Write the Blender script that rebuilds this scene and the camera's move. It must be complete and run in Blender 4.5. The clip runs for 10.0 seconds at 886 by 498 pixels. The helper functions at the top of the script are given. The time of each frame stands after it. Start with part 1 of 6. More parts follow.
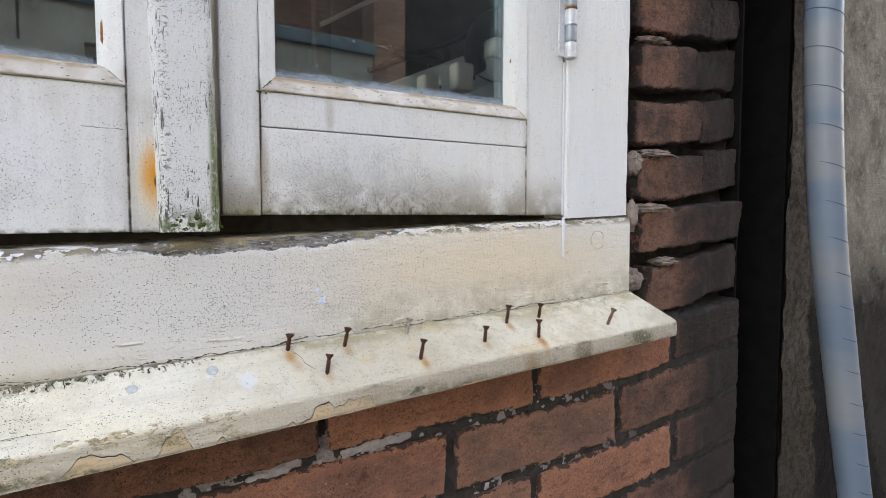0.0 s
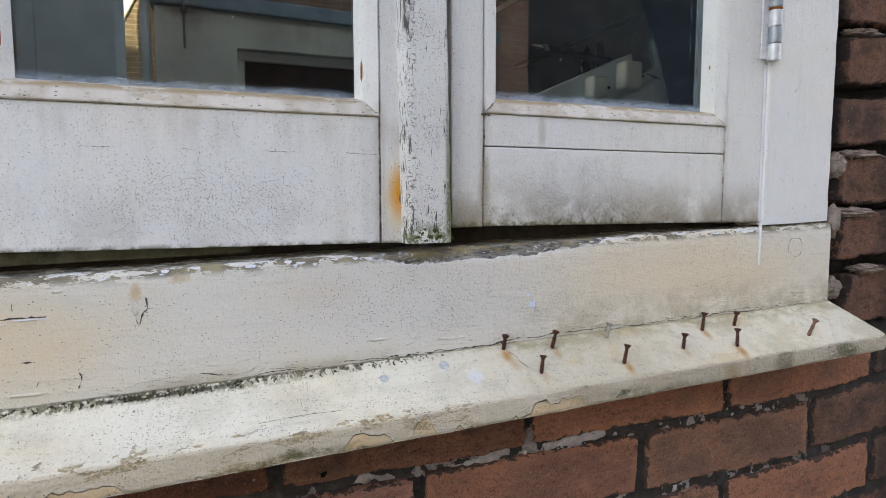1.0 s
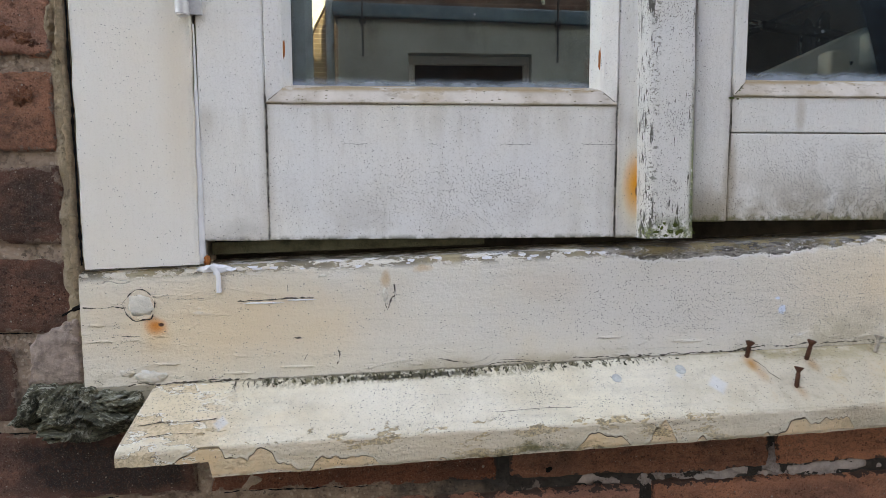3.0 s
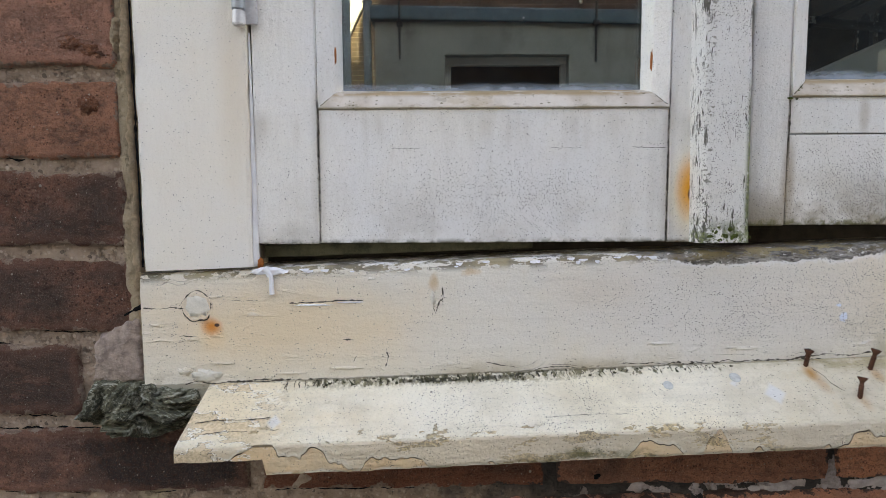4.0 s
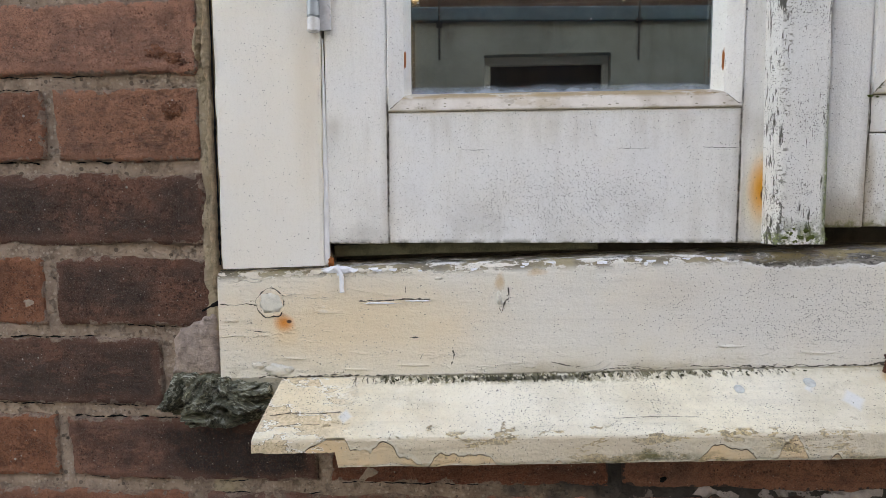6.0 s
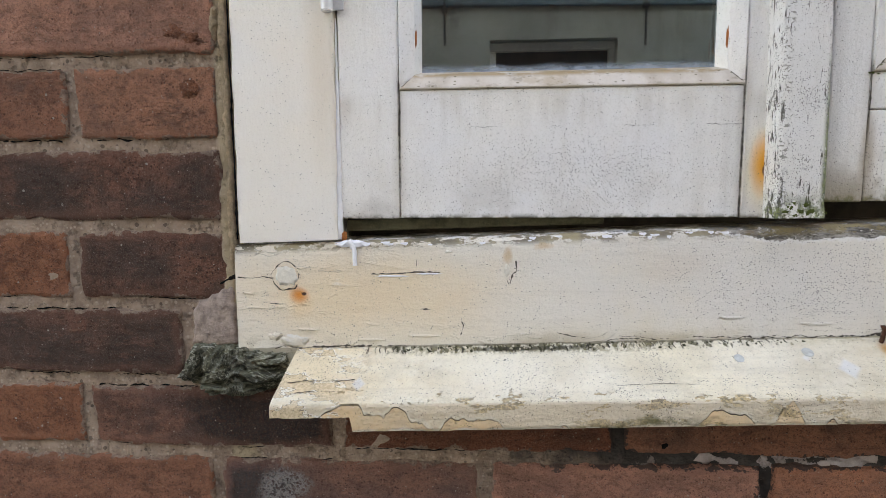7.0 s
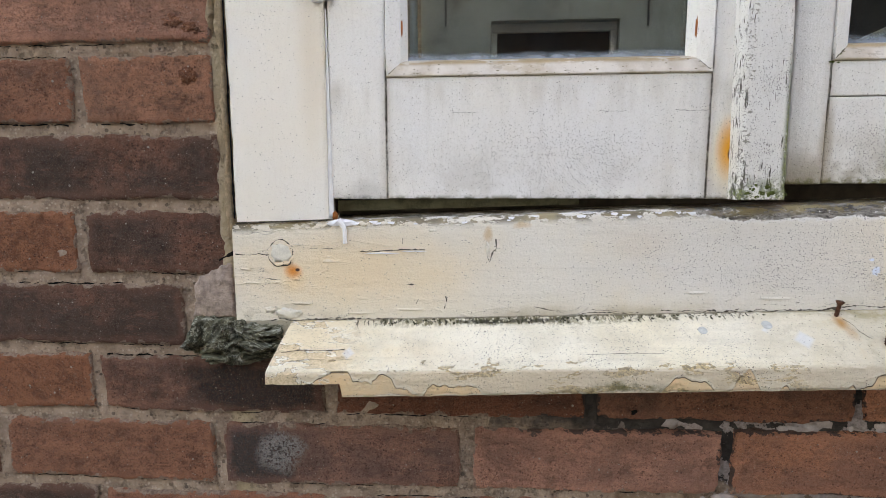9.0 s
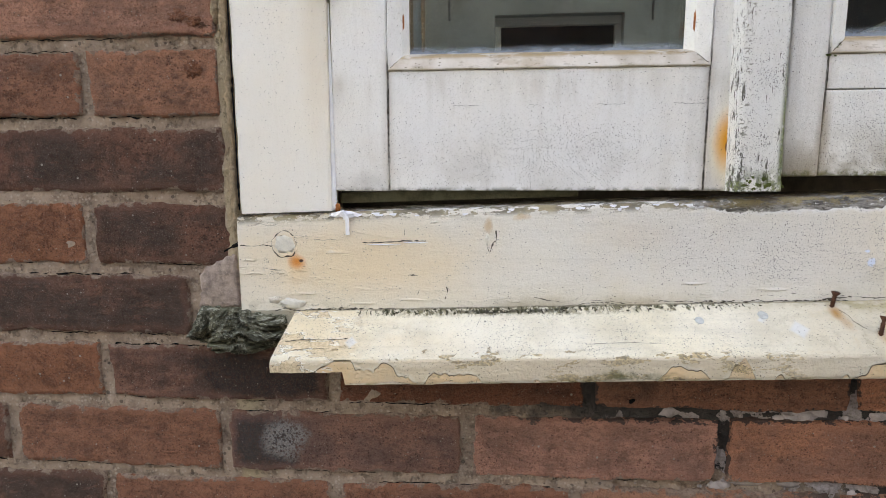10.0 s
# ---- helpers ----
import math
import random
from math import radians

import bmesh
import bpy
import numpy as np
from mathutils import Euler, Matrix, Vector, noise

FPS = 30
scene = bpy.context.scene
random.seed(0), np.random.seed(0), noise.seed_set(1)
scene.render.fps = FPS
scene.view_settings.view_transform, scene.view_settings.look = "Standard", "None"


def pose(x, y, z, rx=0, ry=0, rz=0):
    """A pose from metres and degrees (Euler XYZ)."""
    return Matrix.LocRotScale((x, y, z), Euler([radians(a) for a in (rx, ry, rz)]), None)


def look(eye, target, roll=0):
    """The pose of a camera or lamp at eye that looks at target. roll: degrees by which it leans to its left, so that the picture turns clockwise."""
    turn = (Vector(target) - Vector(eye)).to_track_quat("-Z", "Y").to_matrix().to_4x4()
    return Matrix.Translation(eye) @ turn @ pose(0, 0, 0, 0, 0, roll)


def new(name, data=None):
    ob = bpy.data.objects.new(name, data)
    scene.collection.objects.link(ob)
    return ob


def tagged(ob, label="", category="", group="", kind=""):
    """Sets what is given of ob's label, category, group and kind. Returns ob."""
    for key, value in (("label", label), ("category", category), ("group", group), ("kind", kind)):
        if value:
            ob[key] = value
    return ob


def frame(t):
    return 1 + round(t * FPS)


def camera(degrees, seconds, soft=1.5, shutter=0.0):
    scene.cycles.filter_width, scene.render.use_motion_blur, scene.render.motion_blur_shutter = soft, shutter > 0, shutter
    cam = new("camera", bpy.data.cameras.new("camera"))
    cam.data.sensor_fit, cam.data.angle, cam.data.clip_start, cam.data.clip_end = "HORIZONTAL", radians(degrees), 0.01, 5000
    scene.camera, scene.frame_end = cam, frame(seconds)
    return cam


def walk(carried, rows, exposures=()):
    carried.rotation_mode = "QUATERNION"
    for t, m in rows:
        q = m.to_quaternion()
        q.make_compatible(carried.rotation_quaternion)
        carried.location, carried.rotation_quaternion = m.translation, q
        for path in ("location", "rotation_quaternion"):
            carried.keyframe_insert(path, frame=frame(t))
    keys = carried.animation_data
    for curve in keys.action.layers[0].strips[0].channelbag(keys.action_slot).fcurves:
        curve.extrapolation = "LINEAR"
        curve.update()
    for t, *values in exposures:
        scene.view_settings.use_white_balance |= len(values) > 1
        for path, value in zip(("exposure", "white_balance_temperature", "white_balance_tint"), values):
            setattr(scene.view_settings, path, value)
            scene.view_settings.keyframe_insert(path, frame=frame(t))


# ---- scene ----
cam = camera(76.7, 10.0, soft=0.7)
PATH = [
    (0, (0.385, -0.444, 1.134), (1.412, 1.269, 1.013), 0.0),
    (0.5, (0.343, -0.432, 1.138), (1.187, 1.375, 0.999), -0.0),
    (1, (0.297, -0.439, 1.155), (0.957, 1.442, 0.988), -0.1),
    (1.5, (0.285, -0.434, 1.147), (0.761, 1.502, 0.984), -0.1),
    (2, (0.258, -0.424, 1.148), (0.59, 1.541, 0.977), -0.2),
    (2.5, (0.245, -0.421, 1.15), (0.459, 1.559, 0.972), -0.2),
    (4, (0.229, -0.422, 1.154), (0.23, 1.57, 0.982), -0.3),
    (4.5, (0.221, -0.421, 1.154), (0.173, 1.571, 0.988), -0.3),
    (5, (0.211, -0.425, 1.155), (0.129, 1.567, 0.995), -0.3),
    (5.5, (0.208, -0.426, 1.157), (0.099, 1.565, 0.996), -0.3),
    (7, (0.203, -0.444, 1.145), (0.058, 1.539, 0.932), -0.3),
    (7.5, (0.206, -0.455, 1.144), (0.059, 1.525, 0.906), -0.3),
    (8, (0.211, -0.463, 1.142), (0.058, 1.515, 0.891), -0.3),
    (8.5, (0.211, -0.468, 1.143), (0.059, 1.509, 0.879), -0.3),
    (9, (0.22, -0.472, 1.145), (0.068, 1.504, 0.87), -0.2),
    (9.5, (0.223, -0.474, 1.143), (0.066, 1.499, 0.853), -0.2),
    (10, (0.223, -0.48, 1.143), (0.058, 1.492, 0.85), -0.2),
]
walk(cam, [(t, look(eye, target, roll)) for t, eye, target, roll in PATH],
     exposures=[(0, 3.31, 9850, 18), (0.8, 3.07, 9650, 18), (2.5, 2.89, 9850, 18), (5, 3.02, 10350, 18), (7.5, 3.14, 10600, 18), (10, 3.27, 10750, 18)])

# ---- world, sun, exposure ----
SUN_UP, SUN_AZ = 35.0, 12.0        # the sun stands behind the house, so the yard is in shade
world = bpy.data.worlds.new("world")
scene.world = world
world.use_nodes = True
_wn, _wl = world.node_tree.nodes, world.node_tree.links
sky = _wn.new("ShaderNodeTexSky")
sky.sky_type = "NISHITA"
sky.sun_disc = False
sky.sun_elevation = radians(SUN_UP)
sky.sun_rotation = radians(SUN_AZ)
sky.dust_density = 3.0
_wl.new(sky.outputs[0], _wn["Background"].inputs[0])
_wn["Background"].inputs[1].default_value = 0.15
sun = new("sun", bpy.data.lights.new("sun", "SUN"))
sun.data.energy, sun.data.angle, sun.data.color = 2.4, radians(0.6), (1.0, 0.93, 0.82)
_dir = Vector((math.sin(radians(SUN_AZ)) * math.cos(radians(SUN_UP)), math.cos(radians(SUN_AZ)) * math.cos(radians(SUN_UP)), math.sin(radians(SUN_UP))))
sun.matrix_world = look(_dir * 30, (0, 0, 0))


# ---- node helper ----
class Graph:
    def __init__(self, name):
        self.mat = bpy.data.materials.new(name)
        self.mat.use_nodes = True
        self.nodes, self.links = self.mat.node_tree.nodes, self.mat.node_tree.links
        self.bsdf = self.nodes["Principled BSDF"]
        self.geo = self.nodes.new("ShaderNodeNewGeometry")
        self.pos = self.geo.outputs["Position"]
        sep = self.nodes.new("ShaderNodeSeparateXYZ")
        self.links.new(self.pos, sep.inputs[0])
        self.x, self.y, self.z = sep.outputs
        self._rand = None

    def put(self, socket, v):
        if isinstance(v, bpy.types.NodeSocket):
            self.links.new(v, socket)
        elif isinstance(v, (tuple, list)) and len(v) == 3 and socket.type == "RGBA":
            socket.default_value = (*v, 1)
        else:
            socket.default_value = v

    def m(self, op, a, b=0.0, clamp=False):
        n = self.nodes.new("ShaderNodeMath")
        n.operation, n.use_clamp = op, clamp
        self.put(n.inputs[0], a), self.put(n.inputs[1], b)
        return n.outputs[0]

    def scaled(self, sx, sy, sz, vec=None):
        n = self.nodes.new("ShaderNodeVectorMath")
        n.operation = "MULTIPLY"
        self.put(n.inputs[0], vec or self.pos)
        n.inputs[1].default_value = (sx, sy, sz)
        return n.outputs[0]

    def shifted(self, amount):
        """Position moved by a random amount for each object."""
        if self._rand is None:
            self._rand = self.nodes.new("ShaderNodeObjectInfo").outputs["Random"]
        n = self.nodes.new("ShaderNodeVectorMath")
        n.operation = "ADD"
        self.put(n.inputs[0], self.pos)
        self.put(n.inputs[1], self.m("MULTIPLY", self._rand, amount))
        return n.outputs[0]

    def rand(self):
        self.shifted(1.0)
        return self._rand

    def noise(self, scale, detail=3.0, rough=0.55, vec=None, warp=0.0):
        n = self.nodes.new("ShaderNodeTexNoise")
        self.put(n.inputs["Vector"], vec or self.pos)
        n.inputs["Scale"].default_value, n.inputs["Detail"].default_value = scale, detail
        n.inputs["Roughness"].default_value, n.inputs["Distortion"].default_value = rough, warp
        return n.outputs["Fac"]

    def cells(self, scale, vec=None, feature="F1"):
        n = self.nodes.new("ShaderNodeTexVoronoi")
        n.feature = feature
        self.put(n.inputs["Vector"], vec or self.pos)
        n.inputs["Scale"].default_value = scale
        return n.outputs["Distance"], (n.outputs["Color"] if feature == "F1" else None)

    def ramp(self, v, lo, hi, to_lo=0.0, to_hi=1.0):
        n = self.nodes.new("ShaderNodeMapRange")
        n.interpolation_type = "SMOOTHSTEP"
        self.put(n.inputs["Value"], v)
        self.put(n.inputs["From Min"], lo), self.put(n.inputs["From Max"], hi)
        n.inputs["To Min"].default_value, n.inputs["To Max"].default_value = to_lo, to_hi
        return n.outputs["Result"]

    def mul(self, *vs):
        out = vs[0]
        for v in vs[1:]:
            out = self.m("MULTIPLY", out, v)
        return out

    def top(self, *vs):
        out = vs[0]
        for v in vs[1:]:
            out = self.m("MAXIMUM", out, v)
        return out

    def inv(self, v):
        return self.m("SUBTRACT", 1.0, v)

    def band(self, v, centre, half):
        return self.ramp(self.m("ABSOLUTE", self.m("SUBTRACT", v, centre)), half, half * 0.3)

    def mix(self, f, a, b, mode="MIX"):
        n = self.nodes.new("ShaderNodeMix")
        n.data_type, n.blend_type = "RGBA", mode
        self.put(n.inputs[0], f), self.put(n.inputs[6], a), self.put(n.inputs[7], b)
        return n.outputs[2]

    def blob(self, cx, cz, rx, rz, soft=0.6, rag=0.5, nz=None):
        dx = self.m("DIVIDE", self.m("SUBTRACT", self.x, cx), rx)
        dz = self.m("DIVIDE", self.m("SUBTRACT", self.z, cz), rz)
        d = self.m("SQRT", self.m("ADD", self.mul(dx, dx), self.mul(dz, dz)))
        if nz is not None:
            d = self.m("ADD", d, self.m("MULTIPLY", self.m("SUBTRACT", nz, 0.5), rag * 2))
        return self.ramp(d, 1.0, 1.0 - soft)

    def specks(self, scale, density, size=0.3, vec=None):
        """Small dots: density (number or socket) is the share of cells that hold one."""
        d, c = self.cells(scale, vec)
        sep = self.nodes.new("ShaderNodeSeparateColor")
        self.links.new(c, sep.inputs[0])
        has = self.m("LESS_THAN", sep.outputs[0], density)
        r = self.m("MULTIPLY", self.m("ADD", sep.outputs[1], 0.25), size)
        return self.m("MULTIPLY", has, self.m("LESS_THAN", d, r))

    def bump(self, height, distance, strength=1.0, onto=None):
        n = self.nodes.new("ShaderNodeBump")
        n.inputs["Strength"].default_value, n.inputs["Distance"].default_value = strength, distance
        self.put(n.inputs["Height"], height)
        if onto is not None:
            self.links.new(onto, n.inputs["Normal"])
        return n.outputs[0]

    def done(self, colour, rough=0.6, normal=None, metal=0.0, spec=None):
        self.put(self.bsdf.inputs["Base Color"], colour)
        self.put(self.bsdf.inputs["Roughness"], rough)
        self.put(self.bsdf.inputs["Metallic"], metal)
        if spec is not None:
            self.bsdf.inputs["Specular IOR Level"].default_value = spec
        if normal is not None:
            self.links.new(normal, self.bsdf.inputs["Normal"])
        return self.mat


# ---- materials ----
SLOPE = 0.036                       # the sill and bottom rail rise to one side: the wall has settled
GRIME = (0.10, 0.095, 0.065)


def paint(name, base, cool, warm_amount=0.35, speck=0.04, stains=(), extra=None, rough=0.5, grain=0.6, speck_mask=None, along="z"):
    """Old oil paint on timber: tint drifts, brush and wood grain run one way, black mould specks, stains, then what is special."""
    g = Graph(name)
    run, fan = ((1.0, 1.0, 0.05) if along == "z" else (0.05, 1.0, 1.0)), ((1.0, 1.0, 0.3) if along == "z" else (0.3, 1.0, 1.0))
    big = g.noise(5.0, 4, 0.6)
    mid = g.noise(28.0, 5, 0.62)
    fine = g.noise(420.0, 4, 0.65)
    streak = g.noise(75.0, 4, 0.65, vec=g.scaled(*run))
    wood = g.noise(210.0, 4, 0.6, vec=g.scaled(*run))
    peel = g.noise(95.0, 5, 0.6, vec=g.scaled(*fan))
    col = g.mix(g.ramp(big, 0.35, 0.65), base, cool)
    col = g.mix(g.mul(g.ramp(mid, 0.45, 0.75), 0.35 * warm_amount), col, (0.70, 0.58, 0.40))
    col = g.mix(g.mul(g.ramp(streak, 0.48, 0.75), 0.10), col, (0.44, 0.41, 0.36))
    col = g.mix(g.mul(g.ramp(fine, 0.50, 0.72), 0.13), col, (0.40, 0.38, 0.34))
    dust = g.noise(1000.0, 3, 0.65)
    col = g.mix(g.mul(g.ramp(dust, 0.52, 0.66), 0.22), col, (0.34, 0.32, 0.28))
    col = g.mix(g.mul(g.ramp(peel, 0.58, 0.72), 0.13), col, (0.48, 0.44, 0.37))
    col = g.mix(g.mul(g.ramp(wood, 0.54, 0.70), 0.16 if along == "x" else 0.06), col, (0.40, 0.37, 0.31))
    for cx, cz, rx, rz, colour, strength, soft in stains:
        col = g.mix(g.mul(g.blob(cx, cz, rx, rz, soft, 0.45, mid), strength), col, colour)
    height = g.m("ADD", g.m("ADD", g.m("MULTIPLY", peel, 0.7), g.m("MULTIPLY", fine, 0.35)), g.m("MULTIPLY", wood, 0.09))
    if extra:
        col, height = extra(g, col, height, mid, fine)
    where = g.ramp(g.noise(16.0, 4, 0.65), 0.40, 0.74)
    if speck_mask:
        where = g.top(g.mul(where, 0.45), speck_mask(g))
    thick = g.m("MULTIPLY", g.m("ADD", where, 0.25), speck)
    dots = g.ramp(g.m("ADD", g.noise(880.0, 2, 0.5), g.m("MULTIPLY", thick, 1.25)), 0.705, 0.730)
    dots2 = g.ramp(g.m("ADD", g.noise(430.0, 4, 0.65, vec=g.scaled(1.0, 1.0, 0.6)), g.m("MULTIPLY", thick, 0.75)), 0.725, 0.74)
    dots3 = g.specks(150.0, speck * 0.5, 0.11, vec=g.scaled(1.0, 1.0, 0.75))
    clump = g.mul(g.ramp(g.noise(45.0, 3, 0.6), 0.38, 0.66), g.m("ADD", where, 0.12))
    long_way = g.scaled(0.6, 1.0, 1.0) if along == "x" else g.scaled(0.8, 1.0, 1.0)
    dots4 = g.specks(600.0, g.m("MULTIPLY", clump, speck * 7.0), 0.20, vec=long_way)
    dots5 = g.specks(1050.0, g.m("MULTIPLY", clump, speck * 17.0), 0.28, vec=long_way)
    dots = g.top(dots, dots2, dots3, dots4, dots5)
    col = g.mix(g.mul(dots, 0.82), col, (0.065, 0.060, 0.050))
    height = g.m("SUBTRACT", height, g.m("MULTIPLY", dots, 0.6))
    return g.done(col, g.ramp(mid, 0.3, 0.7, rough - 0.08, rough + 0.12), g.bump(height, 0.0036, grain))


WHITE, COOL = (0.87, 0.845, 0.795), (0.83, 0.83, 0.83)


def post_extra(g, col, height, mid, fine):
    # yellowed paint beside the hinge
    col = g.mix(g.mul(g.ramp(g.x, 0.5, 0.2), g.ramp(g.noise(9.0, 3, 0.6), 0.25, 0.6), 0.55), col, (0.88, 0.80, 0.68))
    edge = g.mul(g.blob(0.076, 1.25, 0.02, 0.13, 0.9, 0.3, mid), 0.3)
    col = g.mix(edge, col, (0.66, 0.50, 0.32))
    side = g.ramp(g.m("ADD", g.m("ABSOLUTE", g.m("SUBTRACT", g.x, 0.45)), g.mul(mid, 0.004)), 0.4485, 0.4515)
    return g.mix(g.mul(side, 0.6), col, GRIME), height


def sash_extra(left):
    def extra(g, col, height, mid, fine):
        # grime gathers along the lower rail and the bead
        low = g.m("SUBTRACT", g.z, 1.1215 if left else 1.133)
        dirt = g.mul(g.ramp(low, 0.06 if left else 0.050, 0.0), g.ramp(g.noise(22.0, 4, 0.65), 0.40 if left else 0.28, 0.75 if left else 0.58))
        col = g.mix(g.mul(dirt, 0.38 if left else 1.0), col, (0.34, 0.29, 0.22))
        rim = g.mul(g.ramp(low, 0.005, 0.0), g.ramp(g.noise(160.0, 3, 0.6), 0.36, 0.62))
        col = g.mix(g.mul(rim, 0.85), col, (0.09, 0.085, 0.045))
        for jx in ((0.1362, 0.3990) if left else (0.4890, 0.7515)):
            near = g.m("ABSOLUTE", g.m("SUBTRACT", g.x, jx))
            wash = g.mul(g.ramp(g.m("ADD", near, g.m("MULTIPLY", mid, 0.004)), 0.0095, 0.0015), g.ramp(g.z, 1.245, 1.225), 0.40)
            col = g.mix(wash, col, (0.40, 0.34, 0.27))
            soil = g.mul(g.ramp(near, 0.0016, 0.0004), g.ramp(g.noise(70.0, 4, 0.7), 0.38, 0.6), g.ramp(g.z, 1.245, 1.225))
            col = g.mix(g.mul(soil, 0.85), col, (0.09, 0.08, 0.055))
        if not left:
            moss = g.mul(g.ramp(g.m("ADD", low, g.m("MULTIPLY", g.noise(130.0, 4, 0.7), 0.012)), 0.0125, 0.008), g.ramp(g.noise(190.0, 4, 0.7), 0.42, 0.56), g.ramp(g.x, 0.70, 0.60))
            col = g.mix(g.mul(moss, 0.9), col, (0.15, 0.145, 0.055))
            claw = g.mul(g.ramp(low, 0.030, 0.0), g.ramp(g.noise(300.0, 5, 0.72, vec=g.scaled(1.0, 1.0, 0.45), warp=0.8), 0.53, 0.60))
            claw = g.mul(claw, g.ramp(g.x, 0.53, 0.57), g.ramp(g.x, 0.73, 0.62))
            col = g.mix(g.mul(claw, 0.9), col, (0.10, 0.09, 0.06))
            drip = g.mul(g.blob(0.490, 1.165, 0.008, 0.045, 0.8, 0.4, mid), 0.55)
            col = g.mix(drip, col, (0.30, 0.22, 0.13))
            lead = g.mul(g.blob(0.545, 1.215, 0.006, 0.02, 0.8, 0.4, mid), 0.4)
            col = g.mix(lead, col, (0.34, 0.27, 0.18))
        else:
            halo = g.blob(0.4140, 1.158, 0.0190, 0.046, 1.0, 0.16, mid)
            col = g.mix(g.mul(halo, 0.75), col, (0.86, 0.66, 0.36))
            rust = g.m('POWER', g.blob(0.4150, 1.163, 0.0120, 0.029, 1.0, 0.14, mid), 0.7)
            col = g.mix(rust, col, (0.86, 0.34, 0.02))
            core = g.blob(0.4158, 1.158, 0.0018, 0.005, 0.6, 0.3, mid)
            col = g.mix(core, col, (0.14, 0.05, 0.02))
            tan = g.mul(g.ramp(low, 0.104, 0.088), g.ramp(low, 0.06, 0.10), g.ramp(g.noise(40.0, 3, 0.6, vec=g.scaled(1, 1, 0.15)), 0.42, 0.7))
            col = g.mix(g.mul(tan, 0.5), col, (0.42, 0.36, 0.28))
            darkening = g.mul(g.blob(0.118, 1.128, 0.026, 0.014, 0.9, 0.3, mid), 0.28)
            col = g.mix(darkening, col, (0.24, 0.23, 0.22))
        return col, height
    return extra


def left_specks(g):
    return g.mul(g.blob(0.28, 1.155, 0.15, 0.045, 0.9, 0.4, g.noise(20.0, 3)), 1.5)


def right_specks(g):
    return g.mul(g.blob(0.58, 1.165, 0.16, 0.05, 0.9, 0.4, g.noise(20.0, 3)), 1.6)


def rail_specks(g):
    return g.mul(g.blob(0.50, 1.08, 0.24, 0.06, 0.9, 0.4, g.noise(20.0, 3)), 1.2)


def rail_extra(g, col, height, mid, fine):
    top = g.m("SUBTRACT", g.z, g.m("ADD", 1.1, g.m("MULTIPLY", g.x, SLOPE)))     # 0 at the upper edge, below it negative
    fold = g.m("SUBTRACT", g.z, g.m("ADD", 1.012, g.m("MULTIPLY", g.x, SLOPE)))  # 0 where the sill meets the rail
    # cream where the paint has yellowed
    yellow = g.m("ADD", g.blob(0.10, 1.060, 0.17, 0.055, 0.9, 0.35, mid), g.mul(g.blob(0.72, 1.085, 0.28, 0.06, 0.9, 0.4, mid), 0.8), clamp=True)
    col = g.mix(g.mul(yellow, 0.8), col, (0.82, 0.64, 0.43))
    low = g.mul(g.ramp(fold, 0.03, 0.0), 0.25)
    col = g.mix(low, col, (0.74, 0.66, 0.50))
    wan = g.mul(g.blob(0.42, 1.07, 0.20, 0.08, 0.9, 0.4, mid), 0.6)
    col = g.mix(wan, col, (0.72, 0.70, 0.68))
    # bare grey timber along the upper edge, beneath the meeting stiles
    ragged = g.noise(48.0, 6, 0.72)
    reach = g.m("MULTIPLY", g.mul(g.ramp(g.x, 0.36, 0.43), g.ramp(g.x, 0.66, 0.52)), 0.0125)
    line = g.m("SUBTRACT", g.m("MULTIPLY", g.m("SUBTRACT", ragged, 0.5), 0.017), g.m("ADD", reach, -0.0012))
    bare = g.ramp(g.m("SUBTRACT", top, line), 0.0, 0.0012)
    wood = g.mix(g.ramp(g.noise(120.0, 5, 0.75, vec=g.scaled(0.25, 1, 1)), 0.36, 0.62), (0.40, 0.375, 0.345), (0.055, 0.05, 0.045))
    wood = g.mix(g.mul(g.ramp(g.noise(38.0, 4, 0.7, vec=g.scaled(0.4, 1, 1)), 0.50, 0.64), 0.7), wood, (0.20, 0.135, 0.085))
    rim = g.mul(g.ramp(g.m("SUBTRACT", top, line), -0.003, 0.0), g.inv(bare))
    col = g.mix(g.mul(rim, 0.5), col, (0.88, 0.88, 0.90))
    wood = g.mix(g.mul(g.ramp(g.noise(190.0, 4, 0.7, vec=g.scaled(0.5, 1, 1)), 0.58, 0.61), 0.85), wood, (0.74, 0.72, 0.70))
    wood = g.mix(g.mul(g.ramp(g.noise(260.0, 4, 0.7, vec=g.scaled(0.4, 1, 1)), 0.56, 0.61), 0.9), wood, (0.022, 0.020, 0.018))
    col = g.mix(bare, col, wood)
    # fine chips along that edge elsewhere
    chip = g.mul(g.ramp(top, -0.0105, -0.003), g.ramp(g.noise(130.0, 5, 0.72, vec=g.scaled(0.4, 1, 1)), 0.485, 0.52))
    col = g.mix(g.mul(chip, 0.9), col, g.mix(g.ramp(mid, 0.4, 0.6), (0.13, 0.10, 0.055), (0.32, 0.25, 0.13)))
    stain = g.top(g.mul(g.blob(0.222, 1.093, 0.005, 0.011, 0.7, 1.3, ragged), 0.6), g.mul(g.blob(0.250, 1.100, 0.010, 0.004, 0.7, 1.3, ragged), 0.55), g.mul(g.blob(0.345, 1.085, 0.05, 0.02, 0.9, 0.5, mid), 0.12))
    col = g.mix(stain, col, (0.58, 0.36, 0.15))
    # wrinkled skin of paint towards the corner
    wrinkle = g.noise(95.0, 4, 0.62, vec=g.scaled(0.28, 1.0, 1.0), warp=0.7)
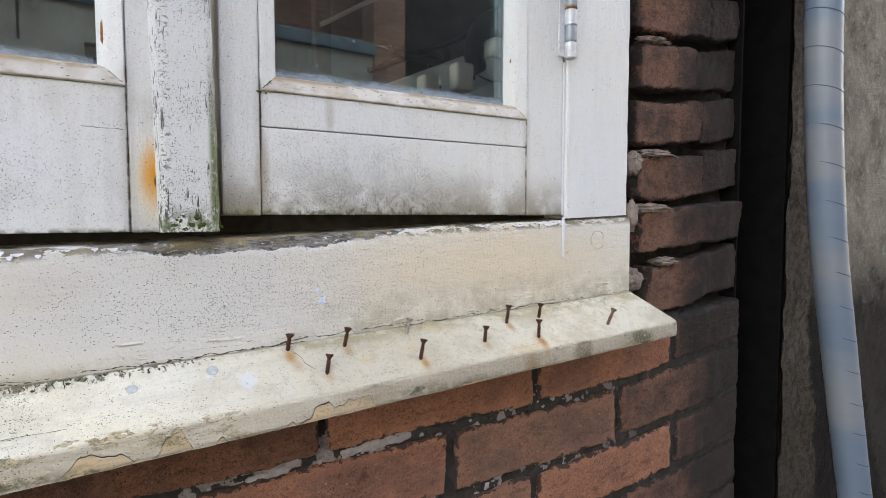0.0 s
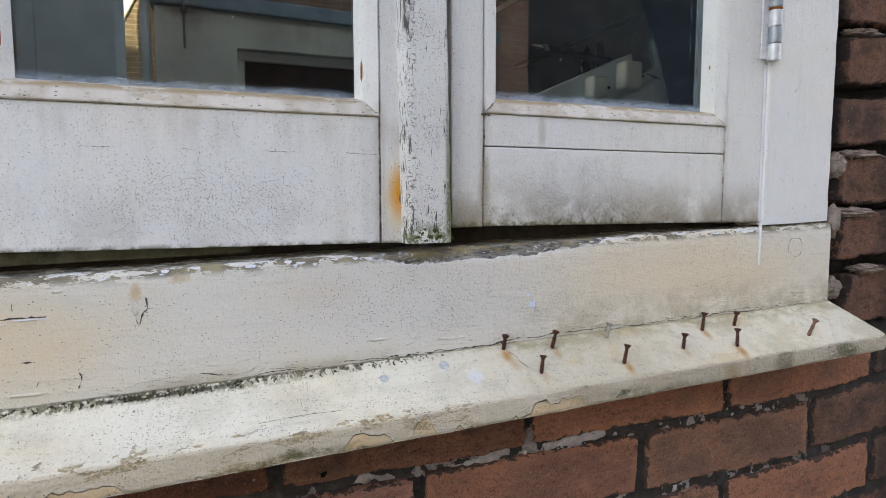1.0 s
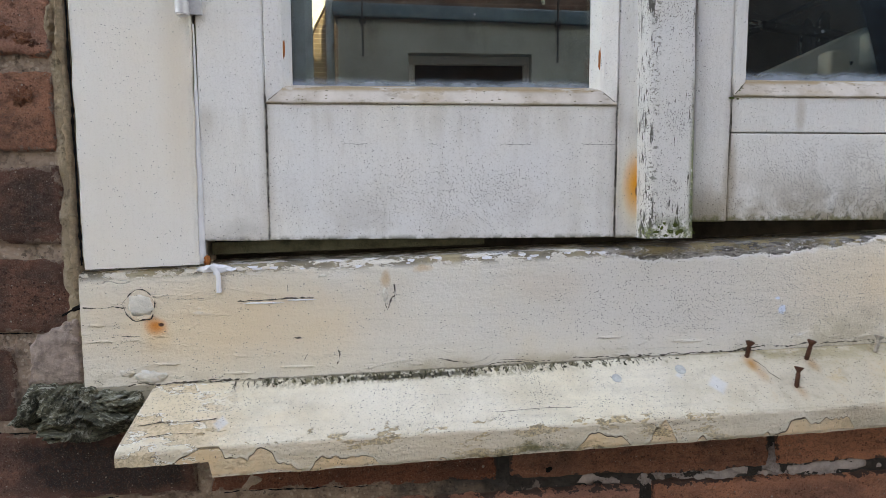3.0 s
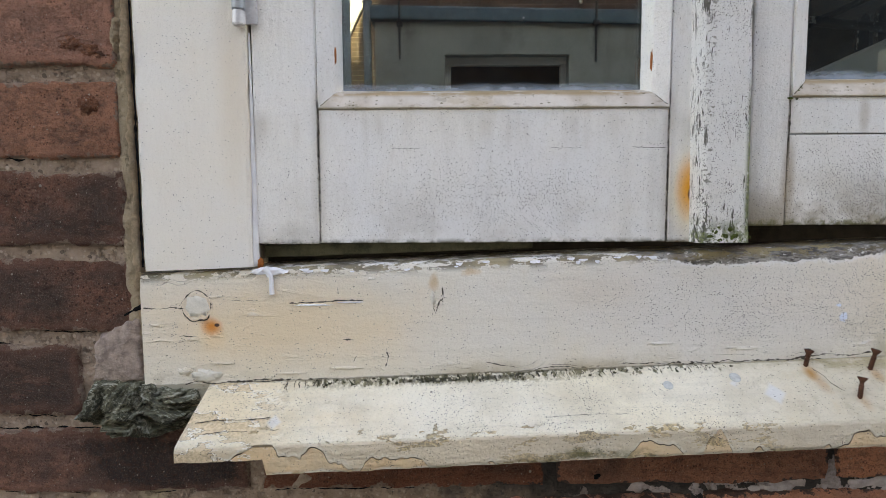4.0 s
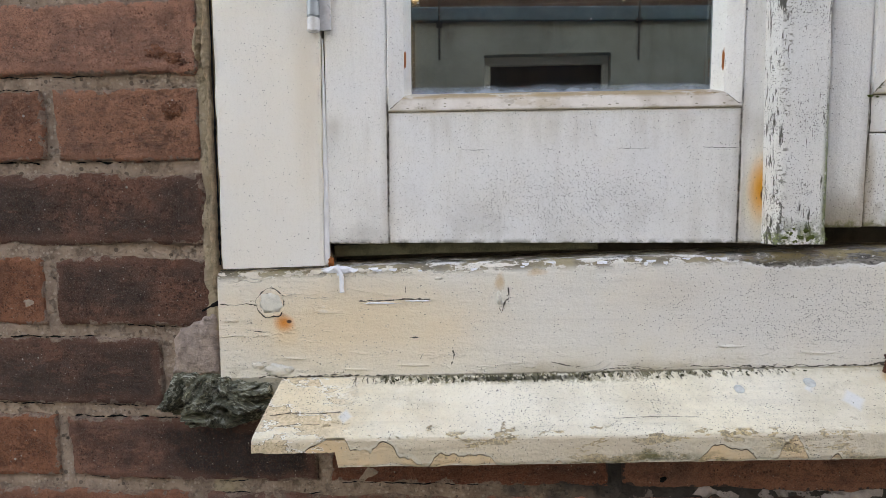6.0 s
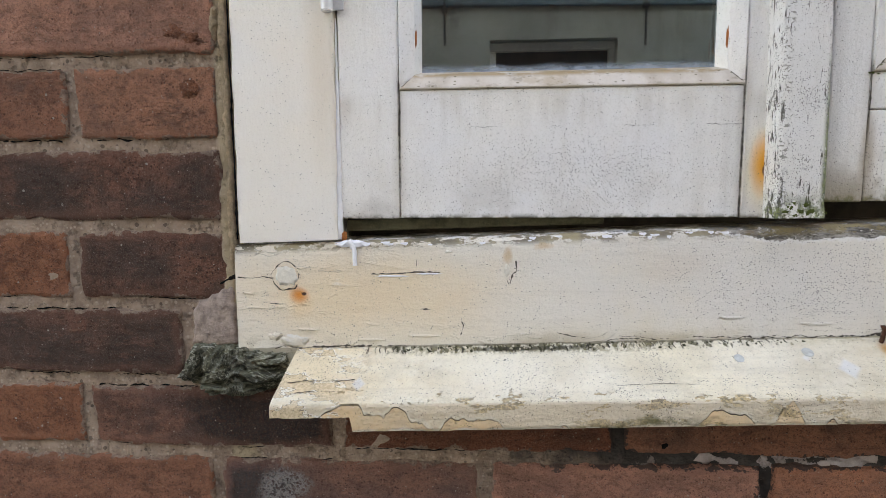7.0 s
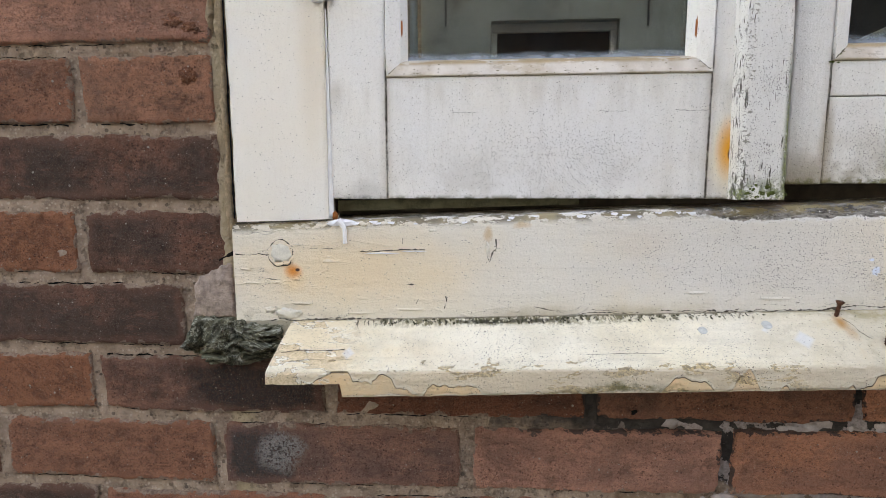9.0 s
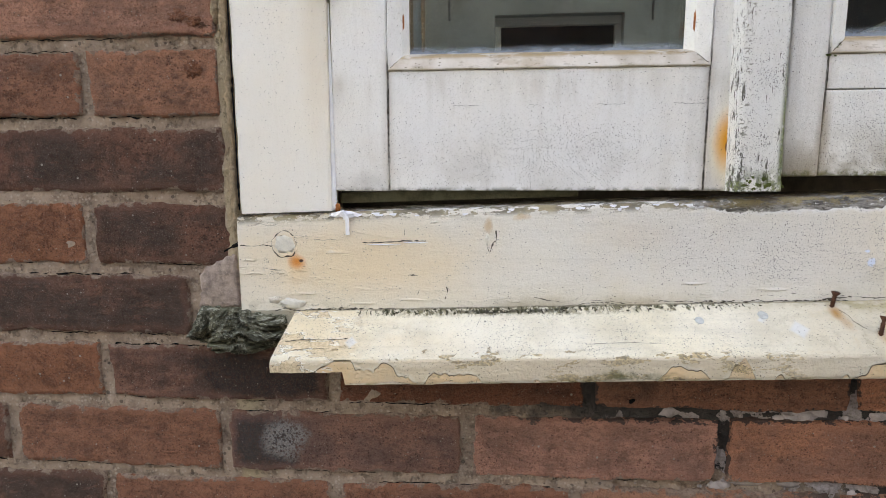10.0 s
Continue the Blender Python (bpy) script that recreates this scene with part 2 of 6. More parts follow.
    corner = g.m("ADD", g.ramp(g.x, 0.20, 0.0), g.mul(g.ramp(fold, 0.026, 0.004), 0.8), clamp=True)
    slit = g.mul(g.band(wrinkle, 0.60, 0.010), corner, g.ramp(g.noise(24.0, 3), 0.50, 0.60))
    col = g.mix(g.mul(slit, 0.75), col, (0.20, 0.17, 0.12))
    # highlights on the wrinkles, painted in pale blue
    ridge_shine = g.mul(g.ramp(wrinkle, 0.655, 0.675), corner, g.ramp(g.noise(20.0, 3), 0.48, 0.60))
    col = g.mix(g.mul(ridge_shine, 0.75), col, (0.84, 0.86, 0.90))
    height = g.m("ADD", height, g.mul(g.ramp(wrinkle, 0.56, 0.68), corner, 0.55))
    # soil washed down towards the screws
    soil = g.mul(g.ramp(fold, 0.050, 0.0), g.ramp(g.x, 0.46, 0.62), g.ramp(g.noise(34.0, 5, 0.68), 0.36, 0.66))
    col = g.mix(g.mul(soil, 0.75), col, (0.38, 0.32, 0.20))
    olive = g.mul(g.ramp(fold, 0.014, 0.001), g.ramp(g.x, 0.18, 0.26), g.ramp(g.x, 0.46, 0.36), g.ramp(mid, 0.34, 0.6))
    col = g.mix(g.mul(olive, 0.55), col, (0.36, 0.29, 0.17))
    # hairline cracks along the grain
    run = g.noise(26.0, 3, 0.6, vec=g.scaled(0.5, 1.0, 2.2), warp=0.6)
    crack = g.mul(g.band(run, 0.52, 0.006), g.ramp(g.noise(9.0, 2), 0.56, 0.64))
    col = g.mix(g.mul(crack, 0.6), col, (0.28, 0.25, 0.20))
    # dark line and flaking where it meets the sill
    seam = g.mul(g.ramp(g.m("ADD", fold, g.m("MULTIPLY", g.m("SUBTRACT", ragged, 0.5), 0.004)), 0.0014, 0.0004), 0.7)
    col = g.mix(seam, col, (0.16, 0.14, 0.09))
    flaky = g.mul(g.ramp(fold, 0.016, 0.002), g.ramp(g.x, 0.16, 0.03), g.ramp(g.noise(110.0, 5, 0.7, vec=g.scaled(0.5, 1, 1)), 0.53, 0.56))
    col = g.mix(g.mul(flaky, 0.4), col, (0.42, 0.36, 0.26))
    halo = g.blob(0.052, 1.0550, 0.016, 0.017, 1.0, 0.35, mid)
    col = g.mix(g.mul(halo, 0.6), col, (0.84, 0.60, 0.34))
    rust = g.m("POWER", g.blob(0.052, 1.0590, 0.0105, 0.0085, 1.0, 0.4, mid), 0.7)
    col = g.mix(g.mul(rust, 0.95), col, (0.74, 0.22, 0.015))
    col = g.mix(g.blob(0.056, 1.060, 0.0026, 0.0018, 0.5, 0.5, mid), col, (0.06, 0.02, 0.01))
    fleck = g.top(g.blob(0.535, 1.064, 0.0035, 0.004, 0.3, 0.9, fine), g.blob(0.531, 1.073, 0.0022, 0.0012, 0.3, 0.8, fine))
    col = g.mix(fleck, col, (0.72, 0.80, 0.92))
    height = g.m("ADD", height, g.m("ADD", g.m("MULTIPLY", g.inv(bare), 1.4), g.m("MULTIPLY", g.noise(150.0, 3, 0.55), 0.25)))
    height = g.m("SUBTRACT", height, g.m("MULTIPLY", g.m("ADD", crack, chip), 0.8))
    return col, height


def sill_extra(g, col, height, mid, fine):
    back = g.m("MULTIPLY", g.y, -1.0)                                             # 0 at the rail, grows towards the front
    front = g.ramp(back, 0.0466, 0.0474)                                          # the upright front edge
    under = g.m("SUBTRACT", g.z, g.m("ADD", 0.959, g.m("MULTIPLY", g.x, 0.043)))  # height above the lower edge
    rag = g.noise(26.0, 4, 0.55, vec=g.scaled(0.55, 1.0, 1.0), warp=0.9)
    chips = g.noise(230.0, 5, 0.7, vec=g.scaled(1.0, 0.30, 1.0))
    # flaking joint against the rail: fringed chips, dark with algae
    dirtx = g.m("ADD", g.mul(g.ramp(g.x, 0.10, 0.16), g.ramp(g.x, 0.46, 0.34)), 0.12, clamp=True)
    reach = g.mul(g.ramp(back, 0.0095, 0.0), dirtx)
    joint = g.mul(g.ramp(g.m("ADD", chips, g.m("MULTIPLY", reach, 0.15)), 0.625, 0.65), g.ramp(reach, 0.03, 0.2))
    col = g.mix(g.mul(joint, 0.92), col, g.mix(g.ramp(fine, 0.4, 0.6), (0.030, 0.032, 0.014), (0.15, 0.135, 0.06)))
    fringe = g.mul(g.band(g.m("ADD", back, g.m("MULTIPLY", mid, 0.004)), 0.0070, 0.0050), g.ramp(g.x, 0.11, 0.17), g.ramp(g.x, 0.40, 0.30), g.ramp(g.noise(330.0, 3, 0.6, vec=g.scaled(1.0, 0.5, 1.0)), 0.44, 0.54))
    col = g.mix(g.mul(fringe, 0.6), col, (0.24, 0.20, 0.085))
    deep = g.mul(g.band(g.m("ADD", back, g.m("MULTIPLY", mid, 0.002)), 0.0052, 0.0026), g.ramp(g.x, 0.185, 0.215), g.ramp(g.x, 0.300, 0.262), g.ramp(chips, 0.32, 0.44))
    col = g.mix(g.mul(deep, 0.95), col, (0.022, 0.024, 0.010))
    slit = g.mul(g.ramp(back, 0.0016, 0.0006), 0.7)
    col = g.mix(slit, col, (0.12, 0.10, 0.06))
    # cream lower layers show where flakes came off the front edge
    zone = g.top(g.ramp(g.x, 0.23, 0.17), g.mul(g.ramp(g.x, 0.33, 0.40), g.ramp(g.x, 0.62, 0.52)), 0.12)
    wander = g.noise(26.0, 3, 0.50, vec=g.scaled(1.0, 0.0, 0.35), warp=0.5)
    edge_at = g.m("ADD", g.m("MULTIPLY", g.m("SUBTRACT", wander, 0.62), 0.085), g.m("MULTIPLY", zone, 0.0195))
    sunk = g.m("SUBTRACT", edge_at, under)
    lost = g.mul(g.ramp(sunk, 0.0, 0.0006), front, g.ramp(g.x, 0.66, 0.60))
    lip = g.mul(g.band(sunk, 0.0002, 0.0006), front, g.ramp(g.noise(60.0, 3), 0.42, 0.54), g.ramp(g.x, 0.70, 0.62))
    rim = g.mul(g.band(sunk, -0.0018, 0.0018), front)
    # whole front edge tinted taupe, darker than the slope
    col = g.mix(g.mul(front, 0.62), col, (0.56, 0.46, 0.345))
    col = g.mix(g.mul(front, g.ramp(g.x, 0.36, 0.22), 0.4), col, (0.70, 0.57, 0.40))
    aged = g.mul(g.ramp(g.x, 0.24, 0.10), g.ramp(g.noise(20.0, 4, 0.6, vec=g.scaled(0.5, 1, 1)), 0.42, 0.62))
    col = g.mix(g.mul(aged, 0.6), col, (0.78, 0.62, 0.40))
    col = g.mix(g.mul(rim, 0.35), col, (0.70, 0.66, 0.56))
    col = g.mix(g.mul(lost, 0.92), col, g.mix(g.ramp(mid, 0.4, 0.65), (0.76, 0.53, 0.31), (0.68, 0.51, 0.33)))
    col = g.mix(g.mul(lip, 0.9), col, (0.085, 0.06, 0.03))
    ridge = g.mul(g.band(back, 0.0460, 0.0030), g.ramp(g.noise(110.0, 4, 0.66, vec=g.scaled(0.35, 1, 1)), 0.555, 0.575))
    ridge = g.mul(ridge, g.ramp(g.x, 0.14, 0.2), g.ramp(g.x, 0.50, 0.44))
    col = g.mix(g.mul(ridge, 0.8), col, g.mix(g.ramp(fine, 0.44, 0.56), (0.56, 0.40, 0.19), (0.16, 0.115, 0.05)))
    pits = g.mul(g.ramp(back, 0.034, 0.040), g.ramp(g.noise(75.0, 5, 0.65, vec=g.scaled(0.6, 1, 1)), 0.635, 0.65), g.inv(front), g.ramp(g.x, 0.5, 0.42))
    col = g.mix(g.mul(pits, 0.75), col, g.mix(g.ramp(fine, 0.45, 0.55), (0.46, 0.32, 0.14), (0.26, 0.18, 0.08)))
    # peeled end, bare beneath
    peeled = g.m("ADD", g.noise(55.0, 5, 0.65, vec=g.scaled(0.4, 1, 1)), g.mul(g.ramp(g.x, 0.10, 0.045), g.ramp(back, 0.012, 0.036), 0.085))
    end_zone = g.ramp(g.x, 0.125, 0.085)
    end = g.mul(end_zone, g.ramp(peeled, 0.550, 0.556))
    col = g.mix(g.mul(end, 0.6), col, g.mix(g.ramp(fine, 0.42, 0.58), (0.76, 0.58, 0.36), (0.50, 0.35, 0.19)))
    rind = g.mul(end_zone, g.band(peeled, 0.548, 0.007))
    col = g.mix(g.mul(rind, 0.85), col, (0.12, 0.09, 0.05))
    skin = g.mul(end_zone, g.band(peeled, 0.533, 0.010))
    col = g.mix(g.mul(skin, 0.7), col, (0.88, 0.87, 0.84))
    # hairline crazing over the slope
    craze = g.mul(g.band(g.noise(42.0, 4, 0.6, vec=g.scaled(0.7, 1.0, 1.0), warp=1.0), 0.5, 0.004), g.ramp(g.noise(9.0, 3), 0.48, 0.6), g.inv(front))
    col = g.mix(g.mul(craze, 0.5), col, (0.22, 0.18, 0.11))
    # green growth and black mould on the front edge
    damp = g.m("ADD", g.blob(0.335, 0.974, 0.070, 0.010, 0.9, 0.8, mid), g.blob(0.64, 0.988, 0.10, 0.012, 0.9, 0.7, mid), clamp=True)
    damp = g.m("ADD", damp, g.blob(0.86, 1.002, 0.05, 0.013, 0.8, 0.7, mid), clamp=True)
    damp = g.mul(damp, front, g.ramp(g.noise(130.0, 4, 0.7), 0.36, 0.6))
    col = g.mix(g.mul(damp, 0.85), col, (0.075, 0.08, 0.022))
    wet = g.mul(front, g.ramp(under, 0.0035, 0.0), g.ramp(mid, 0.35, 0.6))
    col = g.mix(g.mul(wet, 0.75), col, (0.085, 0.085, 0.04))
    brown = g.mul(front, g.ramp(g.noise(34.0, 3, 0.6, vec=g.scaled(0.5, 1, 1)), 0.44, 0.66), g.ramp(g.x, 0.24, 0.32))
    col = g.mix(g.mul(brown, 0.35), col, (0.36, 0.26, 0.14))
    mould = g.mul(front, g.ramp(g.x, 0.53, 0.60), g.ramp(g.noise(48.0, 5, 0.7, vec=g.scaled(0.7, 1, 1)), 0.48, 0.62))
    # front edge greyer from the middle on
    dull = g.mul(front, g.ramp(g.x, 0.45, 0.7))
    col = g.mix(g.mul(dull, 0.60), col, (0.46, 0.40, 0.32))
    spots = g.mul(mould, g.ramp(g.noise(110.0, 5, 0.75, vec=g.scaled(0.6, 1, 1)), 0.48, 0.58))
    col = g.mix(g.mul(mould, 0.30), col, (0.26, 0.24, 0.17))
    col = g.mix(g.mul(spots, 0.85), col, (0.070, 0.066, 0.038))
    for cx, cz, rx, rz, tone, k in ((0.722, 0.992, 0.013, 0.018, (0.36, 0.22, 0.10), 0.7), (0.785, 1.000, 0.016, 0.020, (0.21, 0.16, 0.10), 0.8), (0.872, 1.003, 0.022, 0.012, (0.10, 0.10, 0.04), 0.9), (0.655, 0.985, 0.035, 0.012, (0.16, 0.14, 0.09), 0.7)):
        run = g.mul(g.blob(cx, cz, rx, rz, 0.7, 0.9, mid), front, g.ramp(fine, 0.30, 0.5), k)
        col = g.mix(run, col, tone)
    algae = g.mul(g.ramp(back, 0.016, 0.0), g.ramp(g.x, 0.42, 0.50), g.ramp(g.noise(55.0, 4, 0.65, vec=g.scaled(0.5, 1, 1)), 0.44, 0.62))
    col = g.mix(g.mul(algae, 0.8), col, (0.32, 0.27, 0.13))
    # slope drabber past the middle
    veil = g.mul(g.ramp(g.x, 0.38, 0.56), g.ramp(g.x, 0.56, 0.80, 1.0, 0.40), g.inv(front), 0.66)
    col = g.mix(veil, col, (0.52, 0.44, 0.32))
    drab = g.mul(g.ramp(g.noise(80.0, 5, 0.7), 0.52, 0.66), g.ramp(g.x, 0.40, 0.56, 0.25, 0.75), g.inv(front))
    col = g.mix(g.mul(drab, 0.5), col, (0.36, 0.30, 0.19))
    smudge = g.mul(g.ramp(g.noise(22.0, 5, 0.65), 0.46, 0.66), g.inv(front))
    col = g.mix(g.mul(smudge, g.ramp(g.x, 0.4, 0.6, 0.28, 0.60)), col, (0.50, 0.43, 0.30))
    # brown soil gathered along the joint and round the screws
    soil = g.mul(g.ramp(back, 0.020, 0.002), g.ramp(g.x, 0.42, 0.52), g.ramp(g.noise(60.0, 5, 0.7, vec=g.scaled(0.6, 1, 1)), 0.42, 0.58))
    col = g.mix(g.mul(soil, 0.6), col, (0.36, 0.29, 0.14))
    ochre = g.mul(g.ramp(g.noise(26.0, 5, 0.7), 0.50, 0.66), g.ramp(g.x, 0.44, 0.54), g.inv(front))
    col = g.mix(g.mul(ochre, 0.5), col, (0.62, 0.44, 0.22))
    # rust below the screws
    for sx, sy, k in ((0.505, -0.011, 1.0), (0.552, -0.014, 0.6), (0.529, -0.035, 0.5), (0.611, -0.039, 1.0), (0.679, -0.033, 0.6), (0.716, -0.018, 0.9), (0.738, -0.041, 1.0), (0.508, -0.020, 0.5)):
        d = g.m("SQRT", g.m("ADD", g.m("POWER", g.m("DIVIDE", g.m("SUBTRACT", g.x, sx), 0.0060), 2.0), g.m("POWER", g.m("DIVIDE", g.m("SUBTRACT", g.y, sy), 0.0095), 2.0)))
        d = g.m("ADD", d, g.m("MULTIPLY", g.m("SUBTRACT", mid, 0.5), 1.0))
        col = g.mix(g.mul(g.ramp(d, 1.1, 0.0), 0.95 * k), col, (0.48, 0.22, 0.055))
    lumps = g.noise(170.0, 3, 0.55)
    height = g.m("ADD", height, g.m("MULTIPLY", lumps, 0.55))
    pale = g.top(*[g.mul(g.ramp(g.m("ADD", g.m("ABSOLUTE", g.m("SUBTRACT", g.x, px)), g.m("ABSOLUTE", g.m("SUBTRACT", g.y, py))), pr, pr * 0.5), g.ramp(mid, 0.36, 0.5)) for px, py, pr in ((0.446, -0.017, 0.006), (0.470, -0.026, 0.010), (0.107, -0.032, 0.007))])
    col = g.mix(g.mul(pale, 0.5), col, (0.68, 0.73, 0.80))
    height = g.m("SUBTRACT", height, g.m("MULTIPLY", g.m("ADD", g.m("ADD", lost, joint), g.m("ADD", pits, g.m("MULTIPLY", lip, 0.8))), 1.2))
    return col, height


def cover_extra(g, col, height, mid, fine):
    # weathered strip: cracks run with the grain, green at the foot
    grain = g.noise(460.0, 4, 0.7, vec=g.scaled(1.0, 1.0, 0.13))
    near = g.top(g.ramp(g.z, 1.20, 1.135), 0.12, g.ramp(g.x, 0.4245, 0.420), g.ramp(g.x, 0.4445, 0.451))
    crack = g.mul(g.ramp(g.m("ADD", grain, g.m("MULTIPLY", near, 0.12)), 0.665, 0.685), g.ramp(g.noise(60.0, 4), 0.42, 0.52))
    col = g.mix(g.mul(crack, 0.92), col, (0.05, 0.046, 0.034))
    hatch = g.mul(g.ramp(g.noise(420.0, 3, 0.6, vec=g.scaled(0.5, 1.0, 1.0), warp=0.8), 0.55, 0.60), g.ramp(g.m("ABSOLUTE", g.m("SUBTRACT", g.x, 0.4215)), 0.0045, 0.002))
    col = g.mix(g.mul(hatch, 0.75), col, (0.16, 0.15, 0.12))
    moss = g.mul(g.ramp(g.z, 1.146, 1.124), g.ramp(g.noise(110.0, 4, 0.7), 0.44, 0.54))
    edge = g.mul(g.ramp(g.x, 0.4475, 0.4520), g.ramp(g.z, 1.27, 1.18), g.ramp(g.noise(90.0, 4, 0.7), 0.34, 0.46))
    grn = g.top(moss, edge)
    col = g.mix(g.mul(grn, 0.9), col, g.mix(g.ramp(fine, 0.4, 0.6), (0.045, 0.070, 0.010), (0.16, 0.20, 0.045)))
    height = g.m("SUBTRACT", height, g.m("MULTIPLY", crack, 2.2))
    return col, height


PAINT_POST = paint("white_gloss_paint_frame", WHITE, COOL, 0.25, 0.011, extra=post_extra)
PAINT_SASH_L = paint("white_gloss_paint_sash", WHITE, COOL, 0.20, 0.035, extra=sash_extra(True), speck_mask=left_specks)
PAINT_SASH_R = paint("dirty_white_paint_sash", (0.83, 0.81, 0.765), (0.795, 0.795, 0.79), 0.20, 0.05, extra=sash_extra(False), speck_mask=right_specks)
PAINT_RAIL = paint("yellowed_white_paint_rail", (0.82, 0.750, 0.635), (0.80, 0.765, 0.70), 0.5, 0.045, along="x", extra=rail_extra, speck_mask=rail_specks, grain=0.6)
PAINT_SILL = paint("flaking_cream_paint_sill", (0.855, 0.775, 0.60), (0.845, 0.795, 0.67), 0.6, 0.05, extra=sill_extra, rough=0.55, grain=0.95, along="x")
PAINT_COVER = paint("weathered_white_paint_strip", (0.79, 0.77, 0.735), (0.76, 0.76, 0.75), 0.2, 0.09, extra=cover_extra, grain=0.6)


def bead_material(name, lower):
    g = Graph(name)
    mid, fine = g.noise(35.0, 4, 0.6), g.noise(240.0, 4, 0.6)
    col = g.mix(g.ramp(mid, 0.4, 0.7), (0.68, 0.62, 0.56), (0.50, 0.43, 0.36))
    brown = g.mul(g.ramp(g.noise(50.0, 5, 0.7, vec=g.scaled(0.5, 1, 1)), 0.52, 0.68), 0.45)
    col = g.mix(brown, col, (0.46, 0.35, 0.22))
    scratch = g.ramp(g.noise(170.0, 5, 0.7, vec=g.scaled(0.5, 1, 1)), 0.58, 0.62)
    col = g.mix(g.mul(scratch, 0.38), col, (0.26, 0.20, 0.13))
    low = g.mul(g.ramp(g.z, lower + 0.0035, lower), g.ramp(mid, 0.3, 0.6), 0.7)
    col = g.mix(low, col, (0.30, 0.25, 0.14))
    brim = g.mul(g.ramp(g.z, lower + 0.0085, lower + 0.0120), g.ramp(g.noise(75.0, 5, 0.7, vec=g.scaled(0.4, 1, 1)), 0.40, 0.52), 0.85)
    col = g.mix(brim, col, (0.34, 0.22, 0.10))
    spot = g.specks(700.0, 0.12, 0.34, vec=g.scaled(0.5, 1.0, 1.0))
    col = g.mix(g.mul(spot, 0.8), col, (0.10, 0.085, 0.03))
    return g.done(col, 0.6, g.bump(g.m("ADD", mid, fine), 0.001, 0.4))


BEAD_L, BEAD_R = bead_material("stained_white_bead", 1.222), bead_material("stained_white_bead_mossy", 1.2295)


def plain(name, col, rough=0.5, metal=0.0, vary=0.25, scale=40.0, bump=0.2, dist=0.001, dark=0.5, spec=None):
    g = Graph(name)
    n1, n2 = g.noise(scale, 4, 0.6), g.noise(scale * 7, 3, 0.6)
    c = g.mix(g.mul(g.ramp(n1, 0.35, 0.7), vary * 2), col, tuple(v * dark for v in col))
    c = g.mix(g.mul(g.ramp(n2, 0.5, 0.75), vary), c, tuple(min(1.0, v * 1.35) for v in col))
    return g.done(c, g.ramp(n1, 0.3, 0.7, max(0.02, rough - 0.1), min(1.0, rough + 0.1)), g.bump(g.m("ADD", n1, g.m("MULTIPLY", n2, 0.5)), dist, bump), metal, spec)


SCREW = plain("rusty_steel", (0.105, 0.040, 0.022), 0.75, 0.4, 0.4, 300, 0.6, 0.0004)
SCREW_GREY = plain("dull_zinc_steel", (0.42, 0.38, 0.33), 0.55, 0.6, 0.3, 300, 0.4, 0.0003)
SCREW_PALE = plain("half_rusted_steel", (0.24, 0.12, 0.08), 0.7, 0.3, 0.45, 300, 0.5, 0.0004)
HINGE_GREY = plain("grey_painted_steel", (0.36, 0.40, 0.43), 0.45, 0.3, 0.2, 90, 0.2)
HINGE_WHITE = plain("worn_white_steel", (0.72, 0.72, 0.73), 0.35, 0.2, 0.2, 120, 0.2)
HINGE_RUST = plain("orange_rust", (0.45, 0.14, 0.035), 0.8, 0.1, 0.3, 300, 0.4)
CAULK = plain("white_sealant", (0.80, 0.80, 0.82), 0.4, 0, 0.1, 80, 0.3)
DRIP = plain("fresh_white_paint_drip", (0.84, 0.85, 0.88), 0.3, 0, 0.05, 80, 0.1)
PLUG = plain("filler_under_paint", (0.76, 0.72, 0.63), 0.6, 0, 0.25, 220, 0.8, 0.001, 0.7)
CRACK = plain("dark_crack", (0.075, 0.065, 0.05), 0.9, 0, 0.3, 200, 0.3)
# timber darkened in colour for the shade of the gap
SHADE_WOOD = plain("shade_dark_timber", (0.07, 0.055, 0.042), 0.85, 0, 0.3, 60, 0.4)
OLIVE_WOOD = plain("mossy_olive_timber", (0.12, 0.112, 0.066), 0.9, 0, 0.45, 90, 0.6, 0.002)
# near-black colour that stands in for deep shade in the slot, gaps and hole
SHADE_BLACK = plain("shade_black", (0.011, 0.0095, 0.009), 0.95, 0, 0.3, 30, 0.5, 0.002, spec=0.05)
MOSSY = plain("green_moss", (0.075, 0.10, 0.015), 0.95, 0, 0.4, 300, 0.8, 0.001)


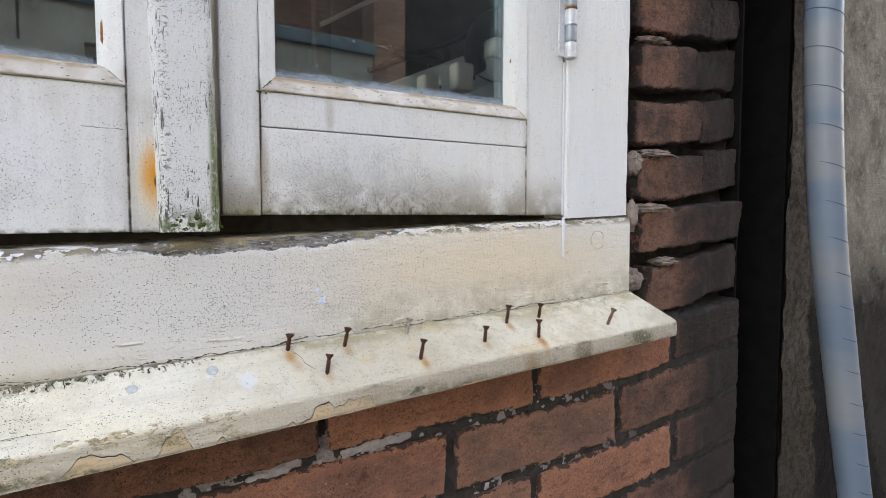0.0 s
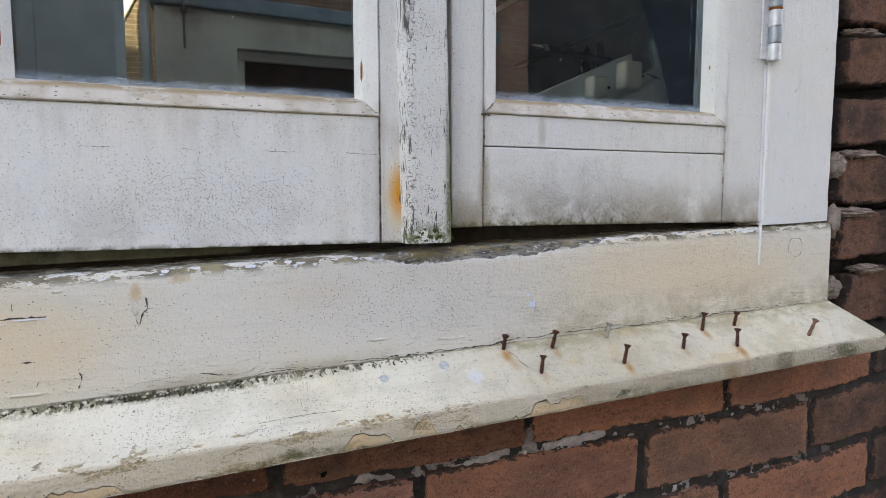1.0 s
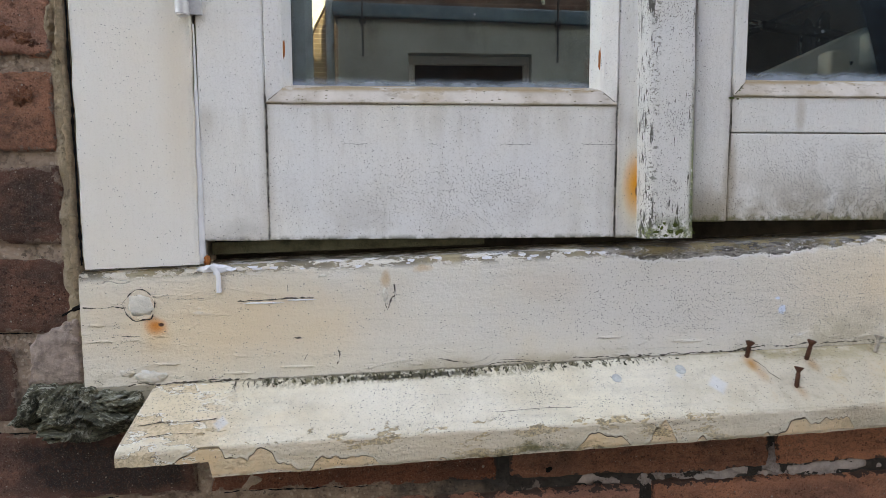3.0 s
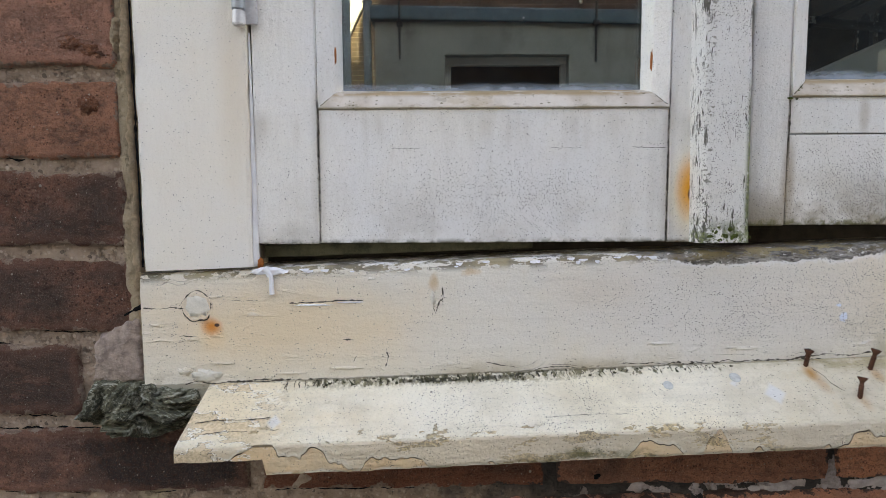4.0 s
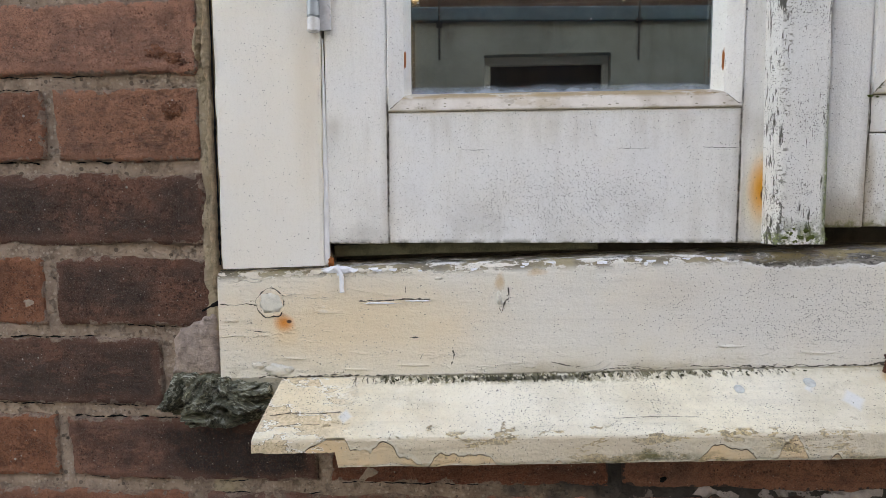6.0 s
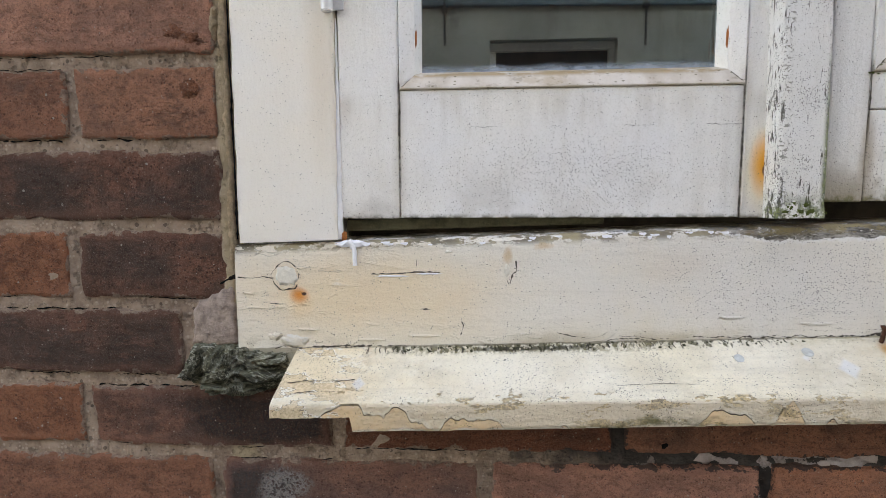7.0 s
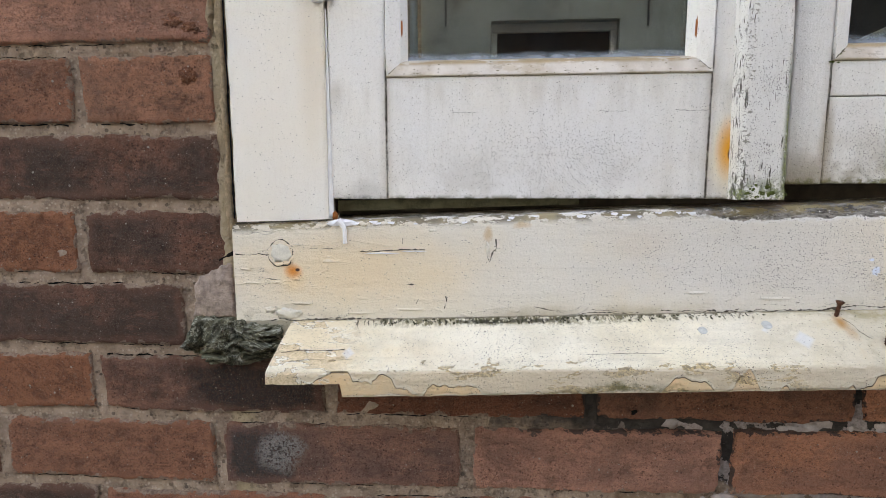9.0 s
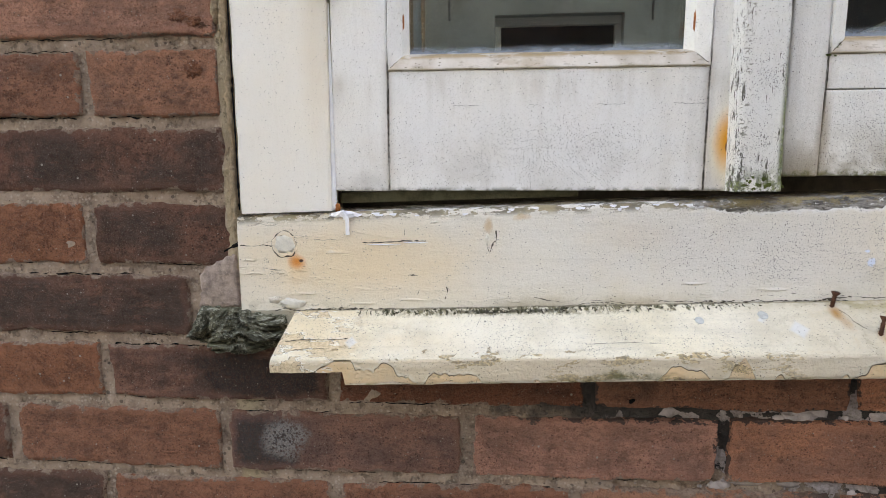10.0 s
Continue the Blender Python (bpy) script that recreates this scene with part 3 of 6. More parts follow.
def brick_material(name, red, dark, dark_amount, pale=0.12, blackened=False, stains=(), crusty=1.0):
    g = Graph(name)
    vec = g.shifted(37.0)
    big, mid = g.noise(13.0, 4, 0.65, vec), g.noise(60.0, 5, 0.68, vec)
    fine, grit = g.noise(380.0, 4, 0.7), g.noise(1100.0, 2, 0.6)
    r = g.rand()
    col = g.mix(g.ramp(g.m("ADD", big, g.m("MULTIPLY", g.m("SUBTRACT", r, 0.5), 0.22)), 0.60 - dark_amount * 0.35, 0.78 - dark_amount * 0.35), red, dark)
    col = g.mix(g.mul(g.ramp(g.noise(105.0, 5, 0.7, vec), 0.46, 0.66), 0.42 * crusty), col, tuple(v * 0.5 for v in dark))
    col = g.mix(g.mul(g.ramp(g.noise(20.0, 3, 0.6, vec), 0.55, 0.75), 0.40), col, tuple(min(1, v * 1.35) for v in red))
    crust = g.ramp(g.noise(34.0, 7, 0.74, vec), 0.535, 0.57)
    col = g.mix(g.mul(crust, 0.34 * crusty), col, tuple(v * 0.48 for v in dark))
    drag = g.noise(150.0, 5, 0.72, vec=g.scaled(0.35, 1.0, 1.0, vec))
    col = g.mix(g.mul(g.ramp(drag, 0.54, 0.66), 0.30), col, tuple(min(1.0, v * 1.45) for v in red))
    col = g.mix(g.mul(g.ramp(drag, 0.46, 0.36), 0.45), col, tuple(v * 0.45 for v in dark))
    for cx, cz, rx, rz, colour, strength in stains:
        col = g.mix(g.mul(g.blob(cx, cz, rx, rz, 0.5, 0.5, mid), g.ramp(fine, 0.40 if colour[0] > 0.2 else 0.20, 0.54 if colour[0] > 0.2 else 0.45), strength), col, colour)
    col = g.mix(g.mul(g.ramp(fine, 0.48, 0.66), 0.60), col, tuple(v * 0.38 for v in red))
    col = g.mix(g.mul(g.ramp(grit, 0.54, 0.66), pale * 2.4), col, (0.40, 0.30, 0.24))
    col = g.mix(g.mul(g.ramp(grit, 0.46, 0.36), 0.50), col, tuple(v * 0.30 for v in red))
    dots = g.specks(210.0, 0.035, 0.20, vec)
    col = g.mix(g.mul(dots, 0.65), col, (0.55, 0.50, 0.43))
    pores = g.specks(430.0, 0.34, 0.30, vec)
    col = g.mix(g.mul(pores, 0.8), col, tuple(v * 0.25 for v in red))
    glint = g.specks(520.0, 0.06, 0.26, vec)
    col = g.mix(g.mul(glint, 0.7), col, (0.50, 0.44, 0.38))
    holes = g.ramp(g.noise(85.0, 5, 0.7, vec), 0.62, 0.66)
    col = g.mix(g.mul(holes, 0.55), col, tuple(v * 0.30 for v in red))
    # mortar smeared over the ragged arrises
    near = g.nodes.new("ShaderNodeAttribute")
    near.attribute_name = "arris"
    smear = g.ramp(g.m("ADD", near.outputs["Fac"], g.m("MULTIPLY", g.m("SUBTRACT", g.noise(75.0, 5, 0.72), 0.5), 1.7)), 0.86, 0.93)
    lime = g.mix(g.ramp(g.noise(300.0, 3, 0.6), 0.4, 0.65), (0.47, 0.35, 0.275), (0.27, 0.19, 0.15))
    flash = g.mul(g.ramp(g.m("ADD", near.outputs["Fac"], g.m("MULTIPLY", g.m("SUBTRACT", g.noise(26.0, 4, 0.65, vec), 0.5), 1.6)), 0.25, 0.90), 0.30)
    col = g.mix(flash, col, tuple(min(1.0, v * 1.25) for v in red))
    lime = g.mix(g.ramp(g.m("SUBTRACT", g.x, g.ramp(g.z, 0.885, 0.862, 0.0, 0.26)), 0.20, 0.28), lime, (0.060, 0.052, 0.048))
    col = g.mix(g.mul(smear, 0.85), col, lime)
    if blackened:
        # bricks go near-black towards the slot
        darkening = g.ramp(g.m("ADD", g.x, g.m("MULTIPLY", g.m("SUBTRACT", big, 0.5), 0.16)), 0.965, 1.070)
        col = g.mix(g.mul(darkening, 0.88), col, (0.040, 0.035, 0.033))
        streak = g.mul(darkening, g.ramp(g.noise(40.0, 4, 0.65, vec=g.scaled(1.0, 1.0, 0.25)), 0.54, 0.68))
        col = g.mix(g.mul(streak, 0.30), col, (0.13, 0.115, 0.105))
        # shadow beside the frame post, painted onto the brick ends
        post_shade = g.mul(g.ramp(g.m("ADD", g.x, g.m("MULTIPLY", g.m("SUBTRACT", mid, 0.5), 0.02)), 0.934, 0.922), g.ramp(g.z, 1.03, 1.06))
        col = g.mix(g.mul(post_shade, 0.8), col, (0.030, 0.026, 0.024))
    height = g.m("ADD", g.m("MULTIPLY", mid, 1.0), g.m("ADD", g.m("MULTIPLY", fine, 0.7), g.m("MULTIPLY", grit, 0.4)))
    height = g.m("ADD", g.m("SUBTRACT", height, g.m("ADD", g.m("MULTIPLY", holes, 0.9), g.m("MULTIPLY", pores, 0.35))), g.m("ADD", g.m("MULTIPLY", drag, 0.8), g.m("MULTIPLY", crust, -0.35)))
    return g.done(col, 0.9, g.bump(height, 0.0070, 1.0), spec=0.25)


BRICKS = {
    "d": brick_material("dark_burnt_brick", (0.265, 0.118, 0.080), (0.105, 0.068, 0.056), 0.58),
    "r": brick_material("red_brown_brick", (0.41, 0.172, 0.106), (0.22, 0.110, 0.078), 0.34),
    "o": brick_material("orange_red_brick", (0.40, 0.155, 0.085), (0.25, 0.112, 0.076), 0.25),
    "p": brick_material("dusty_purple_brick", (0.40, 0.190, 0.138), (0.25, 0.138, 0.112), 0.4, stains=((0.012, 0.884, 0.046, 0.05, (0.060, 0.055, 0.056), 1.0), (0.033, 0.889, 0.026, 0.026, (0.42, 0.41, 0.40), 1.0))),
    "h": brick_material("half_burnt_brick", (0.35, 0.16, 0.11), (0.18, 0.10, 0.08), 0.30, stains=((0.02, 0.95, 0.085, 0.06, (0.050, 0.036, 0.033), 1.2),)),
    "l": brick_material("light_red_brown_brick", (0.60, 0.285, 0.205), (0.40, 0.20, 0.15), 0.28, crusty=0.6),
    "b": brick_material("brown_flashed_brick", (0.48, 0.215, 0.135), (0.19, 0.108, 0.085), 0.50),
    "w": brick_material("dusty_pink_brick", (0.61, 0.285, 0.195), (0.40, 0.20, 0.145), 0.25, crusty=0.7),
    "c": brick_material("clean_orange_brick", (0.66, 0.275, 0.165), (0.46, 0.21, 0.145), 0.25, crusty=0.35),
    "u": brick_material("dusty_brown_brick", (0.52, 0.248, 0.160), (0.34, 0.18, 0.13), 0.30, crusty=0.35),
    # red brick with the sill's shade put into its colour
    "k": brick_material("sill_shaded_red_brick", (0.27, 0.100, 0.058), (0.16, 0.072, 0.05), 0.35, crusty=0.5),
    "s": brick_material("blackened_brown_brick", (0.38, 0.180, 0.122), (0.16, 0.10, 0.08), 0.40, blackened=True),
}


def mortar_material():
    g = Graph("sandy_mortar")
    mid, fine, big = g.noise(60.0, 5, 0.65), g.noise(420.0, 3, 0.65), g.noise(11.0, 4, 0.65)
    col = g.mix(g.ramp(mid, 0.35, 0.7), (0.46, 0.335, 0.255), (0.27, 0.19, 0.145))
    col = g.mix(g.mul(g.ramp(fine, 0.5, 0.7), 0.4), col, (0.44, 0.38, 0.31))
    grit = g.specks(330.0, 0.30, 0.45)
    col = g.mix(g.mul(grit, 0.5), col, (0.58, 0.47, 0.38))
    hollow = g.specks(240.0, 0.14, 0.42)
    col = g.mix(g.mul(hollow, 0.7), col, (0.10, 0.075, 0.06))
    sand = g.mul(g.ramp(g.x, -0.016, -0.009), g.ramp(g.x, 0.02, 0.0))
    col = g.mix(g.mul(sand, 0.6), col, (0.52, 0.42, 0.27))
    # to one side the joints are black with old tar, under scraps of lime
    tar_shade = g.ramp(g.m("ADD", g.m("SUBTRACT", g.x, g.ramp(g.z, 0.885, 0.862, 0.0, 0.26)), g.m("MULTIPLY", g.m("SUBTRACT", big, 0.5), 0.35)), 0.20, 0.29)
    col = g.mix(g.mul(tar_shade, 0.95), col, g.mix(g.ramp(mid, 0.4, 0.7), (0.035, 0.032, 0.031), (0.075, 0.068, 0.064)))
    pit = g.ramp(g.noise(130.0, 4, 0.7), 0.56, 0.62)
    col = g.mix(g.mul(pit, 0.32), col, (0.06, 0.05, 0.043))
    lime = g.mul(g.ramp(g.m("ADD", g.noise(42.0, 5, 0.6), g.mul(g.blob(0.50, 0.90, 0.16, 0.06, 0.8), 0.07)), 0.575, 0.588), g.ramp(g.x, 0.30, 0.38), g.ramp(g.x, 1.0, 0.8), g.ramp(g.z, 1.02, 0.99))
    col = g.mix(lime, col, g.mix(g.ramp(fine, 0.4, 0.7), (0.44, 0.375, 0.36), (0.31, 0.26, 0.25)))
    height = g.m("ADD", g.m("ADD", mid, g.m("MULTIPLY", fine, 0.6)), g.m("MULTIPLY", lime, 0.9))
    height = g.m("SUBTRACT", g.m("ADD", height, g.m("MULTIPLY", grit, 0.35)), g.m("MULTIPLY", g.m("ADD", pit, hollow), 0.7))
    return g.done(col, 0.95, g.bump(height, 0.0060, 1.0), spec=0.2)


MORTAR = mortar_material()
LUMP = plain("grey_lime_mortar", (0.48, 0.37, 0.315), 0.95, 0, 0.45, 110, 1.0, 0.005)
LIME = plain("pale_lime_scrap", (0.45, 0.385, 0.365), 0.95, 0, 0.3, 120, 0.6, 0.002)
SANDY = plain("yellow_sandy_mortar", (0.66, 0.50, 0.33), 0.95, 0, 0.34, 260, 1.0, 0.005)
CEMENT_BROWN = plain("rough_brown_cement", (0.13, 0.105, 0.085), 0.95, 0, 0.4, 30, 1.0, 0.006)


def foam_material():
    g = Graph("aged_filler_lump")
    swirl = g.noise(30.0, 3, 0.55, warp=2.6)
    fibre = g.noise(300.0, 4, 0.68, vec=g.scaled(0.30, 1.0, 1.0), warp=0.8)
    col = g.mix(g.ramp(swirl, 0.36, 0.62), (0.070, 0.069, 0.040), (0.185, 0.185, 0.125))
    col = g.mix(g.mul(g.ramp(fibre, 0.52, 0.60), 0.8), col, (0.42, 0.43, 0.36))
    col = g.mix(g.mul(g.ramp(fibre, 0.46, 0.38), 0.75), col, (0.020, 0.020, 0.013))
    return g.done(col, 0.7, g.bump(g.m("ADD", g.m("MULTIPLY", swirl, 1.2), fibre), 0.004, 0.9))


FOAM = foam_material()


def conduit_material():
    g = Graph("blue_grey_plastic")
    n, wide = g.noise(25.0, 3), g.noise(9.0, 3, 0.5, vec=g.scaled(0.2, 0.2, 1.0))
    hatch = g.noise(420.0, 2, 0.5, vec=g.scaled(0.05, 0.05, 1.0))
    col = g.mix(g.ramp(wide, 0.4, 0.62), (0.27, 0.285, 0.305), (0.165, 0.225, 0.29))
    col = g.mix(g.mul(g.ramp(hatch, 0.5, 0.7), 0.25), col, (0.22, 0.26, 0.32))
    return g.done(col, g.ramp(n, 0.3, 0.7, 0.35, 0.5), g.bump(n, 0.001, 0.2))


CONDUIT = conduit_material()


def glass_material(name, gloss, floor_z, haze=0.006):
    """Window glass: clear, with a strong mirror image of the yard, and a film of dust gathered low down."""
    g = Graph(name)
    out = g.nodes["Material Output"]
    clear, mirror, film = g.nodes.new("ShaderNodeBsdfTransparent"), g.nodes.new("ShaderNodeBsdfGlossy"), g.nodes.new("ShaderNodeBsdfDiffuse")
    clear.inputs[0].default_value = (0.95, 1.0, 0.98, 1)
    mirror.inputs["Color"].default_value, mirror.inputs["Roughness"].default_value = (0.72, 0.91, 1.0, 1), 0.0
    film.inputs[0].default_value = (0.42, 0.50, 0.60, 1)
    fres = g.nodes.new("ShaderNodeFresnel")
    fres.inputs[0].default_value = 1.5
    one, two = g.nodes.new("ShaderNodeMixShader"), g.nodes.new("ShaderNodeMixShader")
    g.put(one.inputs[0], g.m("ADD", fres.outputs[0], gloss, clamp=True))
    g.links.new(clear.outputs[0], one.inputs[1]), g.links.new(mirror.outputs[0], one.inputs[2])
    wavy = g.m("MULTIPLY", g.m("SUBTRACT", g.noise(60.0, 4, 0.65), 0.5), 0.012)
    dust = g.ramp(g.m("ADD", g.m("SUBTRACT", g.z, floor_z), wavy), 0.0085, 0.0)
    # besides the low dust, haze veils the whole pane to brighten its darks
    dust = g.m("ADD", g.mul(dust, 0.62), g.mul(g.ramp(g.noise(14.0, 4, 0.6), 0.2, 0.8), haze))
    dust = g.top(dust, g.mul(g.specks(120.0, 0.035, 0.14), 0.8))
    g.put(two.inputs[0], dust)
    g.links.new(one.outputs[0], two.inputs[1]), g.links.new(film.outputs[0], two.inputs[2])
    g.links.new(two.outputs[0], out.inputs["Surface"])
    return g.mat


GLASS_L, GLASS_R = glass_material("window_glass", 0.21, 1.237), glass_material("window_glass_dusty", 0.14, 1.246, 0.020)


# ---- mesh helpers ----
def thing(name, at, label, category="", group="", kind=""):
    """An Empty at the base of a thing, to carry its parts."""
    ob = new(name)
    ob.location, ob.empty_display_size = at, 0.05
    return tagged(ob, label, category, group, kind)


def offset_of(ob):
    v = Vector(ob.location)
    return v


def link_part(name, mesh, mat, parent=None, label=""):
    """One mesh, given in world coordinates, under a thing or a part."""
    mesh.materials.clear()
    for one in mat if isinstance(mat, (list, tuple)) else (mat,):
        mesh.materials.append(one)
    ob = new(name, mesh)
    if parent is not None:
        ob.parent = parent
        base = offset_of(parent) if parent.parent is None else Vector((0, 0, 0))
        ob.matrix_parent_inverse = Matrix.Translation(-base)
    return tagged(ob, label)


def part(name, bm, mat, parent=None, label="", smooth=False):
    mesh = bpy.data.meshes.new(name)
    bm.normal_update()
    bm.to_mesh(mesh)
    bm.free()
    if smooth:
        mesh.shade_smooth()
    return link_part(name, mesh, mat, parent, label)


def pydata(name, verts, faces, mat, parent=None, label="", smooth=False):
    mesh = bpy.data.meshes.new(name)
    mesh.from_pydata(verts, [], faces)
    mesh.update()
    if smooth:
        mesh.shade_smooth()
    return link_part(name, mesh, mat, parent, label)


def box(x0, x1, y0, y1, z0, z1, bevel=0.0015, segments=2, bm=None):
    bm2 = bmesh.new()
    bmesh.ops.create_cube(bm2, size=1.0, matrix=Matrix.LocRotScale(((x0 + x1) / 2, (y0 + y1) / 2, (z0 + z1) / 2), None, (x1 - x0, y1 - y0, z1 - z0)))
    if bevel:
        bmesh.ops.bevel(bm2, geom=bm2.edges[:], offset=min(bevel, (x1 - x0) / 3, (y1 - y0) / 3, (z1 - z0) / 3), segments=segments, affect="EDGES", profile=0.5)
    if bm is None:
        return bm2
    tmp = bpy.data.meshes.new("tmp")
    bm2.to_mesh(tmp)
    bm2.free()
    bm.from_mesh(tmp)
    bpy.data.meshes.remove(tmp)
    return bm


CHIP_DARK = plain("algae_dark_paint_chip", (0.06, 0.058, 0.028), 0.9, 0, 0.4, 300, 0.5)
CHIP_PALE = plain("pale_paint_chip", (0.60, 0.55, 0.42), 0.7, 0, 0.3, 300, 0.5)
NAIL = plain("painted_nail", (0.55, 0.57, 0.55), 0.6, 0, 0.25, 260, 0.5, 0.0006)


def shear(bm, slope=SLOPE, x_from=0.0):
    for v in bm.verts:
        v.co.z += slope * (v.co.x - x_from)
    return bm


def wobble(bm, amount, scale):
    for v in bm.verts:
        v.co += noise.noise_vector(v.co * scale) * amount
    return bm


def tube(points, radii, sides=12, caps=True):
    """A round bar along points; one radius or a list."""
    bm, rings = bmesh.new(), []
    pts = [Vector(p) for p in points]
    rad = radii if isinstance(radii, (list, tuple)) else [radii] * len(pts)
    ref = Vector((0.31, 0.87, 0.2)).normalized()
    for i, p in enumerate(pts):
        ahead = (pts[min(i + 1, len(pts) - 1)] - pts[max(i - 1, 0)]).normalized()
        u = ahead.cross(ref).normalized()
        w = ahead.cross(u)
        rings.append([bm.verts.new(p + rad[i] * (math.cos(a) * u + math.sin(a) * w)) for a in [2 * math.pi * k / sides for k in range(sides)]])
    for a, b in zip(rings, rings[1:]):
        for k in range(sides):
            bm.faces.new((a[k], a[(k + 1) % sides], b[(k + 1) % sides], b[k]))
    if caps:
        bm.faces.new(rings[0][::-1])
        bm.faces.new(rings[-1])
    bmesh.ops.recalc_face_normals(bm, faces=bm.faces[:])
    return bm


def glide(points, steps=8):
    """Points on a smooth curve through the given ones."""
    pts = [Vector(p) for p in points]
    out = []
    for i in range(len(pts) - 1):
        p0, p1, p2, p3 = pts[max(i - 1, 0)], pts[i], pts[i + 1], pts[min(i + 2, len(pts) - 1)]
        for s in range(steps):
            t = s / steps
            out.append(0.5 * ((2 * p1) + (p2 - p0) * t + (2 * p0 - 5 * p1 + 4 * p2 - p3) * t * t + (3 * p1 - p0 - 3 * p2 + p3) * t ** 3))
    out.append(pts[-1])
    return out


def sweep(profile, count, place):
    """A closed outline of (y, z) carried along; place(u, k, y, z) gives each vertex."""
    verts, faces, n = [], [], len(profile)
    for i in range(count + 1):
        for k, (y, z) in enumerate(profile):
            verts.append(place(i / count, k, y, z))
    for i in range(count):
        for k in range(n):
            a, b = i * n + k, i * n + (k + 1) % n
            faces.append((a, b, b + n, a + n))
    faces.append(tuple(range(n))[::-1])
    faces.append(tuple(count * n + k for k in range(n)))
    return verts, faces


def nz(x, y, z, s):
    return noise.noise(Vector((x * s, y * s, z * s)))


def frac(v):
    return v - math.floor(v)


# ---- the house wall with the window opening ----
TOP = 2.10                          # head of the window
SLOT0, SLOT1 = 1.138, 1.262         # the dark slot between the two houses
PLAIN_BRICK = plain("weathered_brickwork", (0.17, 0.085, 0.06), 0.95, 0, 0.35, 9, 0.6, 0.004)
wall_1 = thing("wall_1", (-1.0, 0.17, 0.0), "weathered red-brown brick house wall with sandy and tarred joints", "wall", kind="structure")
bm = bmesh.new()
# unseen lengths out to 14 m are added to keep the yard in shade
for x0, x1, z0, z1 in ((-14.0, -0.004, 0.0, TOP + 0.06), (-0.004, 0.908, 0.0, 0.955), (0.908, SLOT0, 0.0, TOP + 0.06), (-14.0, SLOT0, TOP + 0.06, 9.85)):
    box(x0, x1, 0.064, 0.11, z0, z1, 0, 1, bm)
box(SLOT0, 14.0, 0.105, 0.112, 0.0, 9.85, 0, 1, bm)
part("masonry_core", bm, PLAIN_BRICK, wall_1)
# unseen backing sheet, added to stop sun leaking through the slits
part("light_stop", box(0.930, 2.98, 0.1125, 0.1145, 0.0, 9.85, 0), PLAIN_BRICK, wall_1)
part("outer_leaf", box(-14.0, SLOT0, 0.006, 0.062, TOP + 0.35, 9.85, 0), PLAIN_BRICK, wall_1)
# the slot is shallow, so its darkness is painted on as black
part("slot_back", box(SLOT0, SLOT1, 0.098, 0.104, 0.0, 9.0, 0), SHADE_BLACK, wall_1, "slot masonry, its deep shade put in as black colour")
part("slot_side", box(SLOT0 + 0.0005, SLOT0 + 0.004, 0.016, 0.0975, 0.0, 9.0, 0), SHADE_BLACK, wall_1, "slot masonry, its deep shade put in as black colour")

BEDS = [0.653, 0.719, 0.785, 0.851, 0.920, 0.983, 1.050, 1.116, 1.182, 1.249, 1.3155, 1.382, 1.448]


def lift(x, z):
    """How far the courses rise where the wall has settled."""
    rise = 0.014 * max(0.0, x) + 0.18 * max(0.0, x - 0.75) ** 2
    return rise + (0.008 if x > 0.9 and z > 1.0 else 0.0)


def mortar_sheet():
    step, verts, faces, index = 0.004, [], [], {}
    xs, zs = np.arange(-0.62, SLOT0 + 0.001, step), np.arange(0.66, 1.47, step)

    def vert(i, j):
        if (i, j) not in index:
            x, z = float(xs[i]), float(zs[j])
            y = 0.0050 + 0.0016 * nz(x, 0, z, 40) + 0.0012 * nz(x, 3, z, 130)
            if x > 0.34:
                y += 0.003 + 0.0025 * nz(x, 5, z, 60)
            if x > 0.90 and z > 1.0:
                y += min(1.0, (z - 1.0) / 0.02) * (0.030 + 0.010 * nz(x, 8, z, 25))
            if -0.014 < x < 0.0 and z > 1.05:
                y -= 0.0025
            index[i, j] = len(verts)
            verts.append((x, y, z))
        return index[i, j]

    for i in range(len(xs) - 1):
        for j in range(len(zs) - 1):
            x, z = xs[i], zs[j]
            if 0.003 < x < 0.905 and z > 0.978 + 0.036 * max(x, 0):
                continue
            faces.append((vert(i, j), vert(i + 1, j), vert(i + 1, j + 1), vert(i, j + 1)))
    return pydata("mortar_bed", verts, faces, MORTAR, wall_1, "sandy grey mortar, black with tar to one side", True)


mortar_sheet()


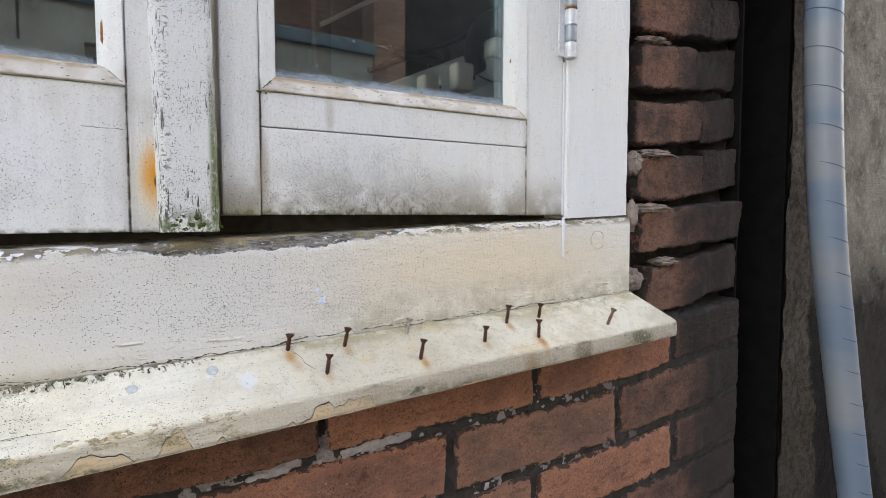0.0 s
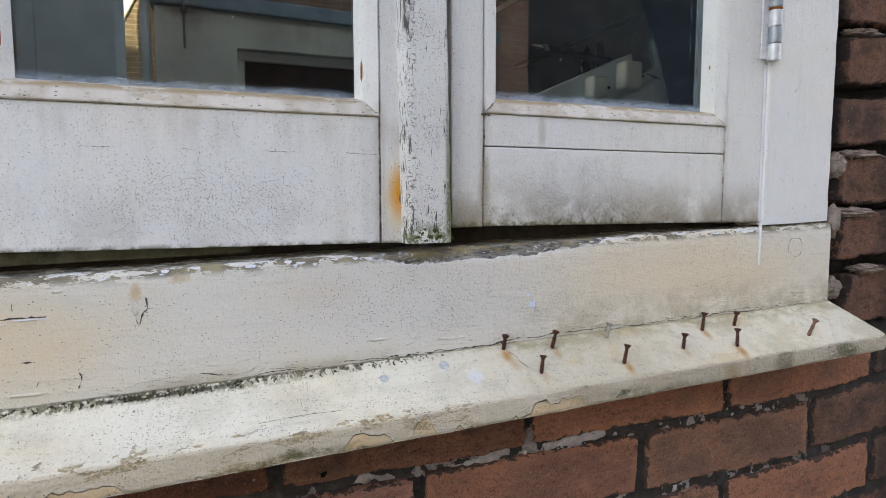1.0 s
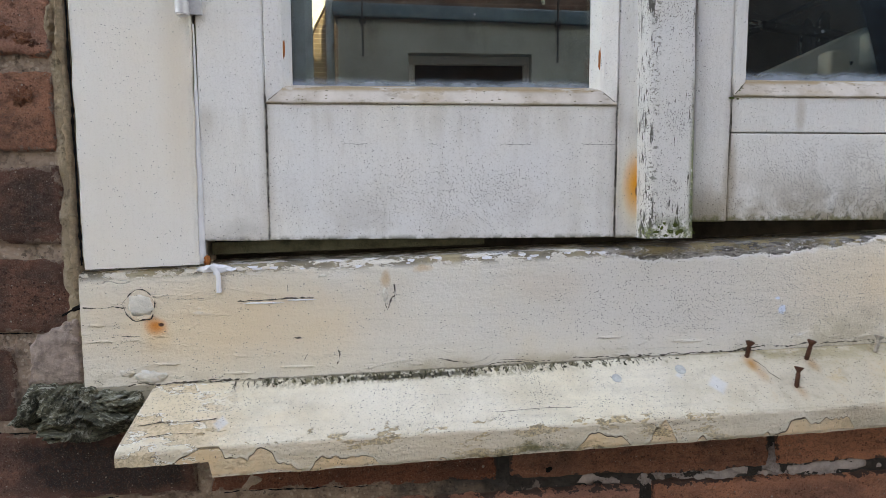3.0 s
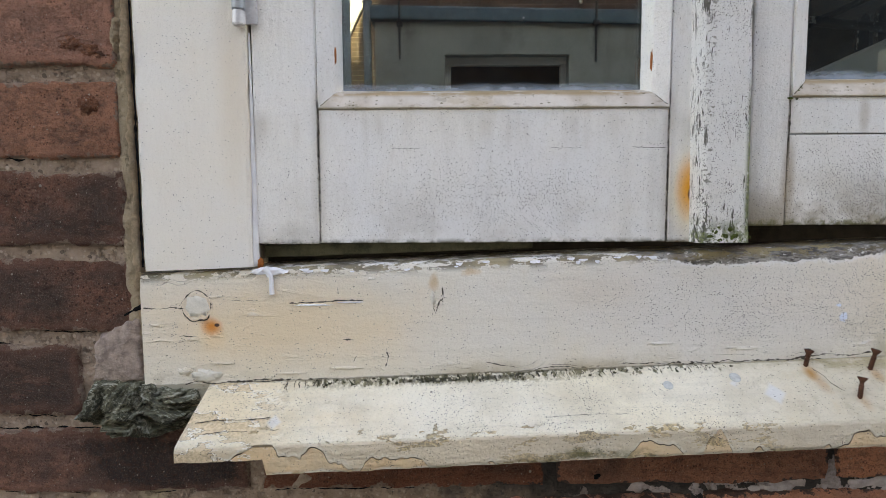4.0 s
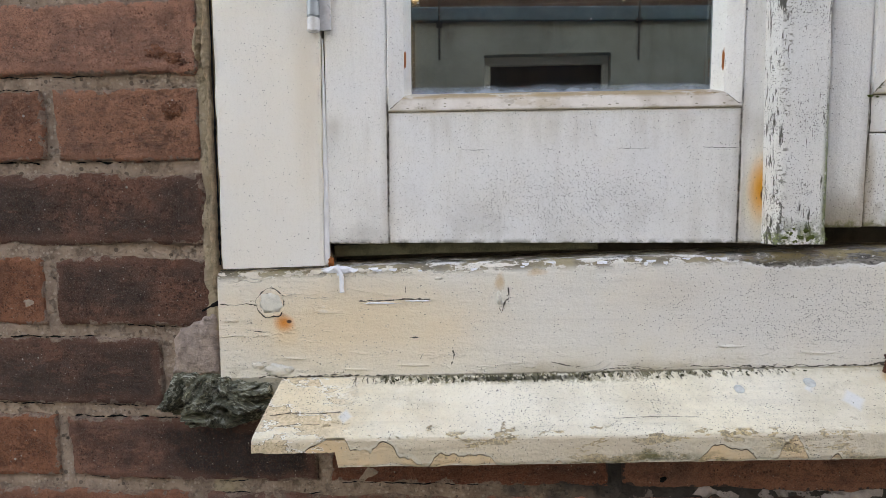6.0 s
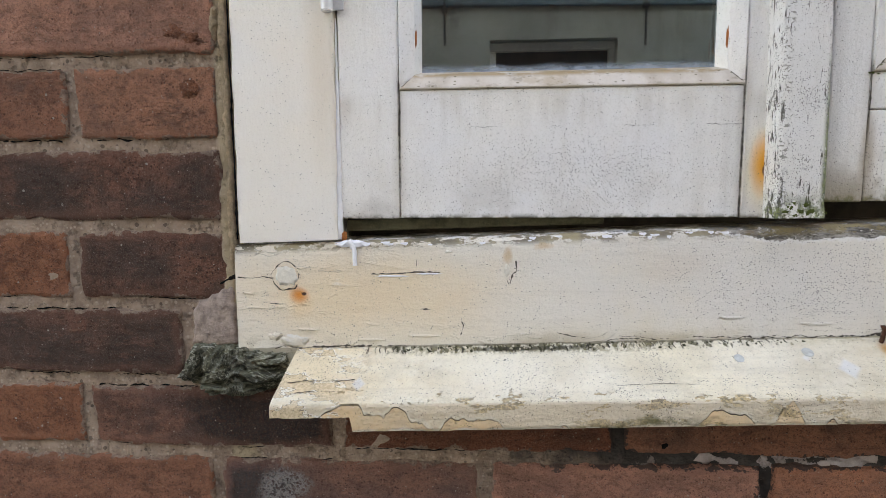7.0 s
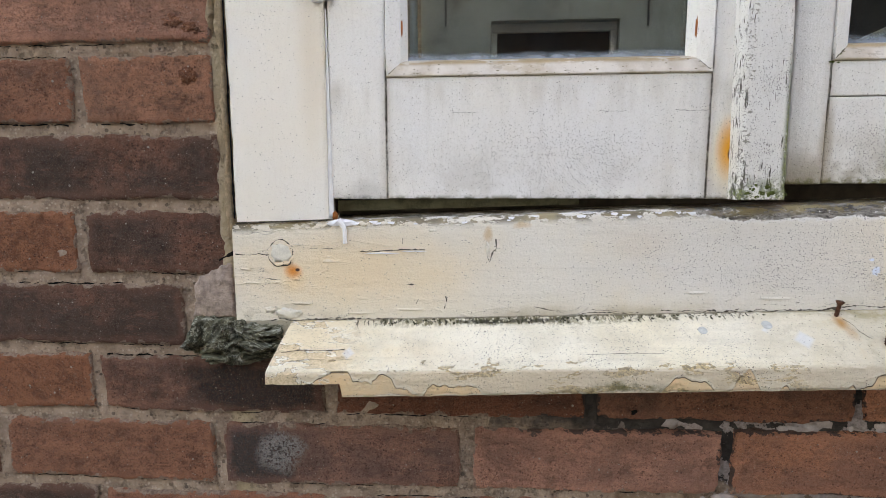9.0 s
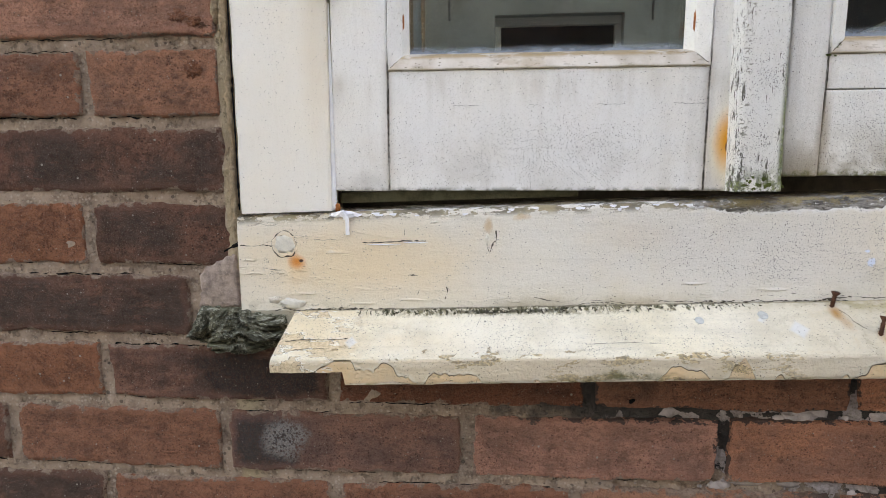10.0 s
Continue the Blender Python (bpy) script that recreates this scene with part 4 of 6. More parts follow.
def brick_mesh(x0, x1, z0, z1, face_y, seed, rough=1.0):
    """One weathered brick: uneven outline, rounded arrises, slightly hollow face."""
    def steps(a, b, pitch):
        near = [0.0, 0.0008, 0.0018, 0.0055]
        inner = max(2, int((b - a - 0.011) / pitch))
        return [a + d for d in near] + [a + 0.0055 + (b - a - 0.011) * k / inner for k in range(1, inner)] + [b - d for d in reversed(near)]

    us, vs = steps(x0, x1, 0.0036), steps(z0, z1, 0.0045)
    nx, nzz = len(us) - 1, len(vs) - 1
    verts, faces, arris = [], [], []
    cx, cz = (x0 + x1) / 2, (z0 + z1) / 2
    tilt = nz(seed, 1.3, 2.7, 1.7) * 0.02
    for z_ in vs:
        for x_ in us:
            x, z = x_, z_
            edge = min(x - x0, x1 - x, z - z0, z1 - z)
            fall = max(0.0, 1 - edge / 0.0019) ** 2
            wob = noise.noise_vector(Vector((x * 90 + seed, seed * 2.1, z * 90)))
            big = noise.noise_vector(Vector((x * 22 + seed, seed * 1.7, z * 22)))
            jag = noise.noise_vector(Vector((x * 260 + seed, seed * 3.1, z * 260)))
            inn = max(0.0, 1 - edge / 0.012)
            x += inn * (wob.x * 0.0019 + big.x * 0.0032 + jag.x * 0.0010) * rough
            z += inn * (wob.z * 0.0019 + big.z * 0.0030 + jag.z * 0.0010) * rough
            cu, cv = min(x_ - x0, x1 - x_), min(z_ - z0, z1 - z_)
            corner = max(0.0, 1 - (cu + cv) / 0.012) * (0.5 + 1.2 * abs(big.y))
            x += (0.0045 if x_ < cx else -0.0045) * corner * rough * 0.25
            z += (0.0045 if z_ < cz else -0.0045) * corner * rough * 0.25
            y = face_y + fall * 0.0052 + wob.y * 0.0011 * rough + jag.y * 0.0004 + big.y * 0.0018 * rough + tilt * (x - cx)
            verts.append((x, y, z + lift(x, z)))
            arris.append(max(0.0, 1.0 - edge / 0.016))
    w = nx + 1
    for j in range(nzz):
        for i in range(nx):
            a = j * w + i
            faces.append((a, a + 1, a + 1 + w, a + w))
    rim = [i for i in range(w)] + [j * w + nx for j in range(1, nzz + 1)] + [nzz * w + i for i in range(nx - 1, -1, -1)] + [j * w for j in range(nzz - 1, 0, -1)]
    back = len(verts)
    for r in rim:
        x, y, z = verts[r]
        verts.append((x, face_y + 0.040, z))
    for k in range(len(rim)):
        k2 = (k + 1) % len(rim)
        faces.append((rim[k2], rim[k], back + k, back + k2))
    return verts, faces, arris + [1.0] * len(rim)


def lay(x0, x1, row, key, face_y=0.002, jx=0.0046, jz=0.0046, rough=1.0, label="", turn=0.0):
    z0, z1 = BEDS[row] + jz, BEDS[row + 1] - jz
    seed = row * 7.31 + x0 * 13.7
    v, f, arris = brick_mesh(x0 + jx, x1 - jx, z0, z1, face_y + 0.0016 * nz(seed, 0.5, 0.5, 3.1), seed, rough)
    if turn:
        c, sn, mx_, mz_ = math.cos(radians(turn)), math.sin(radians(turn)), (x0 + x1) / 2, (z0 + z1) / 2
        v = [(mx_ + (x - mx_) * c - (z - mz_) * sn, y, mz_ + (x - mx_) * sn + (z - mz_) * c) for x, y, z in v]
    ob = pydata("brick", v, f, BRICKS[key], wall_1, label, True)
    ob.data.attributes.new("arris", "FLOAT", "POINT").data.foreach_set("value", arris)
    return ob


# courses from below the sill upwards: joints along the wall, and the burn of each brick
COURSES = {
    0: ([-0.585, -0.362, -0.139, 0.081, 0.31, 0.54, 0.77, 0.99, 1.137], "drrdorps"),
    1: ([-0.463, -0.24, -0.02, 0.20, 0.43, 0.66, 0.89, 1.137], "rdrcucs"),
    2: ([-0.592, -0.369, -0.146, 0.079, 0.303, 0.53, 0.769, 0.997, 1.137], "rdrruucs"),
    3: ([-0.465, -0.242, -0.026, 0.204, 0.430, 0.664, 0.894, 1.137], "drplcus"),
    # k: the brick under the sill, darkened in colour for shade
    4: ([-0.585, -0.362, -0.139, 0.081, 0.313, 0.536, 0.769, 0.993, 1.137], "rohkrccs"),
    5: ([-0.493, -0.27, -0.046], "rd"),
    6: ([-0.589, -0.366, -0.143, -0.003], "dod"),
    7: ([-0.459, -0.236, -0.0055], "rd"),
    8: ([-0.582, -0.359, -0.136, -0.0055], "drb"),
    9: ([-0.458, -0.235, -0.0055], "dw"),
    10: ([-0.582, -0.359, -0.136, -0.0055], "rdd"),
    11: ([-0.458, -0.235, -0.0055], "or"),
}
for row, (joints, burn) in COURSES.items():
    for a, b, key in zip(joints, joints[1:], burn):
        lay(a, b, row, key, 0.002 if a < 0.4 else 0.004)
# hairline gaps where the mortar has shrunk from the bricks; black bars give their shade
random.seed(33)


def shrink_gap(points, widths):
    pts = glide(points, 4)
    rad = [max(0.0001, widths * (0.35 + 1.1 * abs(nz(p.x, 2, p.z, 170)))) for p in pts]
    part("joint_gap", tube([p + Vector((0, 0, 0.0006 * nz(p.x, 4, p.z, 300))) for p in pts], rad, 5), SHADE_BLACK, wall_1)


for row, (joints, burn) in COURSES.items():
    for a, b in zip(joints, joints[1:]):
        if a < -0.50 or a > 0.25 or row < 2:
            continue
        for z, tries in ((BEDS[row] + 0.0048, 0.75), (BEDS[row + 1] - 0.0050, 0.5)):
            if random.random() > tries:
                continue
            x0 = a + 0.008 + random.uniform(0, 0.4) * (b - a)
            x1 = min(b - 0.008, x0 + random.uniform(0.3, 0.9) * (b - a))
            count = max(3, int((x1 - x0) / 0.007))
            xs = [x0 + (x1 - x0) * i / count for i in range(count + 1)]
            shrink_gap([(x, 0.0050, z + lift(x, z) + random.uniform(-0.0009, 0.0009)) for x in xs], random.choice((0.0005, 0.0007, 0.0010)))
shrink_gap([(0.0012 + random.uniform(-0.0004, 0.0004), 0.0008, z) for z in (1.105, 1.115, 1.13, 1.145, 1.16, 1.175, 1.19, 1.205, 1.22, 1.24, 1.26, 1.28, 1.30, 1.32)], 0.0013)
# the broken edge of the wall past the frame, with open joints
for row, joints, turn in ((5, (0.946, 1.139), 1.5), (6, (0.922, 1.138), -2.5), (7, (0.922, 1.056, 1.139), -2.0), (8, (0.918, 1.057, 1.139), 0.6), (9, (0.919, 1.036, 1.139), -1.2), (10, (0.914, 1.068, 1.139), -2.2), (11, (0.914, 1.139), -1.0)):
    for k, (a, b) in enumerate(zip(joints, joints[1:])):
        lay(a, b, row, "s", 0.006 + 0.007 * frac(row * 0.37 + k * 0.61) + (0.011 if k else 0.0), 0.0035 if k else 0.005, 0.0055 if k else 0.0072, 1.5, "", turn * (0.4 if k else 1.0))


def lump(name, centre, size, mat, parent, label, seed, rough=0.35, freq=2.2, levels=4):
    """An uneven clod."""
    bm = bmesh.new()
    bmesh.ops.create_icosphere(bm, subdivisions=levels, radius=1.0)
    for v in bm.verts:
        d = v.co.normalized()
        k = 1.0 + rough * noise.noise(d * freq + Vector((seed, 0, seed))) + 0.4 * rough * noise.noise(d * freq * 3.1 + Vector((0, seed, 0)))
        v.co = Vector(centre) + Vector((d.x * size[0], d.y * size[1], d.z * size[2])) * k
    return part(name, bm, mat, parent, label, True)


def crag(name, outline, base_y, out, mat, parent, label, seed, relief, pitch=0.0011):
    """A rough clod filling an outline of (x, z): steep ragged rim, knobbly face."""
    xs0, xs1 = min(p[0] for p in outline), max(p[0] for p in outline)
    zs0, zs1 = min(p[1] for p in outline), max(p[1] for p in outline)
    nx_, nz_ = int((xs1 - xs0) / pitch) + 7, int((zs1 - zs0) / pitch) + 7
    n = len(outline)

    def depth(x, z):
        inside, best = False, 1e9
        for i in range(n):
            (ax, az), (bx, bz) = outline[i], outline[(i + 1) % n]
            if (az > z) != (bz > z) and x < ax + (z - az) * (bx - ax) / (bz - az):
                inside = not inside
            t = max(0.0, min(1.0, ((x - ax) * (bx - ax) + (z - az) * (bz - az)) / ((bx - ax) ** 2 + (bz - az) ** 2)))
            best = min(best, math.hypot(x - ax - t * (bx - ax), z - az - t * (bz - az)))
        return best if inside else -best

    verts, faces = [], []
    for j in range(nz_):
        for i in range(nx_):
            x, z = xs0 + (i - 3) * pitch, zs0 + (j - 3) * pitch
            d = depth(x + 0.0018 * nz(x, seed, z, 160), z + 0.0018 * nz(x, seed + 4, z, 160))
            rise = max(-0.3, min(1.0, d / 0.005))
            full = max(0.0, min(1.0, d / 0.016))
            verts.append((x, base_y - out[0] * rise - out[1] * full ** 0.7 - max(0.0, rise) * relief(x, z), z))
    for j in range(nz_ - 1):
        for i in range(nx_ - 1):
            a = j * nx_ + i
            if max(verts[q][1] for q in (a, a + 1, a + nx_, a + nx_ + 1)) < base_y + out[0] * 0.29:
                faces.append((a, a + 1, a + 1 + nx_, a + nx_))
    return pydata(name, verts, faces, mat, parent, label, True)


def gritty(seed, amount):
    return lambda x, z: amount * (nz(x, seed, z, 70) + 0.6 * nz(x, seed + 2, z, 190) + 0.35 * nz(x, seed + 5, z, 480))


crag("mortar_patch", [(-0.046, 1.012), (-0.043, 1.047), (-0.034, 1.056), (-0.020, 1.063), (-0.008, 1.069), (-0.001, 1.066), (0.000, 1.012)], 0.0085, (0.007, 0.002), LUMP, wall_1, "rough grey mortar patch beside the frame", 3.3, gritty(3.0, 0.0014))
# black bar for the shade in the gap above the patch
part("joint_gap", tube(glide(((-0.044, 0.004, 1.0565), (-0.034, 0.004, 1.0590), (-0.020, 0.0045, 1.0655), (-0.009, 0.004, 1.0710), (-0.0015, 0.003, 1.0745)), 6), [0.0004] * 8 + [0.0008] * 6 + [0.0013] * 5 + [0.0022] * 6, 7), SHADE_BLACK, wall_1)
crag("mortar_strip", [(-0.0085, 1.085), (-0.0095, 1.13), (-0.0070, 1.16), (-0.0095, 1.20), (-0.0065, 1.235), (-0.0105, 1.262), (-0.0085, 1.30), (-0.0110, 1.36), (-0.0085, 1.44), (0.0016, 1.44), (0.0016, 1.085)], 0.0070, (0.0090, 0.0010), SANDY, wall_1, "yellowish crumbling mortar strip along the frame", 5.0, gritty(8.0, 0.0026), 0.0010)
crag("mortar_scrap", [(-0.0165, 1.262), (-0.0185, 1.278), (-0.0150, 1.292), (-0.0050, 1.291), (-0.0055, 1.268), (-0.0100, 1.259)], 0.0060, (0.0065, 0.0012), SANDY, wall_1, "pale yellowish mortar scrap on a brick", 5.5, gritty(12.0, 0.0013), 0.0010)
for k, (cx, cz, sx, sz) in enumerate(((0.958, 1.1445, 0.028, 0.0042), (0.962, 1.2105, 0.032, 0.0036), (0.925, 1.195, 0.006, 0.014), (0.985, 1.0785, 0.020, 0.0036), (0.955, 1.3445, 0.024, 0.003), (0.932, 1.055, 0.016, 0.015))):
    lump("mortar_scrap", (cx, 0.017 if k != 5 else 0.024, cz - (0.0028 if sz < 0.006 else 0.0)), (sx, 0.0125, sz * (1.5 if sz < 0.006 else 1.0)), LUMP, wall_1, "grey mortar crust left on a brick", 9.7 + k, 0.5 if sz < 0.006 else 0.25, 2.6, 5)
lump("mortar_scrap", (0.911, 0.006, 1.133), (0.006, 0.009, 0.018), LUMP, wall_1, "grey crumbling mortar scrap", 2.2, 0.4, 2.4, 3)
# flat lime scraps on the tarred joints
random.seed(11)
for k in range(46):
    cx = random.choice((0.45, 0.5, 0.55, 0.6, 0.66, 0.72, 0.8, 0.41)) + random.uniform(-0.03, 0.03)
    row = random.choice((4, 4, 4, 3))
    cz = BEDS[row] + lift(cx, 0.9) + random.uniform(-0.006, 0.006)
    s = random.choice((0.002, 0.003, 0.003, 0.006, 0.010, 0.016))
    lump("lime_scrap", (cx, 0.0088, cz), (s, 0.0020, min(s * 0.8, 0.0055)), LIME, wall_1, "", k * 1.7, 0.55, 2.2, 2)

# a black lump on the face gives the dark inside of the hole
hole = lump("brick_hole", (0.349, 0.0035, 0.9375), (0.0042, 0.002, 0.0038), SHADE_BLACK, wall_1, "dark hole drilled in a brick", 1.1, 0.3, 2.0, 3)
for k, (cx, cz, sx, sz) in enumerate(((-0.045, 1.270, 0.012, 0.007), (-0.030, 1.266, 0.008, 0.006), (-0.060, 1.264, 0.010, 0.005), (-0.020, 1.262, 0.008, 0.004), (-0.034, 1.2265, 0.008, 0.007))):
    lump("spall", (cx, 0.0030, cz), (sx, 0.0030, sz), BRICKS["o"], wall_1, "flaked face of a brick", 4.4 + k, 0.6, 2.8, 3)

def crumpled(x, z):
    """Creases of a squeezed and hardened skin, winding to one side and lying flat at the other."""
    p = Vector((x * 34, 2.0, z * 34))
    q = p + noise.noise_vector(p * 0.9) * 1.1
    level = max(0.0, min(1.0, (x + 0.012) / 0.02))
    a = 1 - abs(noise.noise(Vector((q.x * 1.2, 1.0, q.z * 2.2))))
    b = 1 - abs(noise.noise(Vector((q.x * (2.6 - 1.6 * level), 4.0, q.z * (4.0 + 4.0 * level)))))
    c = 1 - abs(noise.noise(Vector((q.x * 5.0, 7.0, q.z * 14.0))))
    return 0.0125 * (a ** 4 - 0.5) + 0.0080 * (b ** 4 - 0.45) + 0.0032 * (c ** 3 - 0.5)


foam = crag("filler_lump", [(-0.056, 0.988), (-0.048, 1.001), (-0.041, 1.0175), (-0.022, 1.0195), (-0.004, 1.0165), (0.014, 1.0135), (0.041, 1.0110), (0.046, 0.998), (0.040, 0.984), (0.020, 0.974), (-0.006, 0.9695), (-0.028, 0.9735), (-0.046, 0.983)], 0.006, (0.007, 0.011), FOAM, None, "", 7.7, crumpled, 0.0008)
tagged(foam, "wrinkled grey-green hardened filler lump below the frame corner", "filler lump")

# ---- the window frame ----
window_1 = thing("window_1", (0.45, 0.03, 0.96), "old white-painted wooden window frame with flaking sill", "window", kind="structure")


def upright(x0, x1, y0, y1, z_foot, mat, label, slope=SLOPE, seed=0.0):
    """A post whose foot follows the sloping rail; edges a little worn."""
    zs = np.linspace(0, 1, 90)
    prof = [(x0, y1), (x0, y0 + 0.003), (x0 + 0.0008, y0 + 0.0008), (x0 + 0.003, y0), ((x0 + x1) / 2, y0 - 0.0002), (x1 - 0.003, y0), (x1 - 0.0008, y0 + 0.0008), (x1, y0 + 0.003), (x1, y1)]
    verts, faces, n = [], [], len(prof)
    for t in zs:
        for k, (x, y) in enumerate(prof):
            foot = z_foot + slope * x
            z = foot + (TOP - foot) * t ** 1.6
            w = 0.0011 * nz(seed + k * 0.0, 0.0, z, 45) + 0.0005 * nz(seed, 4.0, z, 190)
            verts.append((x + (w if k < 3 or k > 5 else 0), y + 0.0002 * nz(x, seed, z, 60), z))
    for i in range(len(zs) - 1):
        for k in range(n):
            a, b = i * n + k, i * n + (k + 1) % n
            faces.append((a, b, b + n, a + n))
    faces.append(tuple(range(n))[::-1])
    faces.append(tuple((len(zs) - 1) * n + k for k in range(n)))
    return pydata("frame_post", verts, faces, mat, window_1, label)


upright(0.0020, 0.0855, 0.0, 0.062, 1.1015, PAINT_POST, "", seed=3.0)
upright(0.8035, 0.8975, 0.0, 0.062, 1.1015, PAINT_POST, "", seed=9.0)
part("frame_head", box(0.0, 0.9, 0.0, 0.062, TOP, TOP + 0.058, 0.002), PAINT_POST, window_1)

RAIL = [(0.0, -0.1165), (0.0, -0.088), (-0.0002, -0.06), (0.0, -0.03), (0.0, -0.014), (0.0002, -0.008), (0.0006, -0.004), (0.0016, -0.0014), (0.0040, 0.0), (0.020, 0.0012), (0.045, 0.0022), (0.062, 0.0025), (0.062, -0.1165)]


def rail_place(u, k, y, z):
    x = -0.0015 + 0.9045 * u
    dz, dy = 0.0, 0.0
    if 4 <= k <= 9:
        bare = max(0.0, min(1.0, (x - 0.36) / 0.06)) * max(0.0, min(1.0, (0.66 - x) / 0.12))
        dz = -(0.0006 + 0.0022 * bare) * abs(nz(x, 1.0, 0, 70)) * (1 if k >= 6 else 0.3) - 0.0006 * abs(nz(x, 2.0, 0, 230))
        dy = (0.0006 + 0.0028 * bare) * abs(nz(x, 5.0, 0, 45)) * (1 if k >= 5 else 0.2)
    if k < 4:
        dy = 0.0003 * nz(x, k, 0, 30)
    return (x, y + dy, 1.1 + SLOPE * x + z + dz)


v, f = sweep(RAIL, 380, rail_place)
pydata("bottom_rail", v, f, PAINT_RAIL, window_1, "yellowed white bottom rail with bare grey timber edge")

SILL = [(0.062, 1.000), (0.0, 1.0122), (-0.004, 1.0095), (-0.012, 1.0045), (-0.022, 0.9985), (-0.032, 0.992), (-0.040, 0.987), (-0.0445, 0.9842), (-0.0464, 0.9826), (-0.0476, 0.9800), (-0.0478, 0.975), (-0.0478, 0.969), (-0.0476, 0.963), (-0.0468, 0.9598), (-0.0445, 0.9588), (-0.030, 0.9592), (-0.010, 0.9600), (0.062, 0.9600)]


def sill_place(u, k, y, z):
    x0, x1 = 0.049 + 0.15 * min(y, 0.0), 0.905 - 0.46 * min(y, 0.0)
    x = x0 + (x1 - x0) * u
    low = k >= 10
    if low and x < 0.104:
        z = max(z, 0.9718 - 0.0003 * (k - 10))
    zz = z + (0.0365 * x if k < 10 else (0.0365 + (0.0065 * (k - 9) / 4 if k < 13 else 0.0065)) * x)
    n1, n2 = nz(x, y, z, 60), nz(x, y + 2, z, 190)
    if 7 <= k <= 13:
        zz += 0.0006 * n1 + 0.0004 * n2 - (0.0010 * max(0.0, n1) if k < 10 else 0)
        y += 0.0005 * n1 + 0.0003 * n2
    if k in (1, 2) and x > 0.1:
        zz += 0.0009 * n2 * (1.4 if x < 0.46 else 0.5)
    if k in (3, 4, 5, 6):
        zz += 0.0003 * n1
    return (x, y, zz)


v, f = sweep(SILL, 420, sill_place)
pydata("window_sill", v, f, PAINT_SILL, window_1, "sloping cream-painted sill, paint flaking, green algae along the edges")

for cx, cz, r in ((0.0415, 1.0745, 0.0112), (0.8505, 1.1065, 0.0098)):
    bm = bmesh.new()
    bmesh.ops.create_cone(bm, cap_ends=True, segments=26, radius1=r, radius2=r * 0.97, depth=0.003, matrix=pose(cx, 0.0012, cz, 90, 0, 0))
    for vv in bm.verts:
        vv.co += noise.noise_vector(vv.co * 160) * 0.0009 * Vector((1, 0.1, 1)).length
        vv.co.y = max(-0.0004, min(vv.co.y, 0.003))
    part("plug", bm, PAINT_RAIL, window_1, "round plug under the paint")
    ring = [(cx + (r + 0.0004 + 0.0022 * nz(math.cos(a), math.sin(a), cx, 1.6)) * math.cos(a), -0.0001, cz + (r + 0.0022 * nz(math.cos(a), math.sin(a), cx, 1.6)) * math.sin(a)) for a in [2 * math.pi * k / 40 for k in range(41)]]
    part("plug_crack", tube(ring, [max(0.00010, (0.0003 + 0.0009 * nz(k, cx, 1, 0.37)) * (1.0 if cx < 0.5 else 0.35)) for k in range(41)], 6, False), CRACK, window_1, "dark crack round the plug")


def crack(points, width, mat=CRACK, parent=None, name="paint_crack"):
    pts = glide(points, 7)
    return part(name, tube([p + Vector((0, 0, 0.0007 * nz(p.x, p.z, 0, 400))) for p in pts], [max(0.00006, width * (0.15 + 1.3 * abs(nz(p.x, 1, p.z, 260)))) for p in pts], 5), mat, parent or window_1)


for pts, w in ((((0.112, 0, 1.0765), (0.135, 0, 1.0775), (0.152, 0, 1.0785), (0.168, 0, 1.0782)), 0.0009), (((0.1862, 0, 1.045), (0.1852, 0, 1.039), (0.1868, 0, 1.035), (0.1845, 0, 1.027)), 0.0009),
               (((0.2285, 0, 1.088), (0.2290, 0, 1.080), (0.2262, 0, 1.077), (0.2240, 0, 1.070)), 0.0010), (((0.226, 0, 1.0715), (0.2215, 0, 1.0735), (0.2235, 0, 1.0685)), 0.0006), (((0.149, 0, 1.0885), (0.1492, 0, 1.0835)), 0.0006), (((0.152, 0, 1.048), (0.156, 0, 1.0482), (0.1605, 0, 1.0478)), 0.0007), (((0.262, 0, 1.030), (0.274, 0, 1.0275), (0.284, 0, 1.0268)), 0.0006), (((0.160, 0, 1.031), (0.1625, 0, 1.0355)), 0.0005), (((0.013, 0, 1.050), (0.028, 0, 1.0515), (0.040, 0, 1.0512)), 0.0005), (((0.0, 0, 1.0735), (0.012, 0, 1.0728), (0.020, 0, 1.0738), (0.031, 0, 1.0730)), 0.0007),
               (((0.31, 0, 1.028), (0.325, 0, 1.0275), (0.337, 0, 1.026)), 0.0003), (((0.068, 0, 1.0790), (0.078, 0, 1.0788), (0.088, 0, 1.0792)), 0.0003)):
    crack(pts, w)
crack(((0.0, 0, 1.1005), (0.04, 0, 1.1018), (0.085, 0, 1.1040)), 0.0007, name="joint_gap")
crack(((0.805, 0, 1.1305), (0.85, 0, 1.1322), (0.899, 0, 1.1338)), 0.0003, name="joint_gap")
# the paint has split along the joint of rail and sill
def fold_z(x, up):
    return 1.0122 + 0.0365 * x + up


random.seed(8)
for start, end, up, w in ((0.40, 0.52, 0.0010, 0.0008), (0.50, 0.63, 0.0030, 0.0006), (0.61, 0.79, 0.0012, 0.0007), (0.45, 0.60, 0.0060, 0.0003), (0.68, 0.88, 0.0038, 0.0004), (0.78, 0.90, 0.0008, 0.0005), (0.030, 0.105, 0.0010, 0.0009), (0.06, 0.14, 0.0012, 0.0006), (0.30, 0.44, 0.0018, 0.0005)):
    count = int((end - start) / 0.008)
    pts = [(start + (end - start) * i / count, 0.0001, fold_z(start + (end - start) * i / count, up + 0.0012 * random.uniform(-1, 1))) for i in range(count + 1)]
    crack(pts, w * 1.15)
